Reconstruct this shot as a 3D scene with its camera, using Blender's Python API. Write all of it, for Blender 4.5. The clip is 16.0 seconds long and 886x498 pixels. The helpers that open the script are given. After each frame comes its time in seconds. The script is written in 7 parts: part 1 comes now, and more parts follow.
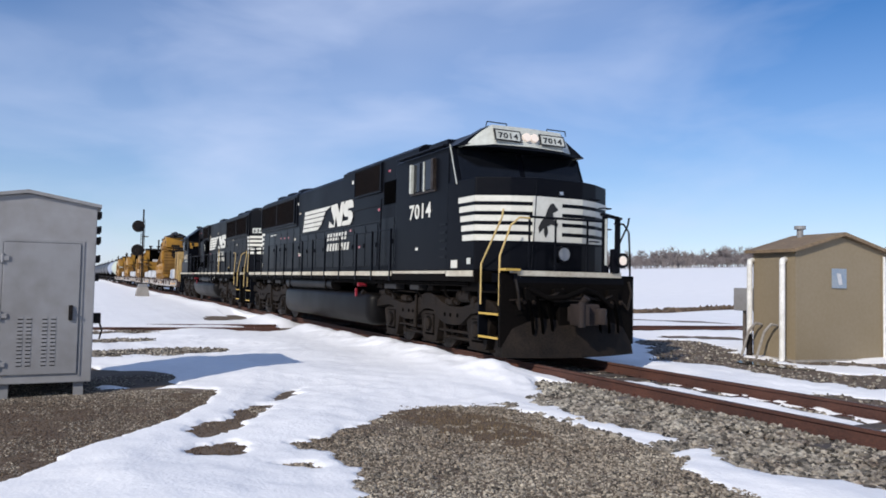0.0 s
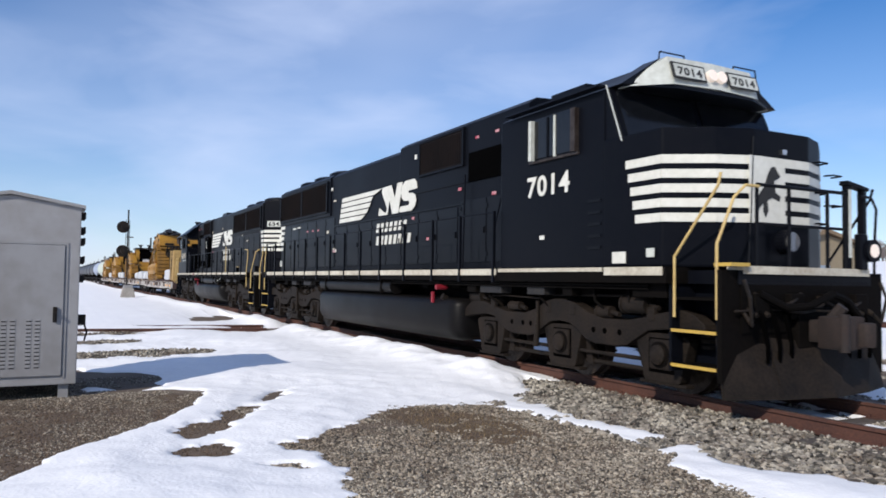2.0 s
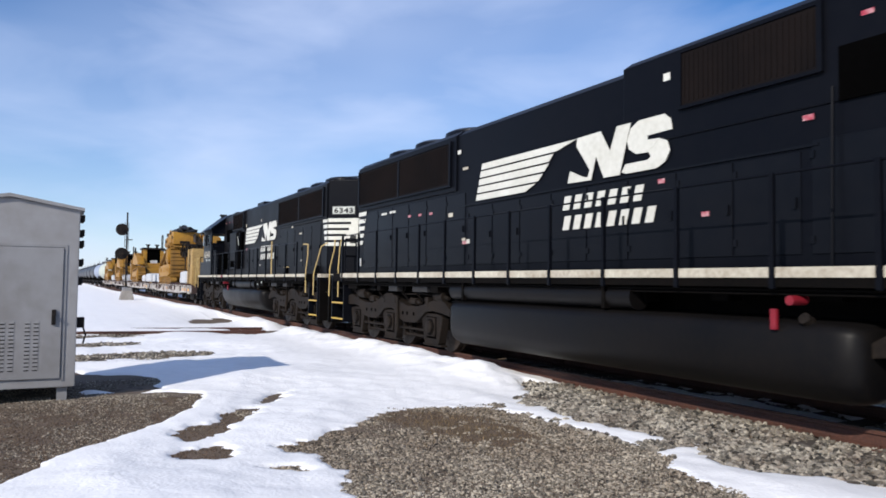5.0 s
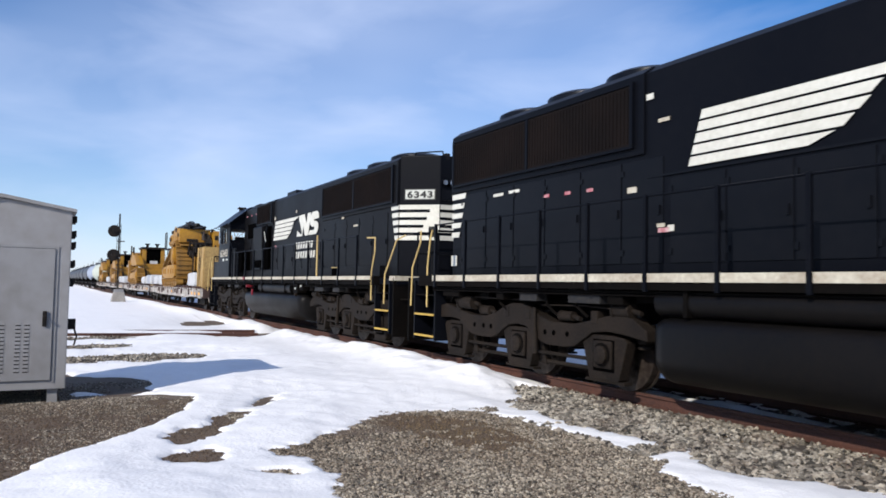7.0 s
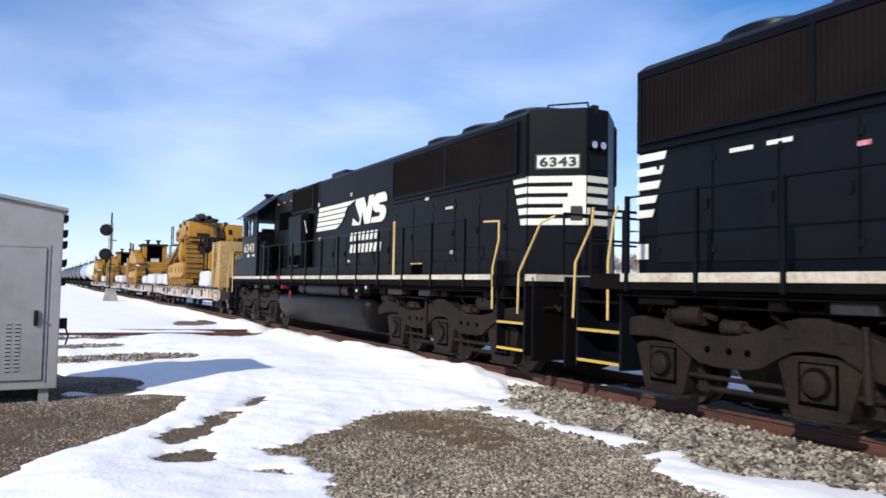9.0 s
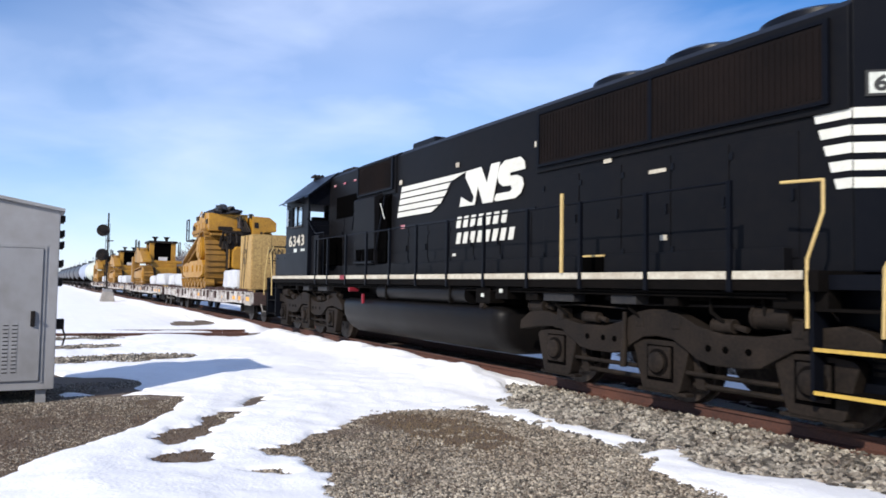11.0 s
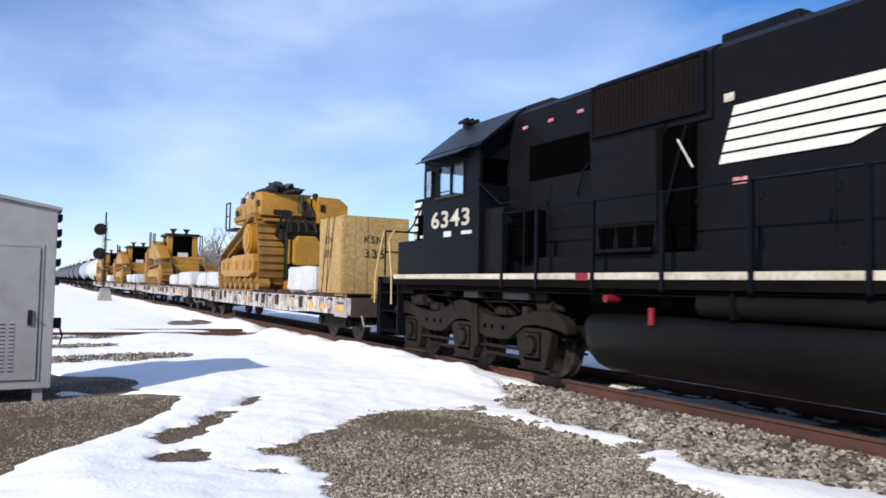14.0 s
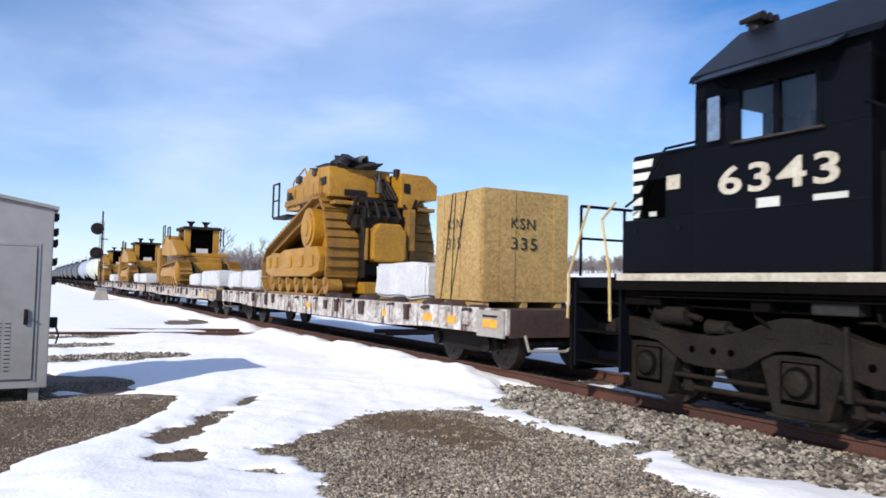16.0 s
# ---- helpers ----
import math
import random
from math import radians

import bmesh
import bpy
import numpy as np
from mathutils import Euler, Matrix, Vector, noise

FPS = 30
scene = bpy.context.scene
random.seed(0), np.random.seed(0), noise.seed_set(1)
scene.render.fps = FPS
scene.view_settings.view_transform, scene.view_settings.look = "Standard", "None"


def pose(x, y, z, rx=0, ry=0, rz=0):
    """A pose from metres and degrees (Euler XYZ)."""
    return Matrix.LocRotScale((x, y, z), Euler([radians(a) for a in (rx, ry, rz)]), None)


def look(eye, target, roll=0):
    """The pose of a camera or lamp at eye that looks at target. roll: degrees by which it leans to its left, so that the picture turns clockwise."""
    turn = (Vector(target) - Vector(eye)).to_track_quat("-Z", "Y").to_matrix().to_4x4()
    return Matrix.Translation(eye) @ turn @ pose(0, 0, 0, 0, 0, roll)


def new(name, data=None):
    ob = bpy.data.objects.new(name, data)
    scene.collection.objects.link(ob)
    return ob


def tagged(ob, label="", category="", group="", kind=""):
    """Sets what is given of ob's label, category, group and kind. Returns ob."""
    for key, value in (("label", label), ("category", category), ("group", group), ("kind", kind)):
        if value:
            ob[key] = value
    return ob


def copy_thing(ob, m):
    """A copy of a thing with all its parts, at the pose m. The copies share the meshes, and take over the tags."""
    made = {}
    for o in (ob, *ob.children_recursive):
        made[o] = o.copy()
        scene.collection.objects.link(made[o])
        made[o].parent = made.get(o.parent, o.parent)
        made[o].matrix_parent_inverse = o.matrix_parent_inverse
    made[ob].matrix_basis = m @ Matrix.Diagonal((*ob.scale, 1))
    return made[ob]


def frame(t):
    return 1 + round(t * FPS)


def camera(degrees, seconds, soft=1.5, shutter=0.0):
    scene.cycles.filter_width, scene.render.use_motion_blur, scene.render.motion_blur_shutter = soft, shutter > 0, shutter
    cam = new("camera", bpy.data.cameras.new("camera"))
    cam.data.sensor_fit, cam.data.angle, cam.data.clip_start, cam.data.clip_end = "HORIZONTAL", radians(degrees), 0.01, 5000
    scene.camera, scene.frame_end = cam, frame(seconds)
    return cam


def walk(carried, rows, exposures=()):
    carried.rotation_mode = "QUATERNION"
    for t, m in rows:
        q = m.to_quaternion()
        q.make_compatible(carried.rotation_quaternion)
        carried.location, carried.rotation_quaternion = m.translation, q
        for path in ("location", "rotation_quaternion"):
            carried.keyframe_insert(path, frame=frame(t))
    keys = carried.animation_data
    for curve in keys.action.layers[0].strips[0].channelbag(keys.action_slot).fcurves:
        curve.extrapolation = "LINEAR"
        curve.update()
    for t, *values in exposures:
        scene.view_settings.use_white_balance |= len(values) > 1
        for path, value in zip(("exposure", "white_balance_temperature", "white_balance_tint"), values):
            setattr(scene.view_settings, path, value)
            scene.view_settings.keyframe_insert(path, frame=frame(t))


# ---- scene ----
S_ROWS = [(0, -3.692), (0.5, -2.489), (1, -1.199), (1.5, 0.0), (2, 1.292), (2.5, 2.477), (3, 3.776), (3.5, 4.985), (4, 6.295),
          (6.5, 12.967), (7, 14.344), (7.5, 15.6), (8, 16.918), (8.5, 18.314), (9, 19.652), (11.5, 26.634), (12, 28.039),
          (12.5, 29.57), (13, 31.025), (13.5, 32.586), (14, 34.083), (14.5, 35.717), (15, 37.287), (15.5, 39.031), (16, 40.658)]
EYE = (0.0, -7.985, 1.40)


def aim(yaw, pitch, roll):
    """Heading from the line of the track towards the far side, tilt and lean, in degrees."""
    a, b = radians(yaw), radians(pitch)
    way = Vector((-math.cos(a) * math.cos(b), math.sin(a) * math.cos(b), math.sin(b)))
    return look(EYE, Vector(EYE) + way * 10, roll)


cam = camera(61.87, 16.0, soft=1.7, shutter=0.3)
walk(cam, [(t, aim(y, p, r)) for t, y, p, r in (
    (0, 26.63, 2.48, 1.18), (0.5, 27.09, 2.46, 1.25), (1, 27.31, 2.45, 0.95), (1.5, 27.48, 2.42, 0.84), (2, 27.62, 2.42, 0.80),
    (2.5, 27.46, 2.45, 0.99), (3, 27.5, 2.52, 0.79), (3.5, 27.48, 2.54, 0.73), (4, 27.55, 2.52, 0.66), (6.5, 28.03, 2.81, 1.08),
    (7, 28.2, 2.88, 1.08), (7.5, 28.35, 2.88, 1.04), (8, 28.46, 2.86, 1.04), (8.5, 28.58, 2.83, 1.16), (9, 28.72, 2.85, 1.12),
    (11.5, 28.94, 2.8, 0.97), (12, 29.01, 2.85, 1.11), (12.5, 28.89, 2.92, 1.42), (13, 28.9, 2.9, 1.23), (13.5, 28.98, 2.87, 1.26),
    (14, 29.09, 2.81, 1.1), (14.5, 29.12, 2.78, 1.15), (15, 29.17, 2.74, 1.07), (15.5, 29.26, 2.81, 1.51), (16, 29.3, 2.85, 1.27))],
     [(0, -0.15, 6420, 11), (2.5, 0.0, 6420, 11), (7, 0.06, 6420, 11), (9, 0.24, 6420, 11), (12, 0.27, 6420, 11), (16, 0.22, 6420, 11)])

# ---- light: a low winter sun and a pale blue sky with thin cloud ----
SUN_EL, SUN_AZ = 31.5, -60.0            # degrees; azimuth from +x towards +y


def sky():
    world = bpy.data.worlds.new("winter_sky")
    scene.world = world
    world.use_nodes = True
    nt = world.node_tree
    nt.nodes.clear()
    n, l = nt.nodes.new, nt.links.new
    tex = n("ShaderNodeTexSky")
    tex.sky_type, tex.sun_disc = "NISHITA", False
    tex.sun_elevation, tex.sun_rotation = radians(SUN_EL), radians(90 - SUN_AZ)
    tex.air_density, tex.dust_density, tex.ozone_density = 1.0, 0.0, 5.0
    co = n("ShaderNodeTexCoord")
    mp = n("ShaderNodeMapping")
    mp.inputs["Scale"].default_value = (0.9, 0.9, 2.2)
    mp.inputs["Rotation"].default_value = (0.25, 0.15, 0.4)
    l(co.outputs["Generated"], mp.inputs[0])
    big = n("ShaderNodeTexNoise")
    big.inputs["Scale"].default_value, big.inputs["Detail"].default_value, big.inputs["Distortion"].default_value = 1.3, 4, 0.25
    l(mp.outputs[0], big.inputs["Vector"])
    ramp = n("ShaderNodeValToRGB")
    ramp.color_ramp.elements[0].position, ramp.color_ramp.elements[1].position = 0.36, 0.72
    ramp.color_ramp.elements[1].color = (0.48, 0.48, 0.48, 1)
    l(big.outputs[0], ramp.inputs[0])
    mp2 = n("ShaderNodeMapping")
    mp2.inputs["Scale"].default_value = (1.5, 2.4, 6.0)
    mp2.inputs["Rotation"].default_value = (0.35, -0.2, 0.9)
    l(co.outputs["Generated"], mp2.inputs[0])
    wisp = n("ShaderNodeTexNoise")
    wisp.inputs["Scale"].default_value, wisp.inputs["Detail"].default_value, wisp.inputs["Distortion"].default_value = 1.5, 5, 0.35
    l(mp2.outputs[0], wisp.inputs["Vector"])
    thin = n("ShaderNodeMapRange")
    thin.inputs[1].default_value, thin.inputs[2].default_value, thin.inputs[4].default_value = 0.46, 0.86, 0.42
    l(wisp.outputs[0], thin.inputs[0])
    both = n("ShaderNodeMath")
    l(ramp.outputs[0], both.inputs[0])
    l(thin.outputs[0], both.inputs[1])
    sep = n("ShaderNodeSeparateXYZ")
    l(co.outputs["Generated"], sep.inputs[0])
    low = n("ShaderNodeMapRange")           # haze thickens towards the horizon
    low.inputs[1].default_value, low.inputs[2].default_value, low.inputs[3].default_value, low.inputs[4].default_value = 0.0, 0.36, 0.45, 0.0
    l(sep.outputs[2], low.inputs[0])
    add = n("ShaderNodeMath")
    add.operation, add.use_clamp = "ADD", True
    l(both.outputs[0], add.inputs[0])
    l(low.outputs[0], add.inputs[1])
    mix = n("ShaderNodeMix")
    mix.data_type = "RGBA"
    l(add.outputs[0], mix.inputs[0])
    rich = n("ShaderNodeHueSaturation")
    rich.inputs["Hue"].default_value, rich.inputs["Saturation"].default_value, rich.inputs["Value"].default_value = 0.506, 1.25, 1.2
    l(tex.outputs[0], rich.inputs["Color"])
    l(rich.outputs[0], mix.inputs[6])
    mix.inputs[7].default_value = (7.5, 8.6, 11.3, 1)
    bg = n("ShaderNodeBackground")
    bg.inputs[1].default_value = 0.098
    l(mix.outputs[2], bg.inputs[0])
    out = n("ShaderNodeOutputWorld")
    l(bg.outputs[0], out.inputs[0])


sky()
sun = new("sun", bpy.data.lights.new("sun", "SUN"))
sun.data.energy, sun.data.angle, sun.data.color = 4.3, radians(0.5), (1.0, 0.93, 0.82)
a, b = radians(SUN_AZ), radians(SUN_EL)
sun.matrix_world = look((math.cos(a) * math.cos(b) * 60, math.sin(a) * math.cos(b) * 60, math.sin(b) * 60), (0, 0, 0))


# ---- materials ----
def material(name, base, rough=0.6, metal=0.0, tint=None, grain=12.0, spread=0.5, patch=1.2, bump=0.0, bump_scale=60.0,
             coords="Object", spec=0.5, random_mix=0.0):
    """A surface with variation at two scales: base turns to tint in patches and in fine grain."""
    m = bpy.data.materials.new(name)
    m.use_nodes = True
    nt = m.node_tree
    n, l = nt.nodes.new, nt.links.new
    bs = nt.nodes["Principled BSDF"]
    bs.inputs["Roughness"].default_value, bs.inputs["Metallic"].default_value = rough, metal
    bs.inputs["Specular IOR Level"].default_value = spec
    tint = tint or tuple(c * 0.7 for c in base)
    co = n("ShaderNodeTexCoord")
    outs = []
    for scale, detail in ((patch, 4), (grain, 6)):
        t = n("ShaderNodeTexNoise")
        t.inputs["Scale"].default_value, t.inputs["Detail"].default_value = scale, detail
        l(co.outputs[coords], t.inputs["Vector"])
        outs.append(t)
    mul = n("ShaderNodeMath")
    mul.operation = "ADD"
    l(outs[0].outputs[0], mul.inputs[0])
    l(outs[1].outputs[0], mul.inputs[1])
    rng = n("ShaderNodeMapRange")
    rng.inputs[1].default_value, rng.inputs[2].default_value = 1.0 - spread * 0.4, 1.0 + spread * 0.5
    l(mul.outputs[0], rng.inputs[0])
    mix = n("ShaderNodeMix")
    mix.data_type = "RGBA"
    l(rng.outputs[0], mix.inputs[0])
    mix.inputs[6].default_value, mix.inputs[7].default_value = (*base, 1), (*tint, 1)
    last = mix.outputs[2]
    if random_mix:
        geo = n("ShaderNodeNewGeometry")
        obi = n("ShaderNodeObjectInfo")
        sm = n("ShaderNodeMath")
        sm.operation = "ADD"
        l(geo.outputs["Random Per Island"], sm.inputs[0])
        l(obi.outputs["Random"], sm.inputs[1])
        fr = n("ShaderNodeMath")
        fr.operation = "FRACT"
        l(sm.outputs[0], fr.inputs[0])
        mr = n("ShaderNodeMapRange")
        mr.inputs[3].default_value, mr.inputs[4].default_value = 1 - random_mix, 1 + random_mix
        l(fr.outputs[0], mr.inputs[0])
        hsv = n("ShaderNodeHueSaturation")
        l(mr.outputs[0], hsv.inputs["Value"])
        l(last, hsv.inputs["Color"])
        last = hsv.outputs[0]
    l(last, bs.inputs["Base Color"])
    rr = n("ShaderNodeMapRange")
    rr.inputs[3].default_value, rr.inputs[4].default_value = max(rough - 0.12, 0.03), min(rough + 0.15, 1)
    l(outs[0].outputs[0], rr.inputs[0])
    l(rr.outputs[0], bs.inputs["Roughness"])
    if bump:
        t = n("ShaderNodeTexNoise")
        t.inputs["Scale"].default_value, t.inputs["Detail"].default_value = bump_scale, 5
        l(co.outputs[coords], t.inputs["Vector"])
        bm_ = n("ShaderNodeBump")
        bm_.inputs["Strength"].default_value, bm_.inputs["Distance"].default_value = min(bump * 20, 1), bump
        l(t.outputs[0], bm_.inputs["Height"])
        l(bm_.outputs[0], bs.inputs["Normal"])
    return m


def glow(name, colour, strength):
    m = bpy.data.materials.new(name)
    m.use_nodes = True
    bs = m.node_tree.nodes["Principled BSDF"]
    bs.inputs["Base Color"].default_value = (0.45, 0.43, 0.4, 1)
    bs.inputs["Emission Color"].default_value, bs.inputs["Emission Strength"].default_value = (*colour, 1), strength
    return m


BLACK = material("black_engine_paint", (0.0029, 0.0036, 0.0060), 0.38, tint=(0.0048, 0.0053, 0.0075), spec=0.065, patch=0.5, grain=9, spread=0.8)
PANEL = material("black_panel_paint", (0.0040, 0.0049, 0.0074), 0.34, tint=(0.0065, 0.0070, 0.0092), spec=0.09, patch=0.8, grain=7, spread=0.8)
DUSTY = material("dusty_black_engine_paint", (0.0048, 0.0052, 0.0068), 0.42, tint=(0.0088, 0.0082, 0.0086), spec=0.07, patch=0.6, grain=9, spread=0.9)
ROOF = material("roof_paint", (0.004, 0.0052, 0.009), 0.32, tint=(0.008, 0.009, 0.012), spec=0.09, patch=0.7)
GRIMY = material("grimy_underframe", (0.0020, 0.0019, 0.0018), 0.75, tint=(0.0065, 0.005, 0.0042), spec=0.05, patch=1.5, grain=22, spread=0.9, bump=0.004, bump_scale=40)
TRUCK = material("brake_dust_steel", (0.0040, 0.0034, 0.0030), 0.72, tint=(0.027, 0.0195, 0.0145), spec=0.15, patch=2.5, grain=30, spread=1.0, bump=0.004, bump_scale=50)
TANK = material("dusty_tank_paint", (0.0028, 0.0029, 0.0035), 0.42, tint=(0.0075, 0.0062, 0.0055), spec=0.12, patch=0.9, grain=14, spread=0.9)
BOXGREY = material("dull_grey_box", (0.016, 0.016, 0.018), 0.6, tint=(0.030, 0.028, 0.026), spec=0.2, patch=3)
GRILL = material("radiator_mesh", (0.0042, 0.003, 0.003), 0.8, tint=(0.009, 0.006, 0.0055), spec=0.1, patch=1.2, grain=40)
# near black: paints the shade inside openings; also plain black for hoses and a window
VOID = material("recess_shade_and_plain_black", (0.0014, 0.0013, 0.0013), 0.95, spec=0.01)
WHITE = material("white_engine_paint", (0.66, 0.65, 0.58), 0.5, tint=(0.54, 0.53, 0.46), patch=1.8, grain=14, spread=0.7)
CREAM = material("worn_white_stripe", (0.60, 0.57, 0.46), 0.55, tint=(0.25, 0.19, 0.13), patch=2.2, grain=18, spread=1.0)
GREYW = material("pale_grey_paint", (0.55, 0.57, 0.52), 0.5, tint=(0.42, 0.43, 0.38))
RAILY = material("yellow_handrail_paint", (0.60, 0.44, 0.16), 0.5, tint=(0.42, 0.29, 0.12), patch=6, grain=30, spread=0.9)
SAFEY = material("yellow_edge_paint", (0.58, 0.38, 0.06), 0.55, tint=(0.34, 0.22, 0.06), patch=6, grain=40, spread=0.9)
ORANGE = material("orange_reflective_sheet", (0.78, 0.36, 0.02), 0.5, tint=(0.6, 0.27, 0.03), patch=6)
STICK = material("faded_red_sticker", (0.36, 0.035, 0.06), 0.5, tint=(0.55, 0.36, 0.36), patch=9)
REDP = material("red_paint", (0.22, 0.008, 0.018), 0.5)
GLASS = material("dark_window_glass", (0.006, 0.007, 0.009), 0.05, spec=0.35, spread=0.2)
CHROME = material("bright_metal", (0.6, 0.6, 0.6), 0.25, 1.0)
COUPLER = material("rusty_black_coupler", (0.007, 0.0045, 0.0038), 0.8, tint=(0.026, 0.015, 0.012), patch=4, grain=25, spread=0.9)
STEEL = material("worn_wheel_steel", (0.06, 0.047, 0.04), 0.5, 0.5, tint=(0.025, 0.017, 0.013), patch=6)
LAMP = glow("lit_headlight", (1.0, 0.80, 0.66), 0.55)
LENS = material("clear_lamp_lens", (0.24, 0.24, 0.25), 0.12, 0.6)
RUST = material("rusty_rail", (0.038, 0.016, 0.012), 0.75, tint=(0.11, 0.042, 0.026), patch=2, grain=35, spread=0.9, bump=0.002, bump_scale=90)
RAILTOP = material("polished_rail_head", (0.16, 0.11, 0.09), 0.4, 0.6, tint=(0.10, 0.055, 0.04), patch=3)
TIE = material("creosote_tie", (0.06, 0.048, 0.04), 0.85, tint=(0.12, 0.10, 0.085), patch=2, grain=25, bump=0.005, random_mix=0.3)
SNOW = material("packed_snow", (0.91, 0.905, 0.90), 0.65, tint=(0.83, 0.83, 0.83), patch=0.8, grain=9, spread=0.9, bump=0.02, bump_scale=24, spec=0.25)
GRAVEL = material("gravel_ground", (0.165, 0.122, 0.085), 0.9, tint=(0.055, 0.035, 0.022), patch=1.3, grain=55, spread=1.3, bump=0.015, bump_scale=70)
STONE = material("ballast_stone", (0.30, 0.275, 0.225), 0.85, tint=(0.065, 0.046, 0.034), patch=2.2, grain=14, spread=0.7, random_mix=0.9)
PEBBLE = material("small_gravel", (0.32, 0.285, 0.225), 0.88, tint=(0.07, 0.045, 0.028), spread=0.9, patch=0.9, grain=16, random_mix=0.9)
CABINET = material("grey_cabinet_paint", (0.275, 0.272, 0.275), 0.5, tint=(0.22, 0.212, 0.205), patch=0.9, grain=5)
CABINET2 = material("grey_door_paint", (0.25, 0.248, 0.25), 0.5, tint=(0.20, 0.193, 0.188), patch=0.9, grain=5)
HUT = material("tan_hut_panel", (0.235, 0.19, 0.125), 0.7, tint=(0.21, 0.165, 0.10), patch=0.7, grain=14, spread=0.7, bump=0.003)
HUTROOF = material("brown_hut_roof", (0.22, 0.155, 0.09), 0.75, tint=(0.15, 0.105, 0.065), patch=1.5)
PVC = material("white_pvc_pipe", (0.78, 0.77, 0.74), 0.35, tint=(0.62, 0.61, 0.57), patch=3)
BLUE = material("faded_blue_sign", (0.20, 0.26, 0.34), 0.55, tint=(0.27, 0.31, 0.35), patch=5, grain=20)
DOZER = material("dozer_yellow_paint", (0.41, 0.205, 0.012), 0.45, tint=(0.20, 0.095, 0.010), patch=1.4, grain=12, spread=0.8)
DOZERD = material("dozer_track_yellow", (0.33, 0.165, 0.015), 0.6, tint=(0.10, 0.05, 0.016), patch=2.5, grain=16, spread=1.0)
DARKM = material("oily_black_metal", (0.007, 0.006, 0.0055), 0.55, tint=(0.020, 0.014, 0.010), patch=3, spec=0.2)
TARP = material("black_tarp", (0.012, 0.012, 0.014), 0.5, bump=0.03, bump_scale=6)
WRAP = material("white_plastic_wrap", (0.57, 0.57, 0.57), 0.4, tint=(0.45, 0.455, 0.47), patch=2, bump=0.03, bump_scale=5)
FLATCAR = material("weathered_flatcar_paint", (0.60, 0.60, 0.57), 0.75, tint=(0.16, 0.10, 0.08), patch=3.2, grain=11, spread=0.7)
FLATDECK = material("rusty_deck", (0.055, 0.027, 0.023), 0.85, tint=(0.026, 0.017, 0.015), patch=2, grain=14, bump=0.01)
TANKCAR = material("black_tank_car", (0.02, 0.02, 0.024), 0.45, tint=(0.045, 0.045, 0.05), patch=0.4)
TANKPALE = material("pale_tank_car", (0.52, 0.56, 0.46), 0.5, tint=(0.45, 0.47, 0.40), patch=0.5)
TANKBLUE = material("pale_blue_tank_car", (0.33, 0.38, 0.48), 0.5, tint=(0.25, 0.28, 0.35), patch=0.5)
CONCRETE = material("old_concrete", (0.32, 0.30, 0.27), 0.85, tint=(0.22, 0.2, 0.18), patch=2, bump=0.004)
BARK = material("bare_winter_bark", (0.235, 0.205, 0.20), 0.9, tint=(0.17, 0.145, 0.14), patch=2, random_mix=0.3)
SILO = material("far_white_paint", (0.7, 0.7, 0.7), 0.6)
INK = material("black_marker_ink", (0.02, 0.02, 0.02), 0.7)
STRAW = material("dead_grass", (0.20, 0.14, 0.07), 0.8, tint=(0.12, 0.08, 0.04), random_mix=0.4)
CLOD = material("dark_earth", (0.082, 0.052, 0.033), 0.9, tint=(0.12, 0.09, 0.06), random_mix=0.4)
PUDDLE = material("melt_water", (0.03, 0.028, 0.025), 0.05, spec=0.6)


def streaked(m, pale, rust):
    """Turns a surface to paint with rust run down it in upright streaks."""
    nt = m.node_tree
    n, l = nt.nodes.new, nt.links.new
    co, mp, t = n("ShaderNodeTexCoord"), n("ShaderNodeMapping"), n("ShaderNodeTexNoise")
    mp.inputs["Scale"].default_value = (5.5, 5.5, 0.9)
    t.inputs["Scale"].default_value, t.inputs["Detail"].default_value = 1.0, 6
    l(co.outputs["Object"], mp.inputs[0])
    l(mp.outputs[0], t.inputs["Vector"])
    ramp = n("ShaderNodeValToRGB")
    ramp.color_ramp.elements[0].position, ramp.color_ramp.elements[1].position = 0.53, 0.63
    l(t.outputs[0], ramp.inputs[0])
    mx = n("ShaderNodeMix")
    mx.data_type = "RGBA"
    l(ramp.outputs[0], mx.inputs[0])
    bs = m.node_tree.nodes["Principled BSDF"]
    l(bs.inputs["Base Color"].links[0].from_socket, mx.inputs[6])
    mx.inputs[7].default_value = (*rust, 1)
    bs.inputs["Base Color"].default_value = (*pale, 1)
    l(mx.outputs[2], bs.inputs["Base Color"])
    return m


FLATCAR = streaked(FLATCAR, (0.5, 0.5, 0.47), (0.07, 0.038, 0.03))


def osb():
    m = material("osb_board", (0.42, 0.285, 0.105), 0.75, tint=(0.25, 0.15, 0.05), patch=1.5, grain=22, spread=1.1)
    nt = m.node_tree
    n, l = nt.nodes.new, nt.links.new
    co, v = n("ShaderNodeTexCoord"), n("ShaderNodeTexVoronoi")
    v.inputs["Scale"].default_value = 24
    l(co.outputs["Object"], v.inputs["Vector"])
    bs = nt.nodes["Principled BSDF"]
    src = bs.inputs["Base Color"].links[0].from_socket
    mx = n("ShaderNodeMix")
    mx.data_type, mx.blend_type = "RGBA", "OVERLAY"
    mx.inputs[0].default_value = 0.3
    l(src, mx.inputs[6])
    bw = n("ShaderNodeRGBToBW")
    l(v.outputs["Color"], bw.inputs[0])
    l(bw.outputs[0], mx.inputs[7])
    l(mx.outputs[2], bs.inputs["Base Color"])
    return m


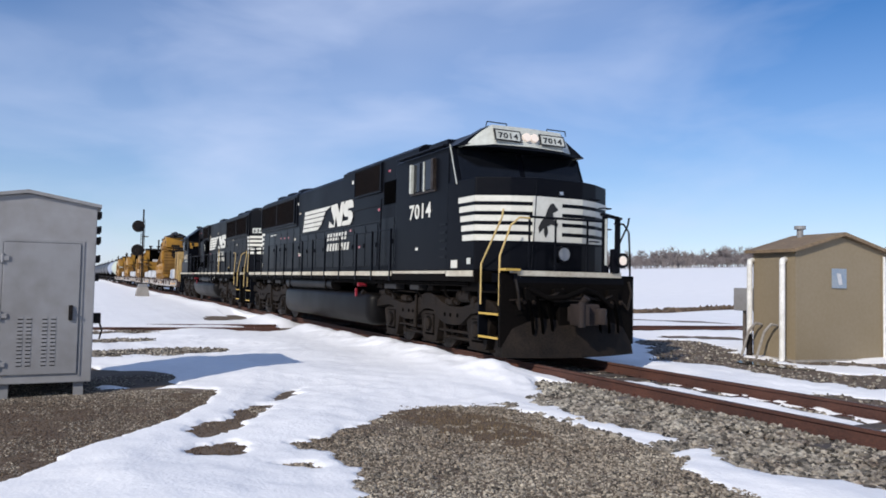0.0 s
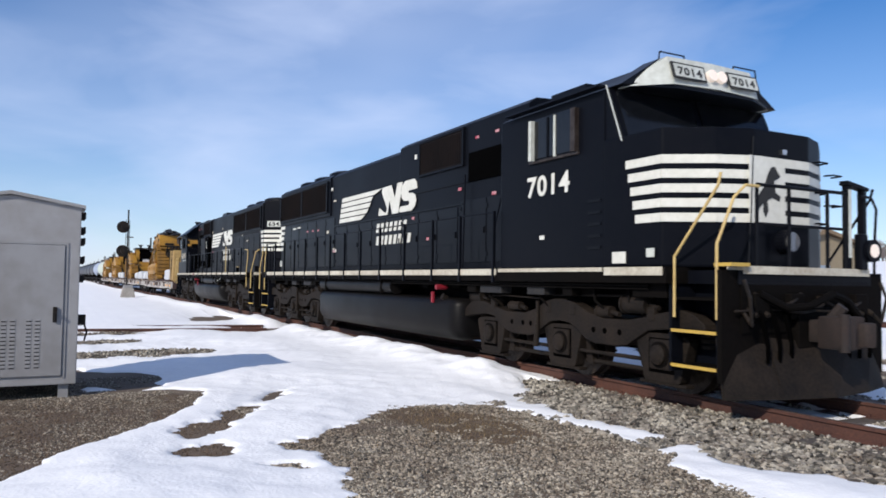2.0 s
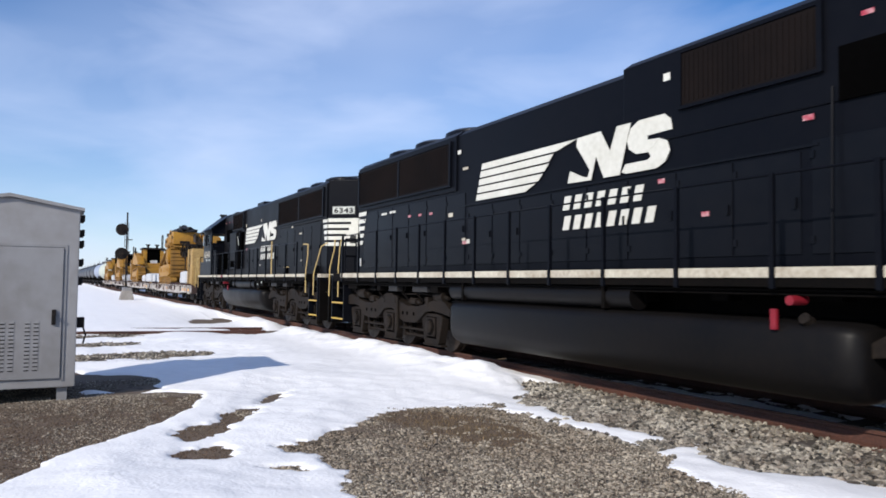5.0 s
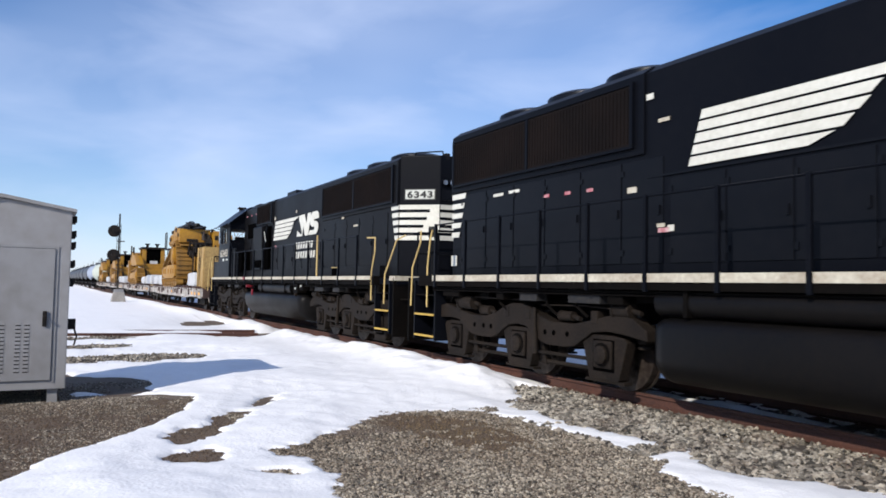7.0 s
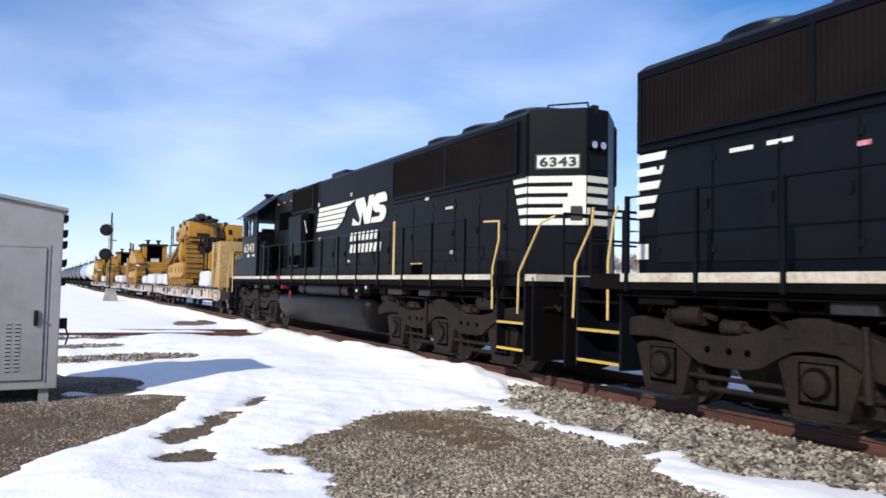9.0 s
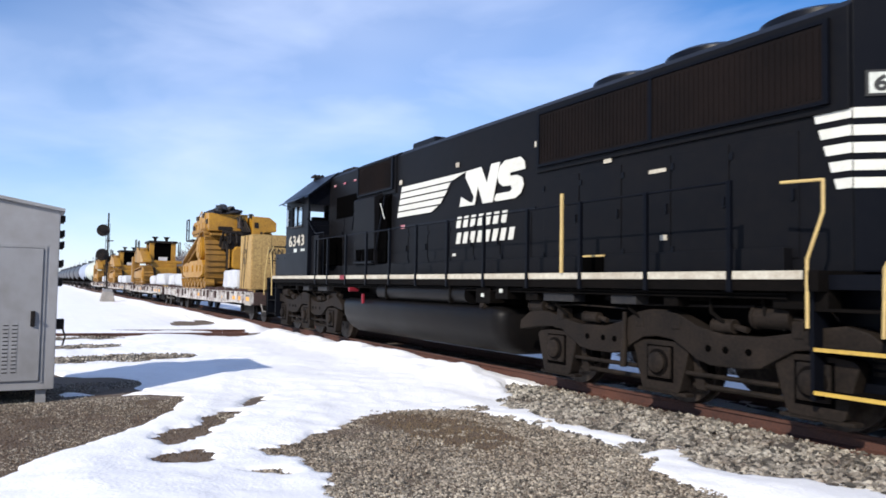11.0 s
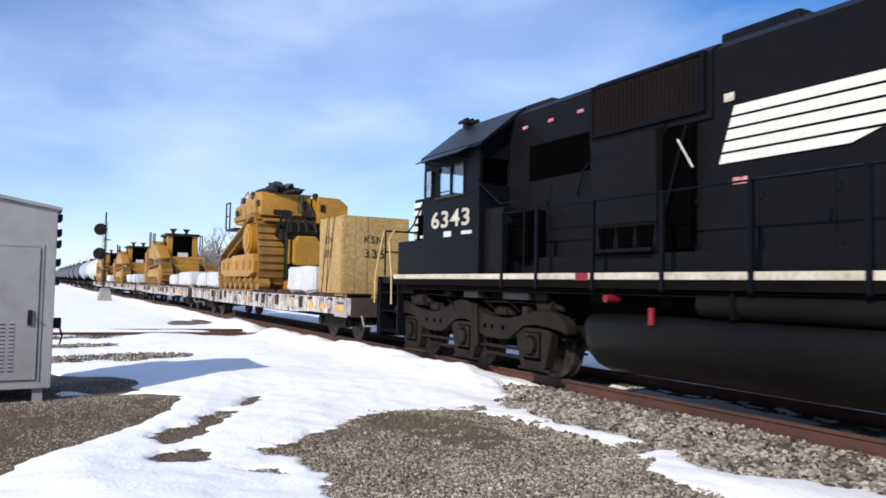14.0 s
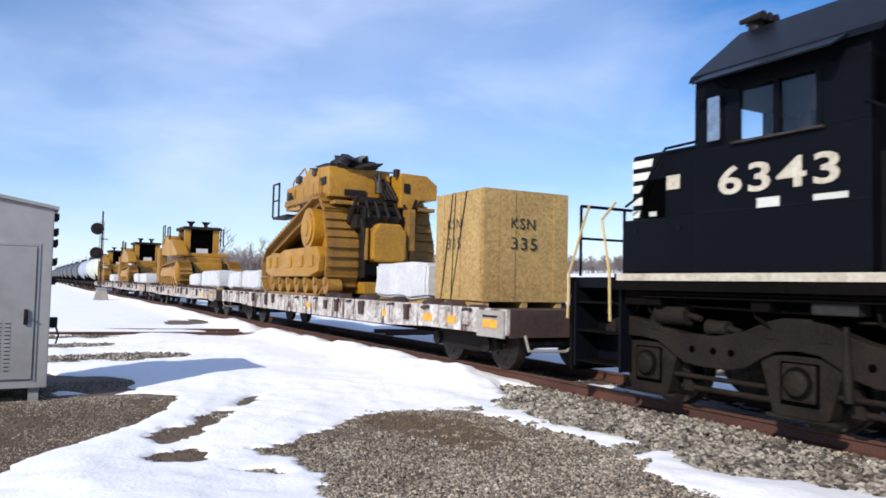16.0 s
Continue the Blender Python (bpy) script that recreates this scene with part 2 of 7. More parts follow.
def clear_glass():
    m = bpy.data.materials.new("clear_window_glass")
    m.use_nodes = True
    bs = m.node_tree.nodes["Principled BSDF"]
    bs.inputs["Base Color"].default_value = (0.86, 0.9, 0.92, 1)
    bs.inputs["Roughness"].default_value, bs.inputs["Transmission Weight"].default_value, bs.inputs["IOR"].default_value = 0.02, 1.0, 1.45
    return m


OSB = osb()
CLEAR = clear_glass()


# ---- mesh helpers ----
def box(bm, x0, x1, y0, y1, z0, z1, bev=0.0):
    b2 = bmesh.new() if bev else bm
    vs = [b2.verts.new(c) for c in ((x0, y0, z0), (x1, y0, z0), (x1, y1, z0), (x0, y1, z0), (x0, y0, z1), (x1, y0, z1), (x1, y1, z1), (x0, y1, z1))]
    for f in ((3, 2, 1, 0), (4, 5, 6, 7), (0, 1, 5, 4), (1, 2, 6, 5), (2, 3, 7, 6), (3, 0, 4, 7)):
        b2.faces.new([vs[i] for i in f])
    if bev:
        bmesh.ops.bevel(b2, geom=b2.edges[:], offset=bev, segments=2, affect="EDGES", profile=0.6)
        merge(bm, b2)
    return bm


def merge(bm, other):
    me = bpy.data.meshes.new("tmp")
    other.to_mesh(me)
    other.free()
    bm.from_mesh(me)
    bpy.data.meshes.remove(me)


def prism(bm, pts, a0, a1, axis="y", bev=0.0):
    """Extrudes a closed outline: in x, z along y; in y, z along x; in x, y along z."""
    b2 = bmesh.new() if bev else bm
    mk = {"y": lambda p, a: (p[0], a, p[1]), "x": lambda p, a: (a, p[0], p[1]), "z": lambda p, a: (p[0], p[1], a)}[axis]
    lo, hi = [b2.verts.new(mk(p, a0)) for p in pts], [b2.verts.new(mk(p, a1)) for p in pts]
    fs = [b2.faces.new(lo), b2.faces.new(hi[::-1])]
    k = len(pts)
    fs += [b2.faces.new((lo[(i + 1) % k], lo[i], hi[i], hi[(i + 1) % k])) for i in range(k)]
    bmesh.ops.recalc_face_normals(b2, faces=fs)
    if bev:
        bmesh.ops.bevel(b2, geom=b2.edges[:], offset=bev, segments=2, affect="EDGES", profile=0.6)
        merge(bm, b2)
    return bm


def rod(bm, p, q, r, seg=8, r2=None):
    p, q = Vector(p), Vector(q)
    d = q - p
    m = Matrix.Translation((p + q) / 2) @ d.to_track_quat("Z", "Y").to_matrix().to_4x4()
    bmesh.ops.create_cone(bm, cap_ends=True, segments=seg, radius1=r, radius2=r if r2 is None else r2, depth=d.length, matrix=m)
    return bm


def pipe(bm, pts, r, seg=6):
    for p, q in zip(pts, pts[1:]):
        rod(bm, p, q, r, seg)
    for p in pts[1:-1]:
        bmesh.ops.create_icosphere(bm, subdivisions=1, radius=r * 1.02, matrix=Matrix.Translation(p))
    return bm


OFFSET = {}


def thing(name, x, y, z, label, category, group="", kind=""):
    ob = new(name)
    ob.empty_display_size = 0.3
    ob.location = (x, y, z)
    OFFSET[ob] = Vector((x, y, z))
    return tagged(ob, label, category, group, kind)


def part(name, bm, mat, parent, label="", smooth=False):
    """One mesh object under a thing or a part; bm is in the coordinates of the train or the place."""
    me = bpy.data.meshes.new(name)
    off = OFFSET[parent]
    bmesh.ops.translate(bm, verts=bm.verts[:], vec=-off)
    bm.to_mesh(me)
    bm.free()
    me.materials.append(mat)
    if smooth:
        me.shade_smooth()
        me.set_sharp_from_angle(angle=radians(40))
    ob = new(name, me)
    ob.parent = parent
    OFFSET[ob] = off
    if label:
        tagged(ob, label)
    return ob


def solo(name, bm, mat, label, category, group="", kind="", smooth=False):
    me = bpy.data.meshes.new(name)
    bm.to_mesh(me)
    bm.free()
    me.materials.append(mat)
    if smooth:
        me.shade_smooth()
        me.set_sharp_from_angle(angle=radians(40))
    return tagged(new(name, me), label, category, group, kind)


def B():
    return bmesh.new()


def sheet(name, X, Y, Z, mat, label, category, smooth=True):
    """A ground sheet from grids of x, y and z."""
    ny, nx = Z.shape
    gx, gy = np.meshgrid(X, Y)
    co = np.stack([gx, gy, Z], -1).reshape(-1, 3)
    i = np.arange(ny * nx).reshape(ny, nx)
    quads = np.stack([i[:-1, :-1], i[:-1, 1:], i[1:, 1:], i[1:, :-1]], -1).reshape(-1, 4)
    me = bpy.data.meshes.new(name)
    me.from_pydata(co.tolist(), [], quads.tolist())
    me.materials.append(mat)
    if smooth:
        me.shade_smooth()
    return tagged(new(name, me), label, category, kind="structure")


def lettering(text, height, m, mat, parent, label, name="number", fat=0.0, width=None):
    """Mesh letters in Blender's own font; the cap height is given, m puts them in the coordinates of the train."""
    cu = bpy.data.curves.new("lettering", "FONT")
    cu.body, cu.size, cu.extrude, cu.offset = text, height / 0.73, 0.003, fat
    cu.resolution_u, cu.space_character = 3, 1.12
    tmp = bpy.data.objects.new("lettering", cu)
    me = bpy.data.meshes.new_from_object(tmp)
    bpy.data.objects.remove(tmp)
    xs = [v.co.x for v in me.vertices]
    k = (width / (max(xs) - min(xs))) if width else 1.0
    me.transform(Matrix.Translation(-OFFSET[parent]) @ m @ Matrix.Diagonal((k, 1, 1, 1)) @ Matrix.Translation((-min(xs), 0, 0)))
    me.materials.clear()
    me.materials.append(mat)
    ob = new(name, me)
    ob.parent = parent
    OFFSET[ob] = OFFSET[parent]
    return tagged(ob, label)


# ---- ground, snow and gravel ----
PATCHES = [  # bare ground: ends of a line in x, y and its half-width
    (-12.9, -9, -12.6, -7.3, 0.85), (-13.4, -7.6, -11.6, -6.9, 0.35),
    (-16.0, -8.5, -16.75, -5.4, 0.62), (-19.2, -8.5, -19.9, -6.8, 0.5), (-22.0, -8.5, -22.6, -6.4, 0.45), (-31.0, -1.9, -28.5, -2.7, 0.75),
    (-16.0, 7.5, -12.0, 4.6, 1.0), (-12.2, 5.2, -9.0, 4.2, 0.75), (-8.0, 4.9, -4.0, 4.2, 1.1), (-7.0, 2.2, 6, 2.2, 0.5), (-17.5, 9.2, -15.5, 11.5, 0.6), (-30, 13, -18, 22, 0.8), (-11, 6.5, -8, 9, 0.5),
    (-60, 0.15, -10.9, 0.15, 1.0), (-160, 0, -60, 0, 1.5), (-22.9, -1.8, -22.2, 3, 1.1), (-22.0, 4, -19, 20, 0.55), (-39, 23, -37.5, 37, 0.7)]
BARE = [  # thawed ground with an outline of its own: before the cabinet, the wide patch, along the near rail, and small spots
    [(-6.0, -9.2), (-6.76, -8.42), (-7.43, -8.04), (-8.01, -7.56), (-8.85, -6.94), (-9.39, -6.59), (-10.2, -6.24), (-10.75, -6.12), (-11.1, -6.5), (-11.4, -7.6), (-14, -7.6), (-13.8, -10.5), (-6, -10.5)],
    [(-7.31, -5.74), (-7.85, -5.02), (-8.6, -4.14), (-8.5, -3.4), (-8.21, -3.04), (-7.59, -2.80), (-6.83, -2.84), (-6.28, -2.78), (-5.55, -2.72), (-4.82, -3.17), (-3.99, -3.34), (-2, -3.5), (2, -4), (3, -8.5), (-1, -8.5), (-5.1, -6.0), (-5.85, -5.72), (-6.41, -5.77)],
    [(-9.9, -1.3), (-9.47, -1.62), (-8.3, -2.05), (-7.15, -2.45), (-6.6, -2.35), (-5.92, -2.14), (-5.52, -2.2), (-4.9, -2.5), (-4.3, -2.35), (-3.9, -1.9), (-2, -1.75), (9, -1.7), (9, -0.45), (-9, -0.45)],
    [(-9.72, -5.58), (-10.4, -5.3), (-10.75, -4.85), (-10.21, -5.12)],
    [(-8.0, -6.85), (-8.4, -6.68), (-8.6, -6.35), (-9.0, -6.2), (-9.45, -5.68), (-9.1, -5.75), (-8.55, -6.08), (-8.14, -6.4), (-7.8, -6.72)],
    [(-7.25, -6.95), (-7.55, -6.62), (-7.35, -6.4), (-7.0, -6.5), (-6.98, -6.8)],
    [(-5.75, -2.8), (-5.75, -2.05), (-5.45, -2.15), (-5.5, -2.8)], [(-7.3, -6.02), (-7.32, -5.9), (-7.0, -5.82), (-6.98, -5.94)], [(-6.4, -6.2), (-6.38, -6.08), (-6.15, -6.0), (-6.18, -6.12)]]


def outline_distance(x, y, pts):
    """Distance from a closed outline, below nothing inside it."""
    d = np.full_like(x, 1e9)
    inside = np.zeros(x.shape, bool)
    for (x0, y0), (x1, y1) in zip(pts, pts[1:] + pts[:1]):
        ex, ey = x1 - x0, y1 - y0
        t = np.clip(((x - x0) * ex + (y - y0) * ey) / (ex * ex + ey * ey), 0, 1)
        d = np.minimum(d, np.hypot(x - x0 - t * ex, y - y0 - t * ey))
        if y0 != y1:
            inside ^= ((y0 > y) != (y1 > y)) & (x < x0 + ex * (y - y0) / ey)
    return np.where(inside, -d, d)


def wobble(x, y, s, seed=0.0):
    """Smooth noise from sums of turned sines, -1 to 1."""
    r = np.zeros_like(x)
    amp = 0.0
    for k in range(7):
        a_, f = 2.4 * k + seed, s * (1.55 ** k)
        c, d = math.cos(a_), math.sin(a_)
        w = 0.72 ** k
        r = r + w * np.sin(f * (c * x + d * y) + 3.1 * k + seed + 1.7 * np.sin(f * 0.63 * (c * y - d * x) + seed * 2 + k))
        amp += w
    return r / amp * 1.8


def smooth01(v, lo, hi):
    v = np.clip((v - lo) / (hi - lo), 0, 1)
    return v * v * (3 - 2 * v)


def ground_z(x, y):
    z = -0.22 + 0.02 * wobble(x, y, 0.9, 1.0)
    z = z + 0.018 * np.exp(-(np.abs(y) / 1.5) ** 4)
    z = z + 0.042 * np.clip(y - 16, 0, 400) * smooth01(y, 16, 60) * smooth01(np.hypot(x, y), 20, 120)
    return z - 0.3 * smooth01(y, 18, 24) * (1 - smooth01(y, 24, 34))


def cover(x, y):
    """Depth of the snow; below nothing it lies under the gravel."""
    d = np.full_like(x, 9.0)
    for x0, y0, x1, y1, r in PATCHES:
        ex, ey = x1 - x0, y1 - y0
        t = np.clip(((x - x0) * ex + (y - y0) * ey) / (ex * ex + ey * ey + 1e-9), 0, 1)
        d = np.minimum(d, np.hypot(x - x0 - t * ex, y - y0 - t * ey) - r)
    ragged = 0.055 * wobble(x, y, 4.5, 3.0) + 0.05 * wobble(x, y, 15.0, 7.0)
    calm = 1 - 0.86 * smooth01(-y - 0.35 * (x + 8), 4.7, 5.5) * smooth01(-x, 5.5, 6.5) * (1 - smooth01(-x, 14, 16))
    d = d + calm * (0.17 * wobble(x, y, 2.3, 4.0) + 0.09 * wobble(x, y, 8.0, 7.0))
    for k, pts in enumerate(BARE):
        d = np.minimum(d, outline_distance(x, y, pts) + ragged * (0.45 if k == 0 else 1.0))
    near = np.exp(-((x + 8) / 30) ** 2)
    depth = 0.014 + 0.022 * (1 - calm) + 0.09 * smooth01(d, 0.0, 1.5) + 0.012 * wobble(x, y, 1.6, 2.0) * near * np.maximum(calm, smooth01(d, 0.1, 0.9)) + 0.004 * wobble(x, y, 11.0, 9.0) * near
    # the bank thrown up beside the track
    bank = np.exp(-(((y + 1.65) / 0.55) ** 2)) * smooth01(-x, 8.8, 10.6)
    depth = depth + 0.19 * bank * (1 + 0.35 * wobble(x, y, 1.6, 5.0))
    # little snow is left between the rails
    gap = np.exp(-(y / 0.70) ** 6) * smooth01(x, -12, -9)
    depth = depth * (1 - gap) + gap * (0.047 - 0.080 * smooth01(np.abs(y), 0.34, 0.60) + 0.024 * wobble(x, y, 2.4, 6.0))
    return np.where(d < 0, -0.05, depth * smooth01(d, -0.02, 0.10) - 0.012 * (1 - smooth01(d, 0.0, 0.05)))


def grow(lo, hi, step, far0, far1, ratio=1.18):
    mid = list(np.arange(lo, hi + step / 2, step))
    up, dn, s = [mid[-1]], [mid[0]], step
    while up[-1] < far1:
        s = min(s * ratio, 120)
        up.append(up[-1] + s)
    s = step
    while dn[-1] > far0:
        s = min(s * ratio, 120)
        dn.append(dn[-1] - s)
    return np.array(dn[:0:-1] + mid + up[1:])


def ground():
    gx, gy = grow(-18, -2, 0.12, -2500, 1500), grow(-9.5, 8, 0.12, -1500, 2500)
    X, Y = np.meshgrid(gx, gy)
    sheet("ground", gx, gy, ground_z(X, Y), GRAVEL, "brown gravel ground with patches of melting snow", "ground")
    sx, sy = grow(-20, -2.5, 0.055, -2400, 1400, 1.15), grow(-8.8, 7, 0.055, -1400, 2400, 1.15)
    X, Y = np.meshgrid(sx, sy)
    sheet("snow_cover", sx, sy, ground_z(X, Y) + cover(X, Y), SNOW, "white melting snow lying on the gravel in patches", "snow")


ground()


def stones(name, count, x0, x1, y0, y1, smin, smax, mat, label, seed, keep=None):
    """Broken stones strewn over the bare ground, one mesh."""
    rg = np.random.RandomState(seed)
    x, y = rg.uniform(x0, x1, count), rg.uniform(y0, y1, count)
    ok = cover(x, y) < 0.012
    if keep is not None:
        ok &= keep(x, y)
    x, y = x[ok], y[ok]
    n = len(x)
    b2 = bmesh.new()
    bmesh.ops.create_icosphere(b2, subdivisions=1, radius=1.0)
    v0 = np.array([v.co[:] for v in b2.verts])
    b2.verts.index_update()
    f0 = np.array([[v.index for v in f.verts] for f in b2.faces])
    b2.free()
    size = rg.uniform(smin, smax, (n, 1)) * rg.uniform(0.5, 1.45, (n, 3)) * np.array([1.15, 0.9, 0.75])
    v = v0[None] * (1 + rg.uniform(-0.33, 0.33, (n, len(v0), 1))) * size[:, None, :]
    an = rg.uniform(0, 6.28, n)
    c, s = np.cos(an)[:, None], np.sin(an)[:, None]
    vx, vy = v[..., 0] * c - v[..., 1] * s, v[..., 0] * s + v[..., 1] * c
    z = ground_z(x, y) + size[:, 2] * 0.35 + np.where((np.abs(y) < 1.4) & (np.abs(y) > 0.85), rg.uniform(0, 0.04, n), 0.0)
    co = np.stack([vx + x[:, None], vy + y[:, None], v[..., 2] + z[:, None]], -1).reshape(-1, 3)
    fa = (f0[None] + (np.arange(n) * len(v0))[:, None, None]).reshape(-1, 3)
    me = bpy.data.meshes.new(name)
    me.from_pydata(co.tolist(), [], fa.tolist())
    me.materials.append(mat)
    return tagged(new(name, me), label, "gravel", kind="stuff")


def tracks():
    """Rail, ties and fastenings of the main line, and of the line that crosses it."""
    head = [(-0.068, -0.17), (-0.068, -0.155), (-0.012, -0.135), (-0.012, -0.045), (-0.036, -0.035), (-0.036, -0.004), (-0.028, 0.0),
            (0.028, 0.0), (0.036, -0.004), (0.036, -0.035), (0.012, -0.045), (0.012, -0.135), (0.068, -0.155), (0.068, -0.17)]
    for y in (-0.753, 0.753):
        rail = solo("rail", prism(B(), [(y + p, q) for p, q in head], -420, 60, "x"), RUST, "rusty brown steel rail on wooden ties in gravel", "rail", "main track rails", "structure")
        OFFSET[rail] = Vector((0, 0, 0))
        part("rail_head", box(B(), -420, 60, y - 0.022, y + 0.022, 0.0002, 0.003), RAILTOP, rail, "worn shiny running surface")
        for k, x in enumerate(range(-96, 12, 12)):
            b2 = B()
            box(b2, x - 0.45, x + 0.45, y - 0.04, y - 0.016, -0.13, -0.05)
            for q in (-0.36, -0.22, -0.08, 0.08, 0.22, 0.36):
                rod(b2, (x + q, y - 0.06, -0.09), (x + q, y - 0.03, -0.09), 0.016, 6)
            part("joint_bar", b2, RUST, rail)
    tie = solo("tie", box(B(), -0.115, 0.115, -1.3, 1.3, -0.34, -0.165, 0.012), TIE, "dark weathered wooden railway tie", "railway tie", "ties of the main track", "structure")
    tie.location = (-24, 0, 0)
    plate = solo("tie_plates", B(), RUST, "rusty tie plates with spikes", "tie plate", kind="stuff")
    b2 = B()
    for i in range(58):
        x = -24 + 0.53 * i
        if i:
            t2 = copy_thing(tie, pose(x, random.uniform(-0.03, 0.03), random.uniform(-0.006, 0.004), 0, 0, random.uniform(-0.8, 0.8)))
        for y in (-0.753, 0.753):
            box(b2, x - 0.09, x + 0.09, y - 0.17, y + 0.17, -0.172, -0.158)
            for q in (-0.09, 0.09):
                box(b2, x - 0.06, x - 0.04, y + q - 0.012, y + q + 0.012, -0.16, -0.125)
    b2.to_mesh(plate.data)
    b2.free()
    plate.data.materials.clear()
    plate.data.materials.append(RUST)
    ang = math.degrees(math.atan2(0.18, 1.0))
    for q in (-0.75, 0.75):
        for lo, hi in ((-40, -2.2), (2.2, 60)):
            r2 = solo("crossing_rail", prism(B(), [(q + p, z - 0.05) for p, z in head], lo, hi, "x"), RUST, "rusty rail of the crossing track half buried in snow", "rail", "crossing track rails", "structure")
            r2.matrix_world = pose(-22.6, 0, -0.055, 0, 0, 90 - ang)


tracks()

# ---- the train: every x below is measured along the train, as it stands at 1.5 s ----
MOVING = []      # things that ride with the train: object, x, y, z
WHEELS = []      # wheelsets: object, x, z, radius


def rider(ob):
    MOVING.append((ob, *OFFSET[ob]))
    return ob


def side_bar(bm, pts, y=-1.0, depth=0.006):
    """A flat painted shape on a side wall, outline in x, z."""
    return prism(bm, pts, y - depth, y + 0.002, "y")


def wheelset(parent, x, r, gauge=0.753):
    b2 = B()
    for s in (-1, 1):
        rod(b2, (x, s * (gauge - 0.05), r), (x, s * (gauge + 0.07), r), r, 28)
        rod(b2, (x, s * (gauge - 0.08), r), (x, s * (gauge - 0.05), r), r + 0.025, 28)
        rod(b2, (x, s * (gauge + 0.07), r), (x, s * (gauge + 0.085), r), r * 0.82, 28, r * 0.6)
        for k in range(6):
            a_ = k * math.pi / 3
            rod(b2, (x + 0.25 * math.cos(a_), s * (gauge + 0.07), r + 0.25 * math.sin(a_)), (x + 0.25 * math.cos(a_), s * (gauge + 0.1), r + 0.25 * math.sin(a_)), 0.03, 6)
    rod(b2, (x, -1.0, r), (x, 1.0, r), 0.09, 12)
    bmesh.ops.translate(b2, verts=b2.verts[:], vec=(-x, 0, -r))
    off = OFFSET[parent]
    OFFSET[parent] = Vector((0, 0, 0))
    ob = part("wheelset", b2, STEEL, parent, "steel wheels on their axle", True)
    OFFSET[parent] = off
    ob.location = (x - off.x, -off.y, r - off.z)
    WHEELS.append((ob, x - off.x, r - off.z, r))
    return ob


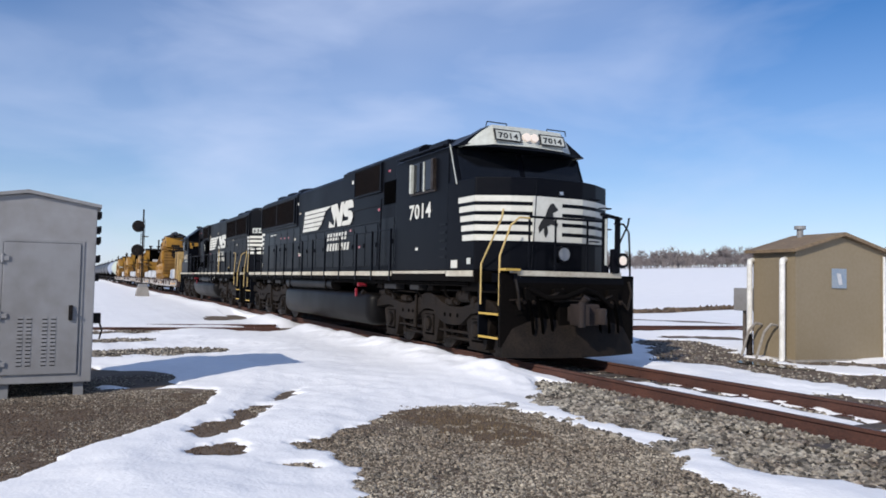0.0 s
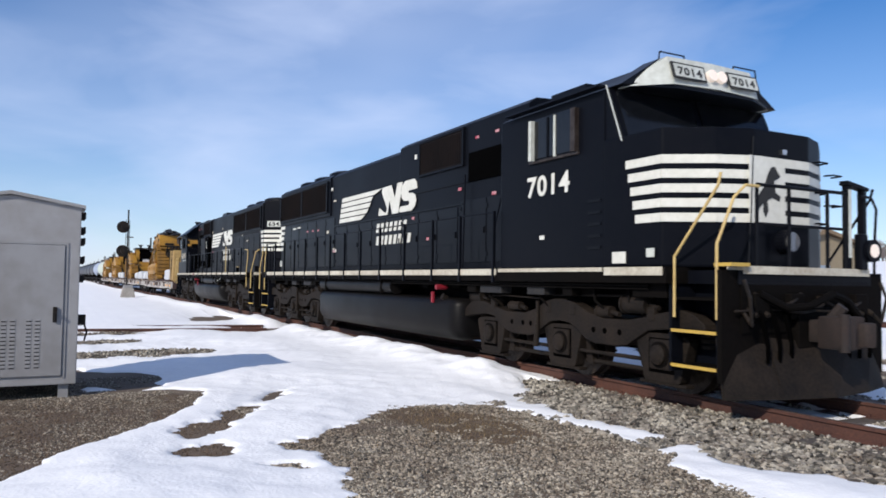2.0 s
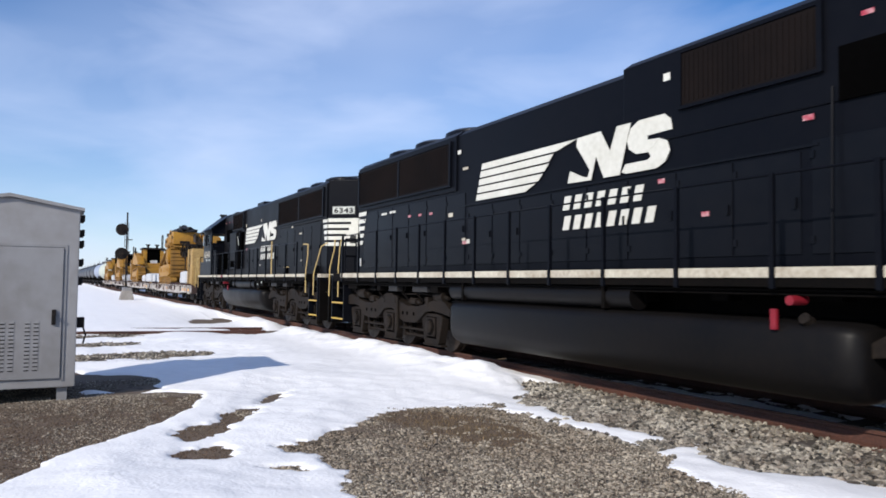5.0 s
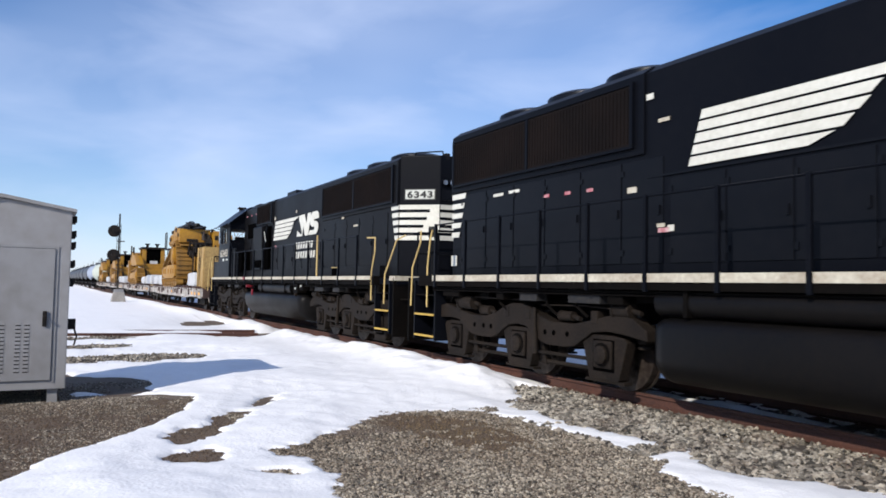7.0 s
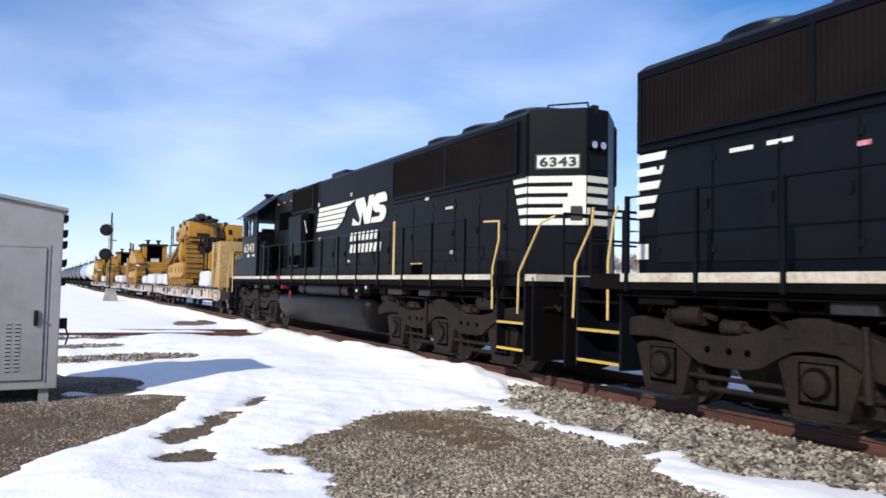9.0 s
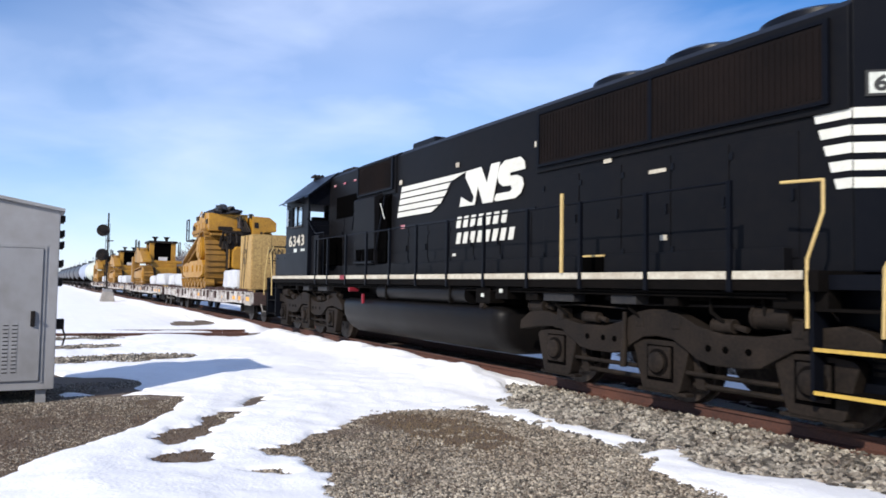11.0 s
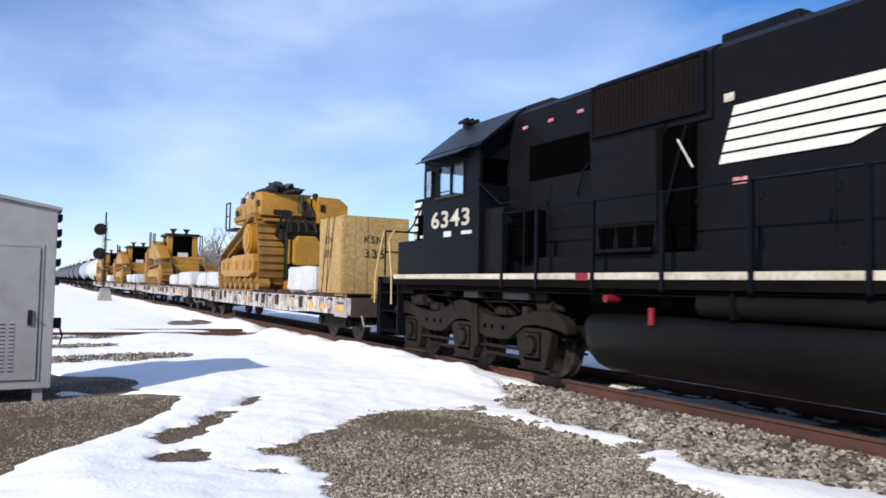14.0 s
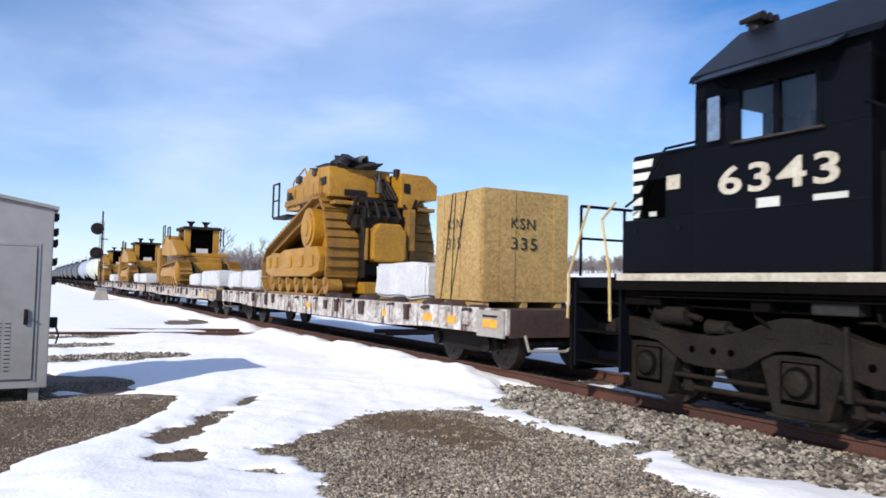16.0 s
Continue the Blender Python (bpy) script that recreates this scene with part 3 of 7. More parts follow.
def loco_truck(root, cx, d, gap=2.04):
    """Three-axle truck; d is +1 when its outer end points to +x."""
    b2 = B()
    for s in (-1, 1):
        y0, y1 = sorted((s * 1.10, s * 1.30))
        # a wavy cast bar: it humps over the middle axle, hangs low between the axles and ends in lugs
        top = [(-2.92, 0.74), (-2.90, 0.88), (-2.66, 1.02), (-2.40, 1.07), (-2.12, 1.03), (-1.80, 0.96), (-1.45, 0.90), (-0.95, 0.90), (-0.62, 0.98), (-0.34, 1.11), (-0.12, 1.15), (0.15, 1.15),
               (0.36, 1.10), (0.64, 0.98), (0.98, 0.91), (1.45, 0.91), (1.80, 0.97), (2.12, 1.04), (2.40, 1.08), (2.62, 1.03), (2.78, 0.92), (2.80, 0.80)]
        bot = [(2.52, 0.82), (2.16, 0.83), (1.86, 0.80), (1.64, 0.68), (1.46, 0.58), (1.24, 0.55), (0.80, 0.55), (0.60, 0.60), (0.42, 0.71), (0.24, 0.80), (0.0, 0.825),
               (-0.24, 0.80), (-0.42, 0.71), (-0.60, 0.60), (-0.80, 0.55), (-1.24, 0.55), (-1.46, 0.58), (-1.64, 0.68), (-1.86, 0.80), (-2.16, 0.83), (-2.52, 0.80)]
        prism(b2, [(cx + d * x, z) for x, z in top + bot], y0, y1, "y", 0.018)
        for q in (-1.9, 1.9, -0.3, 0.3):                         # cast brackets on the top edge
            box(b2, cx + q - 0.07, cx + q + 0.07, *sorted((s * 1.12, s * 1.31)), 0.92, 1.10, 0.02)
        for q in (-2.6, -0.55, 0.55, 2.6):                       # springs
            for k in range(5):
                rod(b2, (cx + q, s * 1.0, 0.62 + k * 0.07), (cx + q, s * 1.0, 0.66 + k * 0.07), 0.11, 10)
    box(b2, cx - 2.7, cx + 2.7, -0.9, 0.9, 0.62, 0.84)
    truck = part("truck", b2, TRUCK, root, "cast steel three-axle truck grey with brake dust")
    for q in (-1.30, -0.98, -0.76, 0.78, 1.02, 1.32):
        part("frame_hole", rod(B(), (cx + d * q, -1.306, 0.74), (cx + d * q, -1.28, 0.74), 0.04, 12), VOID, truck)
    for q in (-gap, 0, gap):
        for s in (-1, 1):
            b3 = prism(B(), [(cx + q + u, w) for u, w in ((-0.46, 0.70), (-0.40, 0.75), (-0.20, 0.775), (0.20, 0.775), (0.40, 0.75), (0.46, 0.70), (0.31, 0.19), (0.27, 0.16), (-0.27, 0.16), (-0.31, 0.19))], *sorted((s * 1.08, s * 1.25)), "y", 0.015)
            housing = part("journal_housing", b3, TRUCK, truck, "bucket-shaped cast journal housing")
            part("housing_opening", box(B(), cx + q - 0.215, cx + q + 0.215, *sorted((s * 1.246, s * 1.256)), 0.28, 0.715, 0.004), VOID, housing)
            part("axle_box", box(B(), cx + q - 0.185, cx + q + 0.185, *sorted((s * 1.20, s * 1.285)), 0.32, 0.70, 0.03), TRUCK, housing, "square cast axle box")
            part("bearing_ring", rod(B(), (cx + q, s * 1.27, 0.51), (cx + q, s * 1.295, 0.51), 0.165, 22), GRIMY, housing, "dark ring round the bearing", True)
            part("bearing_cover", rod(rod(B(), (cx + q, s * 1.28, 0.51), (cx + q, s * 1.33, 0.51), 0.125, 20), (cx + q, s * 1.33, 0.51), (cx + q, s * 1.35, 0.51), 0.125, 20, 0.09), TRUCK, housing, "round bearing cover", True)
            part("pedestal_tie", box(B(), cx + q - 0.40, cx + q + 0.40, *sorted((s * 1.10, s * 1.24)), 0.13, 0.17, 0.01), TRUCK, housing)
        wheelset(truck, cx + q, 0.51)
    for s in (-1, 1):
        for q0, q1 in ((-1.72, -0.42), (0.32, 1.62)):
            b3 = B()
            rod(b3, (cx + q0, s * 1.20, 0.42), (cx + q1, s * 1.20, 0.42), 0.028, 8)
            part("brake_rod", b3, TRUCK, truck)
            part("brake_rod", rod(B(), (cx + q0 + 0.1, s * 1.12, 0.28), (cx + q1, s * 1.12, 0.28), 0.032, 8), TRUCK, truck)
            part("brake_hanger", prism(B(), [(cx + q0 + 0.12, 0.60), (cx + q0 + 0.2, 0.60), (cx + q0 + 0.3, 0.24), (cx + q0 + 0.16, 0.24)], *sorted((s * 1.06, s * 1.16)), "y"), TRUCK, truck)
            part("brake_shoe", prism(B(), [(cx + q0 + 0.02, 0.66), (cx + q0 + 0.12, 0.62), (cx + q0 + 0.16, 0.36), (cx + q0 + 0.06, 0.30), (cx + q0 - 0.02, 0.46)], *sorted((s * 0.72, s * 0.86)), "y"), GRIMY, truck)
        for q, r, n_ in ((1.62, 0.12, 0.42), (-2.45, 0.10, 0.30), (-1.25, 0.07, 0.26), (0.98, 0.08, 0.24)):
            b3 = B()
            xa, xb = cx + d * q - n_ / 2, cx + d * q + n_ / 2
            zc = 1.12 if r > 0.09 else 1.0
            rod(b3, (xa, s * 1.24, zc), (xb, s * 1.24, zc), r, 16)
            rod(b3, (xa - 0.03, s * 1.24, zc), (xa, s * 1.24, zc), r * 1.12, 16)
            rod(b3, (xb, s * 1.24, zc), (xb + 0.18, s * 1.26, zc - 0.03), 0.035, 8)
            part("brake_cylinder", b3, TRUCK, truck, "brake cylinder", True)
        part("damper", rod(rod(B(), (cx - 0.56 * d, s * 1.33, 0.40), (cx - 0.54 * d, s * 1.33, 0.75), 0.045, 10), (cx - 0.54 * d, s * 1.33, 0.75), (cx - 0.53 * d, s * 1.33, 1.10), 0.03, 10), TRUCK, truck, "", True)
        part("air_pipe", pipe(B(), [(cx - 0.3 * d, s * 1.22, 1.20), (cx + 1.0 * d, s * 1.24, 1.22), (cx + 2.2 * d, s * 1.24, 1.24), (cx + 2.3 * d, s * 1.24, 1.12)], 0.014, 6), TRUCK, truck, "", True)
        part("air_pipe", pipe(B(), [(cx - 2.5 * d, s * 1.22, 1.12), (cx - 1.6 * d, s * 1.24, 1.16), (cx - 0.6 * d, s * 1.24, 1.14)], 0.012, 6), TRUCK, truck, "", True)
    for q0, q1, za, m_ in ((-2.15, -1.46, 1.20, BOXGREY), (-0.70, -0.24, 1.20, BOXGREY), (0.22, 0.44, 1.2, GRIMY), (-2.6, -2.3, 1.2, GRIMY), (1.7, 2.3, 1.22, GRIMY)):
        part("under_sill_box", box(B(), *sorted((cx + d * q0, cx + d * q1)), -1.42, -1.2, za, 1.40, 0.015), m_, root, "dull grey box hung under the sill" if m_ is BOXGREY else "")
    for q in (-2.0, -0.5, 0.8, 1.5):
        part("sand_hose", pipe(B(), [(cx + q, -1.30, 1.38), (cx + q + 0.06, -1.34, 1.15), (cx + q + 0.25, -1.28, 1.0)], 0.022, 6), GRIMY, root, "", True)
    return truck


def fuel_tank(root, x0, x1, cutoff, knob=None, round_=0.0, air=None):
    """Fuel tank below the sill; round_ swells its lower edge."""
    r = 0.30 + round_
    sec = [(-1.40, 1.07), (-1.48, 1.03), (-1.52, 0.95), (-1.52, 0.28 + r)]
    for k in range(1, 6):
        a_ = radians(k * 18)
        sec.append((-1.52 + r - r * math.cos(a_), 0.28 + r - r * math.sin(a_)))
    sec = sec + [(-y, z) for y, z in sec[::-1]]
    b2 = B()
    rings = []
    for x, f in ((x0, 0.80), (x0 + 0.05, 0.90), (x0 + 0.14, 0.965), (x0 + 0.28, 1.0), (x1 - 0.28, 1.0), (x1 - 0.14, 0.965), (x1 - 0.05, 0.90), (x1, 0.80)):
        rings.append([b2.verts.new((x, y * (1 - (1 - f) * 0.6), 0.70 + (z - 0.70) * f)) for y, z in sec])
    fs = [b2.faces.new(rings[0]), b2.faces.new(rings[-1][::-1])]
    for p_, q_ in zip(rings, rings[1:]):
        fs += [b2.faces.new((p_[(i + 1) % len(sec)], p_[i], q_[i], q_[(i + 1) % len(sec)])) for i in range(len(sec))]
    bmesh.ops.recalc_face_normals(b2, faces=fs)
    tank = part("fuel_tank", b2, TANK, root, "dusty black fuel tank with rounded lower edges", True)
    air = air or (x0 + 0.1, x0 + (x1 - x0) * 0.62)
    for s in (-1, 1):
        part("air_reservoir", rod(B(), (air[0], s * 1.33, 1.25), (air[1], s * 1.33, 1.25), 0.17, 20), TANK, root, "long cylindrical air reservoir", True)
    for x in (air[0] + 0.5, air[1] - 0.5):
        part("reservoir_strap", box(B(), x - 0.03, x + 0.03, -1.51, -1.30, 1.09, 1.42), GRIMY, tank)
    part("filler_cap", rod(B(), (x1 - 0.55, -1.40, 1.05), (x1 - 0.55, -1.50, 1.10), 0.06, 10), TRUCK, tank, "", True)
    part("fuel_cutoff", box(B(), cutoff - 0.035, cutoff + 0.035, -1.57, -1.52, 0.97, 1.18, 0.01), REDP, tank, "red emergency fuel cutoff")
    if knob:
        part("red_knob", rod(B(), (knob, -1.35, 1.27), (knob, -1.58, 1.27), 0.05, 12), REDP, tank, "round red knob")
    return tank


def steps(root, x0, x1, edge=True):
    """A step well with yellow-edged treads, on both sides."""
    for s in (-1, 1):
        well = part("step_well", box(B(), x0, x1, *sorted((s * 1.0, s * 1.04)), 0.40, 1.50), BLACK, root)
        for xx in (x0, x1):
            part("step_side", box(B(), xx - 0.02, xx + 0.02, *sorted((s * 1.04, s * 1.44)), 0.36, 1.50), BLACK, well)
        for z in (0.45, 0.86, 1.24):
            part("step", box(B(), x0, x1, *sorted((s * 1.04, s * 1.42)), z - 0.03, z), GRIMY, well)
            if edge and z < 1:
                part("step_edge", box(B(), x0 + 0.02, x1 - 0.02, *sorted((s * 1.42, s * 1.45)), z - 0.032, z + 0.004), SAFEY, well, "yellow painted step edge")


def stripe_run(root, x0, x1, posts, z0=1.495):
    """The white sill stripe, cut at each handrail post, with the posts and their rail."""
    xs = [x0] + sorted(p for p in posts if x0 < p < x1) + [x1]
    for s in (-1, 1):
        y = s * 1.57
        for a_, b_ in zip(xs, xs[1:]):
            part("sill_stripe", box(B(), a_ + 0.035, b_ - 0.035, *sorted((y - s * 0.012, y + s * 0.004)), z0, 1.60), CREAM, root, "worn off-white sill stripe")
        for p in posts:
            part("handrail_post", box(B(), p - 0.028, p + 0.028, y - 0.025, y + 0.025, 1.38, 2.56, 0.006), BLACK, root)
        part("handrail", rod(B(), (min(posts), y, 2.54), (max(posts), y, 2.54), 0.013, 8), BLACK, root, "thin black walkway handrail")


def hood_doors(root, xs, y, z0, z1, mat=None):
    for a_, b_ in zip(xs, xs[1:]):
        b2 = box(B(), a_ + 0.02, b_ - 0.02, -y - 0.014, -y + 0.01, z0, z1, 0.006)
        door = part("hood_door", b2, mat or PANEL, root)
        for z in (z0 + 0.15, z1 - 0.15):
            part("hinge", box(B(), a_ + 0.0, a_ + 0.05, -y - 0.03, -y - 0.012, z - 0.04, z + 0.04), PANEL, door)
        zm = (z0 + z1) / 2
        part("latch", box(B(), b_ - 0.09, b_ - 0.06, -y - 0.045, -y - 0.012, zm - 0.06, zm + 0.06), PANEL, door)


def screen(root, x0, x1, z0, z1, y, name="radiator_screen", bays=2):
    """A meshed intake with its frame and fine bars."""
    b2 = B()
    box(b2, x0, x1, -y - 0.03, -y + 0.02, z0, z1)
    sc = part(name, b2, GRILL, root, "dark mesh over the radiator intake")
    b2 = B()
    n_ = int((x1 - x0) / 0.075)
    for i in range(1, n_):
        x = x0 + (x1 - x0) * i / n_
        box(b2, x - 0.008, x + 0.008, -y - 0.042, -y - 0.028, z0 + 0.04, z1 - 0.04)
    part("intake_mesh", b2, GRILL, sc)
    b2 = B()
    box(b2, x0 - 0.03, x1 + 0.03, -y - 0.05, -y, z1, z1 + 0.04)
    box(b2, x0 - 0.03, x1 + 0.03, -y - 0.05, -y, z0 - 0.04, z0)
    for i in range(bays + 1):
        x = x0 + (x1 - x0) * i / bays
        box(b2, x - 0.03, x + 0.03, -y - 0.052, -y, z0, z1)
    part("screen_frame", b2, BLACK, sc)


def fan(root, x, z, r=0.66):
    b2 = rod(B(), (x, 0, z), (x, 0, z + 0.13), r, 36, r * 0.97)
    rod(b2, (x, 0, z + 0.13), (x, 0, z + 0.19), r * 0.97, 36, r * 0.80)
    part("roof_fan", b2, ROOF, root, "round radiator fan cowl", True)


def road_emblem(root, x0, z0, y, k=1.0):
    """Five slanted bars, slanted blocks with a curved cut, and two rows of bars where the name stands."""
    for i, (ea, eb) in enumerate(((1.60, 1.90), (1.98, 2.10), (2.14, 2.26), (2.26, 2.38), (2.46, 2.96))):
        z, sh = z0 + i * 0.137 * k, 0.045 * i * k
        part("emblem_bar", side_bar(B(), [(x0 + sh, z), (x0 + ea * k, z), (x0 + eb * k, z + 0.108 * k), (x0 + sh + 0.035 * k, z + 0.108 * k)], y), WHITE, root, "slanted white bar of the side emblem")
    for j, pts in enumerate(([(2.74, 0.01), (2.80, 0.19), (3.10, 0.07), (3.21, 0.05), (3.26, 0.15), (2.95, 0.54), (2.97, 0.66), (3.42, 0.67), (3.40, 0.33), (3.29, 0.0)],
                             [(3.40, 0.33), (3.42, 0.67), (3.50, 0.67), (3.70, 0.36), (3.84, 0.68), (4.12, 0.68), (3.90, 0.0), (3.57, 0.0)],
                             [(4.02, 0.13), (4.44, 0.13), (4.50, 0.17), (4.46, 0.23), (4.66, 0.38), (4.79, 0.33), (4.84, 0.20), (4.76, 0.07), (4.60, 0.0), (4.02, 0.0), (3.94, 0.03)],
                             [(4.46, 0.23), (4.22, 0.24), (4.09, 0.32), (4.05, 0.44), (4.12, 0.60), (4.28, 0.68), (4.74, 0.68), (4.85, 0.60), (4.88, 0.46), (4.44, 0.45), (4.44, 0.395), (4.66, 0.385)])):
        part("emblem_block", side_bar(B(), [(x0 + a_ * k, z0 + b_ * k) for a_, b_ in pts], y, 0.006 + 0.001 * j), WHITE, root, "white slanted block of the emblem")
    for zz, n_, w in ((z0 - 0.39 * k, 7, 1.80), (z0 - 0.69 * k, 8, 2.02)):
        for i in range(n_):
            step = w * k / n_
            xa = x0 + 2.62 * k + i * step
            part("name_bar", side_bar(B(), [(xa, zz), (xa + step * 0.60, zz), (xa + step * 0.60 + 0.06 * k, zz + 0.21 * k), (xa + 0.06 * k, zz + 0.21 * k)], y), WHITE, root, "white bar where the name is painted")


def tags(root, spots, y):
    for x, z, w, h, m in spots:
        part("warning_sticker", side_bar(B(), [(x, z), (x + w, z), (x + w, z + h), (x, z + h)], y, 0.004), m, root)


def sill_frame(root, x0, x1):
    b2 = B()
    box(b2, x0, x1, -1.56, 1.56, 1.40, 1.60)
    box(b2, x0 + 0.3, x1 - 0.3, -0.7, 0.7, 0.95, 1.40)
    part("underframe", b2, GRIMY, root, "grimy black underframe")
    for s in (-1, 1):
        b2 = B()
        for k in range(int((x1 - x0) / 1.3)):
            xa = x0 + 0.5 + k * 1.3
            box(b2, xa, xa + random.uniform(0.15, 0.6), *sorted((s * 1.0, s * 1.24)), random.uniform(1.15, 1.28), 1.40, 0.01)
        for z in (1.33, 1.37):
            rod(b2, (x0 + 0.4, s * 1.45, z), (x1 - 0.4, s * 1.45, z), 0.018, 6)
        part("side_piping", b2, GRIMY, root)


def grab(root, pts, mat=None, r=0.017):
    part("grab_rail", pipe(B(), pts, r, 8), mat or RAILY, root, "bent yellow grab rail" if mat is None else "")


def end_gear(root, x, d):
    """Pilot plate, coupler, hoses and cut lever at an end; d points outwards."""
    b2 = box(B(), min(x, x - d * 0.06), max(x, x - d * 0.06), -1.45, 1.45, 0.30, 1.56)
    part("pilot_plate", b2, GRIMY, root)
    b2 = box(B(), min(x, x + d * 0.35), max(x, x + d * 0.35), -0.14, 0.14, 0.74, 1.0, 0.02)
    prism(b2, [(x + d * 0.28, -0.22), (x + d * 0.58, -0.26), (x + d * 0.66, -0.07), (x + d * 0.50, 0.02), (x + d * 0.57, 0.22), (x + d * 0.28, 0.22)], 0.68, 1.05, "z", 0.03)
    for k, (ya, yb, zz) in enumerate(((-1.0, -0.2, 1.30), (-0.8, 0.3, 1.22), (0.1, 1.0, 1.26))):
        pts = [(x + d * (0.06 + 0.05 * math.sin(q * 3.14 / 6)), ya + (yb - ya) * q / 6, zz - 0.14 * math.sin(q * 3.14 / 6)) for q in range(7)]
        part("jumper_cable", pipe(B(), pts, 0.022, 6), DARKM, root, "sagging dark cable", True)
    for y in (-1.05, -0.85, 0.85, 1.05):
        part("pipe_end", rod(B(), (x, y, 1.12), (x + d * 0.14, y, 1.05), 0.03, 8), TRUCK, root, "", True)
    prism(b2, [(x + d * 0.34, 0.10), (x + d * 0.62, 0.16), (x + d * 0.68, 0.26), (x + d * 0.58, 0.36), (x + d * 0.40, 0.32)], 0.70, 0.98, "z", 0.03)
    rod(b2, (x + d * 0.60, -0.20, 0.66), (x + d * 0.60, -0.20, 1.08), 0.06, 10)
    rod(b2, (x + d * 0.30, 0.0, 1.0), (x + d * 0.42, 0.05, 1.16), 0.07, 8)
    part("trainline_hose", pipe(B(), [(x + d * 0.08, -0.95, 1.30), (x + d * 0.18, -0.6, 1.14), (x + d * 0.22, -0.25, 1.16), (x + d * 0.22, 0.15, 1.30), (x + d * 0.20, 0.45, 1.22), (x + d * 0.12, 0.85, 0.98)], 0.045, 8), GRIMY, root, "thick sagging cable", True)
    part("coupler", b2, COUPLER, root, "rusty knuckle coupler", True)
    part("drawbar_pocket", box(B(), *sorted((x, x + d * 0.12)), -0.32, 0.32, 0.66, 1.14, 0.02), GRIMY, root)
    for y in (-0.95, -0.75, -0.55, 0.5, 0.7, 0.9):
        b2 = pipe(B(), [(x + d * 0.02, y, 1.18), (x + d * 0.12, y, 1.05), (x + d * 0.16, y + 0.05, 0.72), (x + d * 0.12, y + 0.1, 0.52)], 0.025, 6)
        part("air_hose", b2, VOID, root, "", True)
    part("cut_lever", pipe(B(), [(x + d * 0.05, -1.3, 1.1), (x + d * 0.08, -0.4, 1.12), (x + d * 0.3, 0, 1.1)], 0.014), DARKM, root)


def deck_rail(root, x, ys, z1=2.55):
    for y in ys:
        part("railing_post", rod(B(), (x, y, 1.58), (x, y, z1), 0.022, 6), BLACK, root)
    part("top_rail", rod(B(), (x, ys[0], z1), (x, ys[-1], z1), 0.022, 6), BLACK, root)
    part("middle_rail", rod(B(), (x, ys[0], 2.1), (x, ys[-1], 2.1), 0.018, 6), BLACK, root)


def hood_shell(root, x0, x1, y, z0, z1, cham=0.22, name="long_hood", mat=None):
    sec = [(-y, z0), (-y, z1 - cham), (-y + cham * 1.2, z1 - 0.02), (-y + 0.6, z1), (y - 0.6, z1), (y - cham * 1.2, z1 - 0.02), (y, z1 - cham), (y, z0)]
    return part(name, prism(B(), sec, x0, x1, "x", 0.015), mat or BLACK, root, "black painted engine hood")


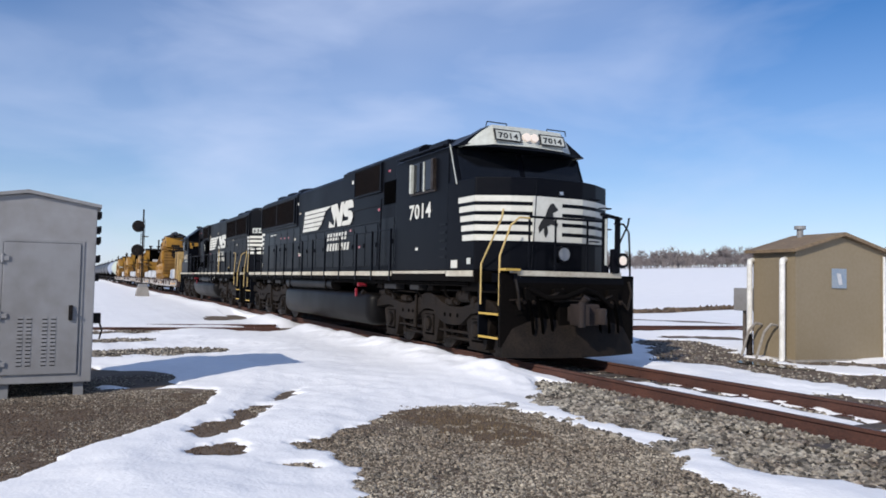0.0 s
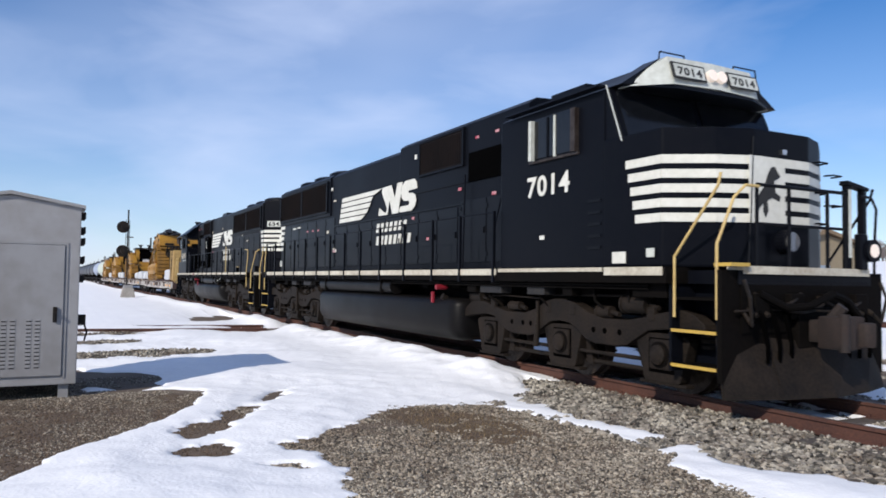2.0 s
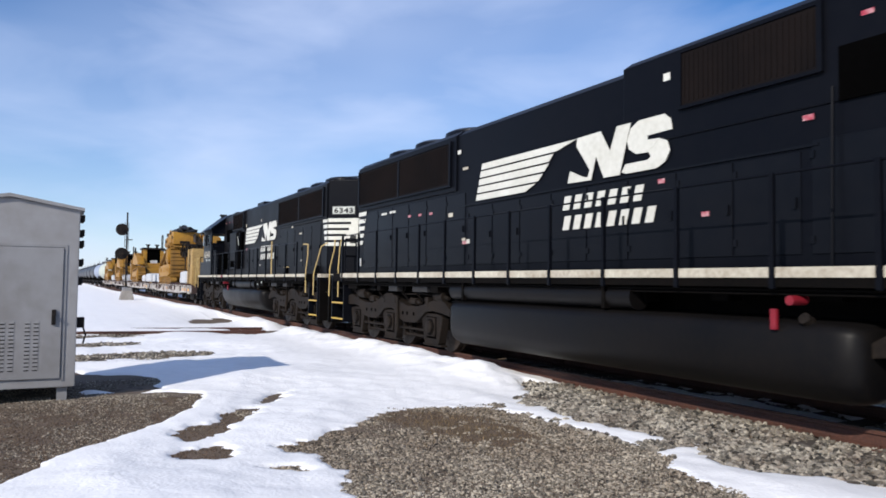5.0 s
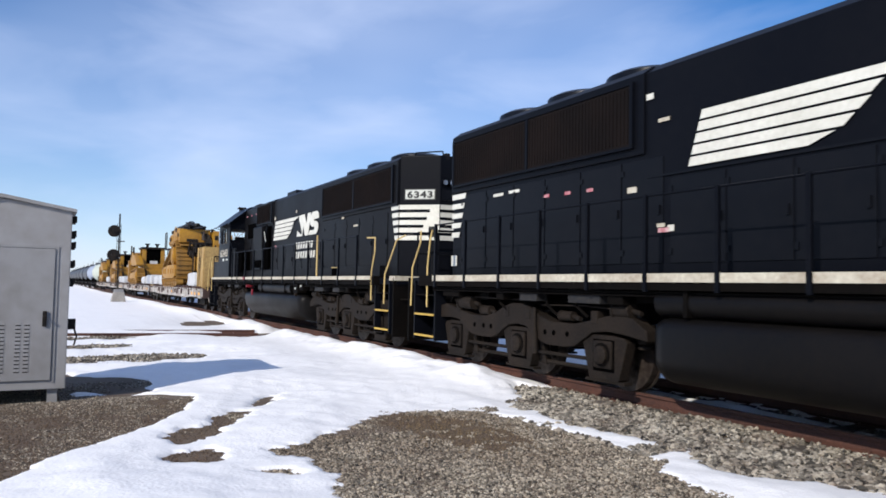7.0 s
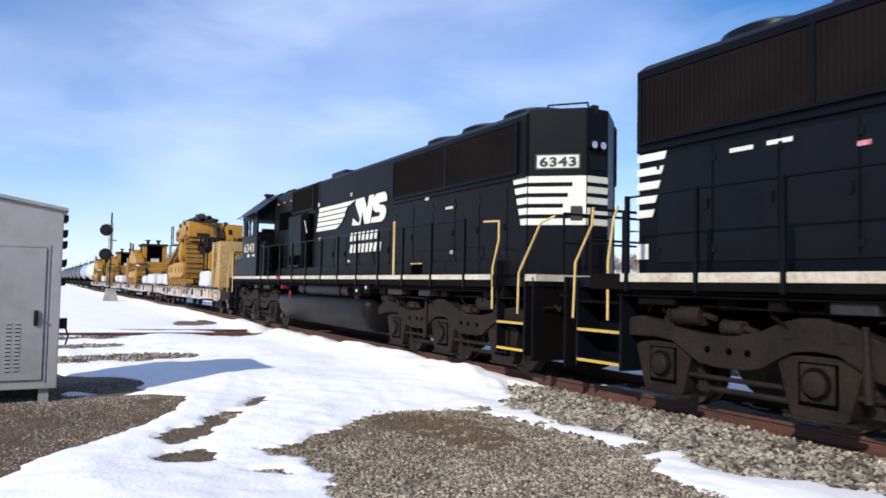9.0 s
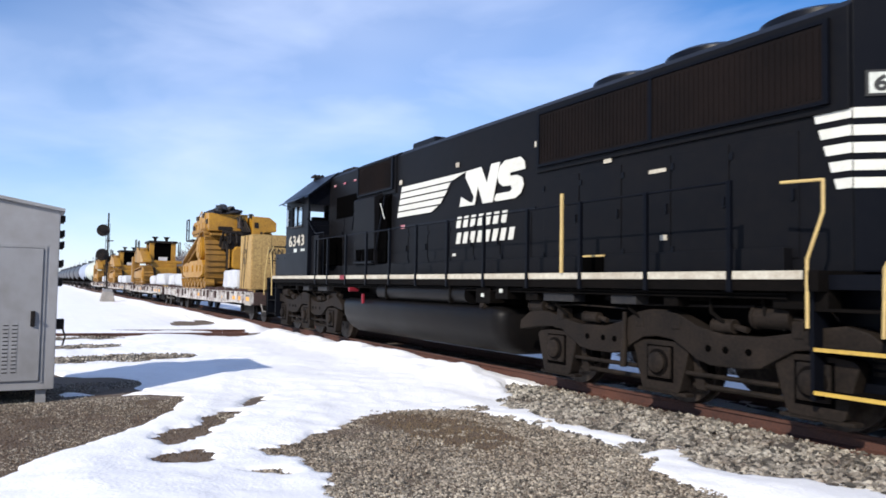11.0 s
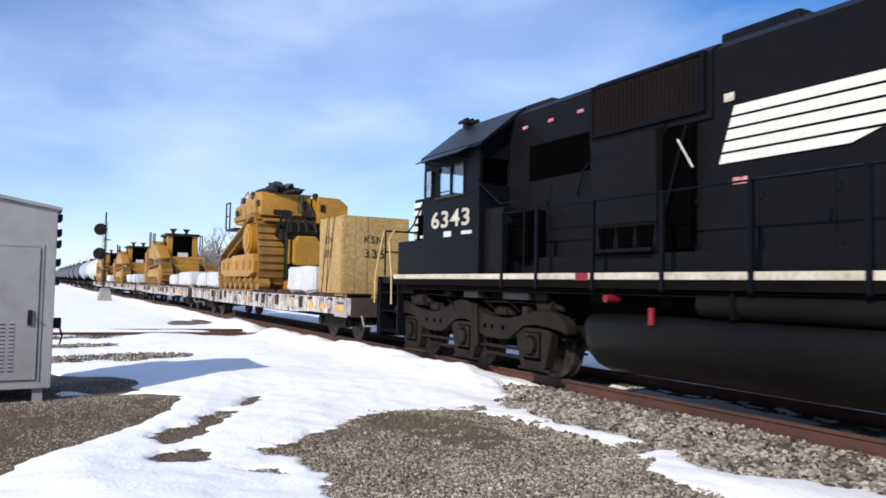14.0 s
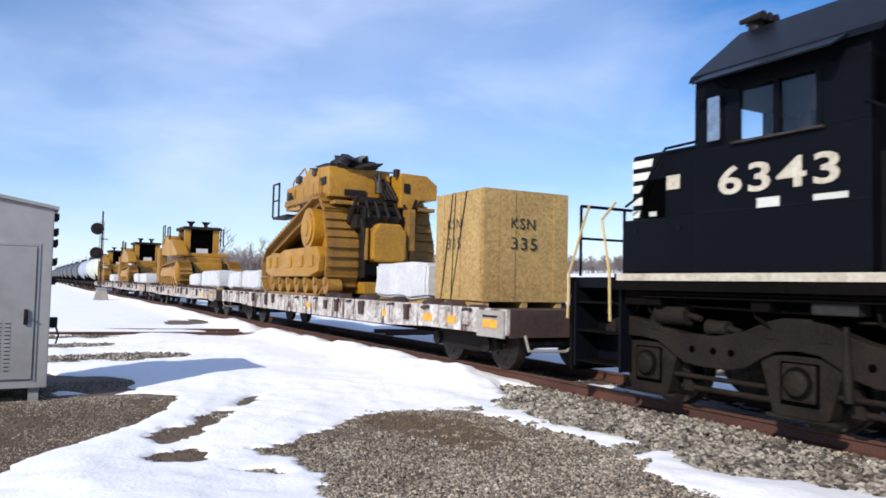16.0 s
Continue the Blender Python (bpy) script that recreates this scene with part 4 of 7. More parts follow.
def lead_locomotive():
    root = thing("locomotive", -17.2, 0, 0, "black six-axle diesel locomotive with white nose stripes and wide nose", "locomotive", "train")
    sill_frame(root, -27.3, -7.85)
    hood_shell(root, -27.05, -11.6, 0.95, 1.6, 4.47, 0.15)
    hood_shell(root, -16.9, -11.62, 0.97, 3.3, 4.56, 0.13, "brake_hatch")
    hood_shell(root, -27.06, -21.75, 0.99, 3.22, 4.46, 0.14, "radiator_section")
    screen(root, -26.95, -21.95, 3.36, 4.20, 0.99)
    screen(root, -15.8, -13.85, 3.68, 4.36, 0.97, "brake_intake", 1)
    # a flat plate on the hood; the intake's inner shade is its colour
    part("air_intake", box(B(), -13.66, -12.10, -0.985, -0.95, 3.30, 3.86), VOID, root, "near-black plate with the air intake's shade in its colour")
    for x in (-13.70, -12.05):
        part("ladder_rail", rod(B(), (x, -1.06, 1.62), (x, -1.03, 3.45), 0.018, 6), BLACK, root, "thin upright rail beside the intake")
    part("hood_strut", rod(B(), (-12.62, -1.05, 2.2), (-12.2, -1.02, 3.4), 0.014, 6), BLACK, root)
    for x in (-25.6, -24.1, -22.6):
        fan(root, x, 4.45, 0.72)
    part("exhaust_silencer", box(B(), -18.9, -17.6, -0.4, 0.4, 4.40, 4.52, 0.05), ROOF, root)
    hood_doors(root, [-26.7, -25.8, -24.9, -24.0, -23.1, -22.2, -21.4], 0.95, 1.75, 3.15)
    hood_doors(root, [-21.3, -20.4, -19.5, -18.6, -17.7, -16.8, -15.9, -15.0, -14.1], 0.95, 1.75, 2.85)
    hood_doors(root, [-14.0, -13.0, -11.75], 0.95, 1.75, 2.95)
    part("hood_seam", box(B(), -21.7, -13.9, -0.975, -0.95, 2.885, 2.915), PANEL, root)
    # cab: full width, with a curved roof
    sec = [(-1.52, 1.6), (-1.52, 4.00), (-1.14, 4.20), (-0.78, 4.42), (0.78, 4.42), (1.14, 4.20), (1.52, 4.00), (1.52, 1.6)]
    part("cab", prism(B(), sec, -11.62, -9.02, "x", 0.02), BLACK, root, "black full-width cab")
    # windscreen wall between the cab and the nose
    wall = [(-9.05, 3.2), (-8.62, 3.2), (-8.95, 4.0), (-9.05, 4.0)]
    part("windscreen_wall", prism(B(), wall, -1.50, 1.50, "y"), BLACK, root)
    for a_, b_ in ((-1.42, -0.06), (0.06, 1.42)):
        part("windscreen", prism(B(), [(-8.668, 3.30), (-8.655, 3.30), (-8.93, 4.02), (-8.945, 4.02)], a_, b_, "y"), GLASS, root, "dark windscreen pane")
    part("pillar_trim", prism(B(), [(-8.682, 3.24), (-8.668, 3.24), (-8.985, 4.05), (-8.999, 4.05)], -1.528, -1.51, "y"), GREYW, root, "white strip on the cab pillar")
    # roof visor with number boards and headlight
    vis = [(-1.50, 4.01), (-0.82, 4.45), (0.82, 4.45), (1.50, 4.01), (0.9, 4.05), (-0.9, 4.05)]
    part("visor", prism(B(), [(-9.1, -1.40), (-8.75, -1.37), (-8.50, -0.72), (-8.48, 0.72), (-8.75, 1.37), (-9.1, 1.40)], 4.005, 4.05, "z"), ROOF, root)
    part("visor_top", prism(B(), vis, -9.05, -8.72, "x", 0.01), ROOF, root)
    bb = B()
    rim = [(-8.75, -1.37, 4.00, 4.05), (-8.49, -0.80, 4.05, 4.45), (-8.465, 0.0, 4.07, 4.46), (-8.49, 0.80, 4.05, 4.45), (-8.75, 1.37, 4.00, 4.05)]
    for p, q in zip(rim, rim[1:]):
        vs = [bb.verts.new(c) for c in ((p[0], p[1], p[2]), (q[0], q[1], q[2]), (q[0] - 0.12, q[1], q[3]), (p[0] - 0.12, p[1], p[3]),
                                        (p[0] - 0.25, p[1], p[2]), (q[0] - 0.25, q[1], q[2]), (q[0] - 0.3, q[1], q[3]), (p[0] - 0.3, p[1], p[3]))]
        fs = [bb.faces.new([vs[i] for i in f]) for f in ((0, 1, 2, 3), (7, 6, 5, 4), (3, 2, 6, 7), (0, 4, 5, 1), (0, 3, 7, 4), (1, 5, 6, 2))]
        bmesh.ops.recalc_face_normals(bb, faces=fs)
    front = part("number_board_panel", bb, GREYW, root, "pale grey panel over the windscreen")
    for y0, y1 in ((-0.82, -0.22), (0.22, 0.82)):
        part("number_board", prism(B(), [(-8.47 + (0.02 if abs(y0) < 0.5 else 0), 4.13), (-8.445, 4.13), (-8.515, 4.36), (-8.55, 4.36)], y0, y1, "y"), INK, front, "dark number board")
        part("board_face", prism(B(), [(-8.46, 4.155), (-8.447, 4.155), (-8.503, 4.335), (-8.52, 4.335)], y0 + 0.03, y1 - 0.03, "y"), GREYW, front)
        lettering("7014", 0.12, Matrix.Translation((-8.453, y0 + 0.08, 4.185)) @ Matrix(((0, -0.3, 0.954, 0), (1, 0, 0, 0), (0, 0.954, 0.3, 0), (0, 0, 0, 1))), INK, front, "dark unit number", "board_number", 0.004, 0.44)
    for y in (-0.09, 0.09):
        part("headlight", rod(B(), (-8.54, y, 4.24), (-8.46, y, 4.26), 0.085, 16), LAMP, front, "lit headlight")
    for y in (-0.7, 0.7):
        part("roof_grab", pipe(B(), [(-8.62, y - 0.24, 4.40), (-8.62, y - 0.22, 4.50), (-8.62, y + 0.22, 4.50), (-8.62, y + 0.24, 4.40)], 0.011), BLACK, root)
    part("roof_vent", box(B(), -10.9, -10.0, -1.05, -0.72, 4.26, 4.38, 0.03), ROOF, root)
    part("air_conditioner", box(B(), -11.2, -9.6, -0.5, 0.5, 4.40, 4.52, 0.04), ROOF, root)
    part("rain_gutter", box(B(), -11.3, -9.0, -1.66, -1.50, 4.02, 4.05), ROOF, root, "overhanging drip edge above the window")
    # side windows: two sliding panes in a frame
    win = part("cab_window", box(B(), -10.70, -9.60, -1.53, -1.50, 3.27, 3.88), GLASS, root, "dark sliding cab window")
    for x, w in ((-10.68, 0.035), (-10.12, 0.02), (-9.62, 0.05)):
        part("window_bar", box(B(), x - w, x + w, -1.60 if w > 0.025 else -1.55, -1.515, 3.24, 3.86, 0.006), GREYW if w < 0.04 else STEEL, win, "bright window frame upright")
    part("window_ledge", box(B(), -10.75, -9.55, -1.56, -1.50, 3.20, 3.235), STEEL, win)
    part("window_bar", box(B(), -10.32, -10.28, -1.545, -1.52, 3.27, 3.86), BLACK, win)
    # nose
    plan = [(-9.05, -1.52), (-8.0, -1.49), (-7.64, -0.95), (-7.46, -0.50), (-7.46, 0.50), (-7.64, 0.95), (-8.0, 1.49), (-9.05, 1.52)]
    b2 = prism(B(), plan, 1.6, 3.31, "z", 0.03)
    part("nose", b2, BLACK, root, "black wide nose with chamfered corners")

    def wrapped(pts, z0, z1, e=0.008):
        """A painted band that follows the nose's plan."""
        b3 = B()
        for p_, q_ in zip(pts, pts[1:]):
            p_, q_ = Vector(p_), Vector(q_)
            n_ = Vector((q_.y - p_.y, p_.x - q_.x)).normalized() * e
            prism(b3, [tuple(v) for v in (p_, q_, q_ + n_, p_ + n_)], z0, z1, "z")
        return b3
    for i in range(5):
        z, a_ = 2.15 + i * 0.178, -8.44 - i * 0.045
        part("nose_stripe", wrapped([(a_, -1.50), *plan[1:4]], z, z + 0.108), WHITE, root, "white stripe round the nose")
        part("nose_stripe", wrapped([(-7.46, 0.02), *plan[4:7], (a_, 1.50)], z, z + 0.108), WHITE, root, "white stripe round the nose")
    emblem = part("nose_emblem", box(B(), -7.458, -7.450, -0.60, 0.04, 2.15, 2.97), WHITE, root, "white emblem panel on the nose")
    figure = [(-0.16, 2.86), (-0.05, 2.74), (-0.10, 2.71), (-0.17, 2.68), (-0.14, 2.54), (-0.05, 2.49), (-0.07, 2.43), (-0.20, 2.47), (-0.29, 2.43), (-0.27, 2.31), (-0.32, 2.22), (-0.36, 2.30), (-0.36, 2.40),
              (-0.46, 2.30), (-0.48, 2.40), (-0.42, 2.52), (-0.34, 2.60), (-0.28, 2.75), (-0.22, 2.84)]
    part("emblem_figure", prism(B(), figure, -7.450, -7.444, "x"), INK, emblem, "plain black figure on the emblem")
    for y, z in ((0.72, 3.0), (0.72, 2.6), (0.72, 2.2), (1.0, 2.85), (1.0, 2.45)):
        part("nose_grab_iron", pipe(B(), [(-7.60, y, z), (-7.48, y + 0.03, z), (-7.50, y + 0.22, z), (-7.66, y + 0.24, z)], 0.012, 6), BLACK, root)
    part("nose_tread", box(B(), -8.5, -7.8, 0.35, 0.9, 3.31, 3.345), BLACK, root)
    part("door_latch", box(B(), -7.46, -7.42, -0.04, 0.04, 3.02, 3.08), CHROME, root)
    for y in (0.0,):
        b2 = rod(B(), (-7.46, y, 1.93), (-7.32, y, 1.93), 0.15, 20)
        dl = part("ditch_light", b2, BLACK, root, "round lamp on the nose")
        part("lens", rod(B(), (-7.32, y, 1.93), (-7.305, y, 1.93), 0.12, 20), LENS, dl)
    b2 = rod(B(), (-7.455, -0.61, 1.62), (-7.455, -0.52, 3.2), 0.012, 6)
    part("nose_door_hinge", b2, PANEL, root)
    # painted marks on the side
    lettering("7014", 0.31, Matrix.Translation((-10.83, -1.526, 2.70)) @ Matrix.Rotation(radians(90), 4, "X"), WHITE, root, "white painted unit number", "unit_number", 0.010, 1.06)
    road_emblem(root, -20.98, 2.95, -0.972, 1.03)
    tags(root, [(-14.08, 3.17, 0.13, 0.06, STICK), (-15.48, 2.25, 0.12, 0.06, STICK), (-16.12, 4.08, 0.12, 0.1, WHITE), (-16.22, 2.74, 0.12, 0.06, STICK), (-21.33, 2.16, 0.11, 0.08, WHITE), (-25.55, 3.01, 0.32, 0.05, WHITE),
                (-25.05, 3.02, 0.32, 0.05, WHITE), (-24.02, 2.85, 0.14, 0.05, STICK), (-23.48, 2.84, 0.14, 0.05, STICK), (-22.95, 2.83, 0.14, 0.05, STICK), (-22.08, 2.72, 0.18, 0.08, CREAM), (-21.50, 2.15, 0.2, 0.06, STICK),
                (-21.52, 2.22, 0.14, 0.05, CREAM), (-21.72, 3.94, 0.13, 0.08, WHITE), (-21.50, 3.60, 0.2, 0.05, CREAM), (-12.80, 2.97, 0.14, 0.06, STICK)], -0.968)
    tags(root, [(-13.42, 4.10, 0.13, 0.05, STICK), (-12.70, 4.10, 0.13, 0.05, STICK)], -0.972)
    tags(root, [(-10.5, 2.03, 0.12, 0.06, WHITE), (-8.85, 1.65, 0.26, 0.15, WHITE), (-8.22, 1.72, 0.14, 0.11, GREYW), (-14.35, 1.49, 0.14, 0.1, STICK)], -1.522)
    for i in range(5):
        part("nose_ladder_slot", box(B(), -9.35, -9.08, -1.532, -1.515, 1.85 + i * 0.16, 1.89 + i * 0.16), PANEL, root)
    for i in range(5):
        z = 2.35 + i * 0.185
        part("rear_stripe", side_bar(B(), [(-27.06, z), (-26.78 + (z - 2.35) * 0.28, z), (-26.74 + (z - 2.35) * 0.28, z + 0.10), (-27.06, z + 0.10)], -0.968), WHITE, root, "white stripe at the hood end")
        part("rear_stripe", box(B(), -27.075, -27.05, -0.95, 0.95, z, z + 0.10), WHITE, root, "white stripe at the hood end")
    part("rear_patch", side_bar(B(), [(-27.06, 1.8), (-26.85, 1.8), (-26.85, 2.0), (-27.06, 2.0)], -0.968), WHITE, root)
    # sill, rails, steps
    for s in (-1, 1):
        part("sill_stripe", box(B(), -11.60, -9.0, *sorted((s * 1.558, s * 1.574)), 1.545, 1.60), CREAM, root, "thin worn sill stripe under the cab")
        part("sill_stripe", box(B(), -8.96, -7.90, *sorted((s * 1.558, s * 1.574)), 1.495, 1.60), CREAM, root, "worn off-white sill stripe")
    stripe_run(root, -26.75, -11.64, [-26.6, -25.5, -24.4, -23.3, -22.2, -21.1, -20.0, -18.9, -17.8, -16.6, -15.3, -14.0, -12.9, -11.75])
    steps(root, -7.90, -7.18)
    steps(root, -27.72, -26.85)
    part("front_deck", box(B(), -7.95, -7.10, -1.2, 1.2, 1.40, 1.56), BLACK, root)
    part("front_deck_edge", prism(B(), [(-7.16, -1.16), (-7.05, -1.10), (-7.02, 0), (-7.05, 1.10), (-7.16, 1.16), (-7.3, 1.16), (-7.3, -1.16)], 1.52, 1.61, "z"), CREAM, root, "worn white front deck edge")
    end_gear(root, -7.12, 1)
    end_gear(root, -28.0, -1)
    part("rear_deck", box(B(), -28.0, -27.0, -1.4, 1.4, 1.42, 1.56), BLACK, root)
    for s in (-1, 1):
        y = s * 1.54
        grab(root, [(-7.84, y * 0.93, 1.0), (-7.84, y * 0.93, 1.72), (-7.22, y * 0.9, 2.52), (-7.18, y * 0.9, 2.66)], None if s < 0 else BLACK)
        grab(root, [(-7.20, y * 0.93, 1.0), (-7.20, y * 0.93, 1.85), (-7.08, y * 0.84, 2.38), (-7.05, y * 0.74, 2.52), (-7.05, y * 0.6, 2.52)], None if s < 0 else BLACK)
        if s < 0:
            part("rail_bracket", box(B(), -7.24, -7.0, *sorted((y * 0.93, y * 0.93 - s * 0.30)), 1.60, 1.64), SAFEY, root)
        grab(root, [(-27.68, y, 1.0), (-27.64, y, 1.75), (-27.30, y, 2.25), (-27.28, y, 2.48)], None if s < 0 else BLACK)
        grab(root, [(-26.98, y, 1.0), (-26.98, y, 1.75), (-26.88, y, 2.30), (-26.80, y, 2.46)], None if s < 0 else BLACK)
    deck_rail(root, -7.10, [-0.9, -0.35, 0.35, 0.7])
    deck_rail(root, -27.95, [-1.0, -0.4, 0.4, 1.0])
    b2 = box(B(), -7.16, -7.08, 0.72, 0.80, 1.56, 2.66, 0.01)
    box(b2, -7.16, -7.08, 1.02, 1.10, 1.56, 2.62, 0.01)
    prism(b2, [(0.70, 2.66), (1.12, 2.60), (1.12, 2.64), (0.70, 2.71)], -7.18, -7.06, "x")
    part("end_post", b2, BLACK, root, "dark upright frame on the front deck")
    part("post_strip", box(B(), -7.078, -7.07, 0.73, 0.78, 1.75, 2.6), GREYW, root)
    b2 = rod(B(), (-7.08, 1.06, 1.84), (-6.96, 1.06, 1.84), 0.14, 18)
    box(b2, -7.1, -7.0, 0.86, 1.0, 1.6, 2.05, 0.02)
    lamp = part("ditch_light", b2, BLACK, root, "round lamp beside the deck")
    part("lens", rod(B(), (-6.96, 1.06, 1.84), (-6.95, 1.06, 1.84), 0.085, 18), LAMP, lamp, "lit lens")
    # snow plough
    for s in (-1, 1):
        rows = [((-7.22, s * 1.38), (-7.08, s * 1.42)), ((-7.10, s * 0.75), (-6.86, s * 0.75)), ((-7.02, 0.0), (-6.74, 0.0))]
        for (t0, b0), (t1, b1) in zip(rows, rows[1:]):
            b2 = B()
            vs = [b2.verts.new(c) for c in ((*t0, 0.80), (*t1, 0.72), (b1[0], b1[1], 0.12), (b0[0], b0[1], 0.12), (t0[0] - 0.05, t0[1], 0.80), (t1[0] - 0.05, t1[1], 0.72), (b1[0] - 0.06, b1[1], 0.12), (b0[0] - 0.06, b0[1], 0.12))]
            fs = [b2.faces.new([vs[i] for i in f]) for f in ((0, 1, 2, 3), (7, 6, 5, 4), (0, 4, 5, 1), (3, 2, 6, 7), (0, 3, 7, 4), (1, 5, 6, 2))]
            bmesh.ops.recalc_face_normals(b2, faces=fs)
            part("plough_plate", b2, TRUCK, root, "dusty black plate of the pilot plough")
    b2 = B()
    box(b2, -7.2, -7.1, -1.15, 1.15, 0.85, 1.45)
    for y in (-0.9, -0.3, 0.3, 0.9):
        box(b2, -7.12, -7.02, y - 0.12, y + 0.12, 1.0, 1.3, 0.02)
    part("pilot_gear", b2, GRIMY, root)
    fuel_tank(root, -21.12, -13.15, -14.0, -13.8)
    loco_truck(root, -10.28, 1)
    loco_truck(root, -24.26, -1)
    for y in (-1.5, 1.5):
        part("plough_wing", pipe(B(), [(-7.1, y * 0.76, 1.1), (-6.95, y * 0.78, 0.95), (-6.92, y * 0.82, 1.25), (-7.0, y * 0.82, 1.45)], 0.022), DARKM, root)
    rider(root)


def second_locomotive():
    root = thing("locomotive", -38.5, 0, 0, "black six-axle diesel locomotive running long hood first behind another", "locomotive", "train")
    sill_frame(root, -47.7, -29.6)
    hood_shell(root, -44.45, -29.64, 0.95, 1.6, 4.42, 0.15, mat=DUSTY)
    hood_shell(root, -34.85, -29.64, 0.99, 3.22, 4.40, 0.14, "radiator_section", DUSTY)
    hood_shell(root, -42.35, -40.15, 0.99, 3.45, 4.40, 0.12, "brake_hatch", DUSTY)
    # tapered hood end with number boards, stripes and headlights
    plan = [(-29.65, -0.93), (-29.00, -0.22), (-29.00, 0.22), (-29.65, 0.93)]
    part("hood_end", prism(B(), plan, 1.6, 4.36, "z", 0.02), BLACK, root, "black tapered hood end")
    d = Vector((0.65, 0.71)).normalized()
    nrm = Vector((d.y, -d.x))

    def plate(u0, u1, z0, z1, e=0.01, base=0.0):
        """A plate on the near tapered corner; u runs along it from the hood side."""
        p = Vector((-29.65, -0.93))
        q = [p + d * u0 + nrm * base, p + d * u1 + nrm * base, p + d * u1 + nrm * (base + e), p + d * u0 + nrm * (base + e)]
        b3 = prism(B(), [tuple(v) for v in q], z0, z1, "z")
        return b3
    frame_ = part("number_board", plate(0.12, 0.86, 3.34, 3.60, 0.02), INK, root, "dark-framed number board on the hood end")
    part("board_face", plate(0.15, 0.83, 3.365, 3.575, 0.006, 0.02), GREYW, frame_, "pale board face")
    o = Vector((-29.65, -0.93)) + d * 0.19 + nrm * 0.028
    rotm = Matrix(((d.x, 0, nrm.x, o.x), (d.y, 0, nrm.y, o.y), (0, 1, 0, 3.395), (0, 0, 0, 1)))
    lettering("6343", 0.15, rotm, INK, frame_, "dark unit number", "board_number", 0.008, 0.60)
    part("number_board", box(B(), -29.0, -28.985, -0.18, 0.20, 3.34, 3.58), PANEL, root, "dark number board on the hood end")
    for i in range(5):
        z = 2.43 + i * 0.175
        b2 = plate(0.0, 0.95, z, z + 0.105, 0.008)
        side_bar(b2, [(-29.80 - i * 0.055, z), (-29.64, z), (-29.64, z + 0.105), (-29.83 - i * 0.055, z + 0.105)], -0.95, 0.008)
        box(b2, -29.002, -28.992, -0.21, 0.21, z, z + 0.105)
        part("end_stripe", b2, WHITE, root, "white stripe round the hood end")
    for i, u in enumerate((0.58, 0.66, 0.73)):
        part("end_emblem", plate(u, 0.95, 2.71 + i * 0.175 - 0.0, 2.782 + i * 0.175, 0.009), WHITE, root, "white block between the stripes")
    part("emblem_figure", prism(B(), [tuple(Vector((-29.65, -0.93)) + d * u + nrm * e) for u, e in ((0.70, 0.008), (0.90, 0.008), (0.86, 0.014), (0.74, 0.014))], 2.50, 2.74, "z"), INK, root, "plain black figure")
    for y in (-0.13, 0.05):
        hl = part("headlight", rod(B(), (-29.0, y, 3.74), (-28.93, y, 3.74), 0.085, 16), BLACK, root, "unlit headlight")
        part("lens", rod(B(), (-28.93, y, 3.74), (-28.92, y, 3.74), 0.06, 16), CHROME, hl)
    part("roof_grab", pipe(B(), [(-29.7, -0.55, 4.36), (-29.66, -0.52, 4.48), (-29.15, -0.1, 4.48), (-29.1, -0.1, 4.34)], 0.016), BLACK, root)
    part("marker_light", box(B(), -29.10, -29.0, -0.10, 0.02, 4.25, 4.42, 0.02), DARKM, root)
    screen(root, -34.75, -29.86, 3.34, 4.14, 0.99)
    screen(root, -42.25, -40.25, 3.58, 4.24, 0.99, "brake_intake", 1)
    # no hole is cut here: the shaded intake is a near-black plate
    part("air_intake", box(B(), -43.85, -42.25, -0.97, -0.93, 3.12, 3.68), VOID, root, "near-black plate with the air intake's shade in its colour")
    for x in (-33.6, -32.1, -30.6):
        fan(root, x, 4.39, 0.7)
    part("exhaust_duct", box(B(), -40.52, -39.40, -0.4, 0.4, 4.36, 4.68, 0.05), ROOF, root)
    # filter box standing proud of the hood
    prof = [(-0.95, 1.86), (-1.12, 1.86), (-1.16, 2.0), (-1.19, 3.42), (-0.95, 3.54)]
    fb = part("filter_box", prism(B(), prof, -42.10, -40.86, "x", 0.015), DUSTY, root, "boxy black filter housing")
    # solid near-black block that paints the shaded right side of the housing
    part("filter_recess", prism(B(), [(-0.95, 1.88), (-1.08, 1.90), (-1.06, 3.36), (-0.95, 3.44)], -40.86, -40.40, "x"), VOID, fb, "near-black block painting the shaded side of the filter housing")
    part("filter_strut", rod(B(), (-40.42, -1.12, 3.40), (-40.78, -1.16, 2.2), 0.02, 6), BLACK, fb)
    # slots are near-black shapes on the face, their shade painted
    for i in range(3):
        part("filter_slot", prism(B(), [(-41.92 + i * 0.36, 2.22), (-41.60 + i * 0.36, 2.22), (-41.66 + i * 0.36, 1.95), (-41.88 + i * 0.36, 1.95)], -1.19, -1.15, "y"), VOID, fb)
    part("slot_sill", box(B(), -42.0, -40.9, -1.22, -1.12, 1.88, 1.93, 0.01), PANEL, fb)
    part("white_rod", rod(B(), (-40.48, -1.2, 3.22), (-40.24, -1.2, 2.85), 0.011, 8), GREYW, root, "short pale rod")
    for s_ in (-1, 1):
        part("walkway_box", box(B(), -43.9, -30.3, *sorted((s_ * 0.94, s_ * 1.10)), 1.6, 1.86, 0.012), DUSTY, root, "low black box along the foot of the hood")
    locker = part("side_locker", box(B(), -44.44, -43.86, -1.45, -0.95, 1.6, 2.68, 0.02), DUSTY, root, "black upright locker behind the cab")
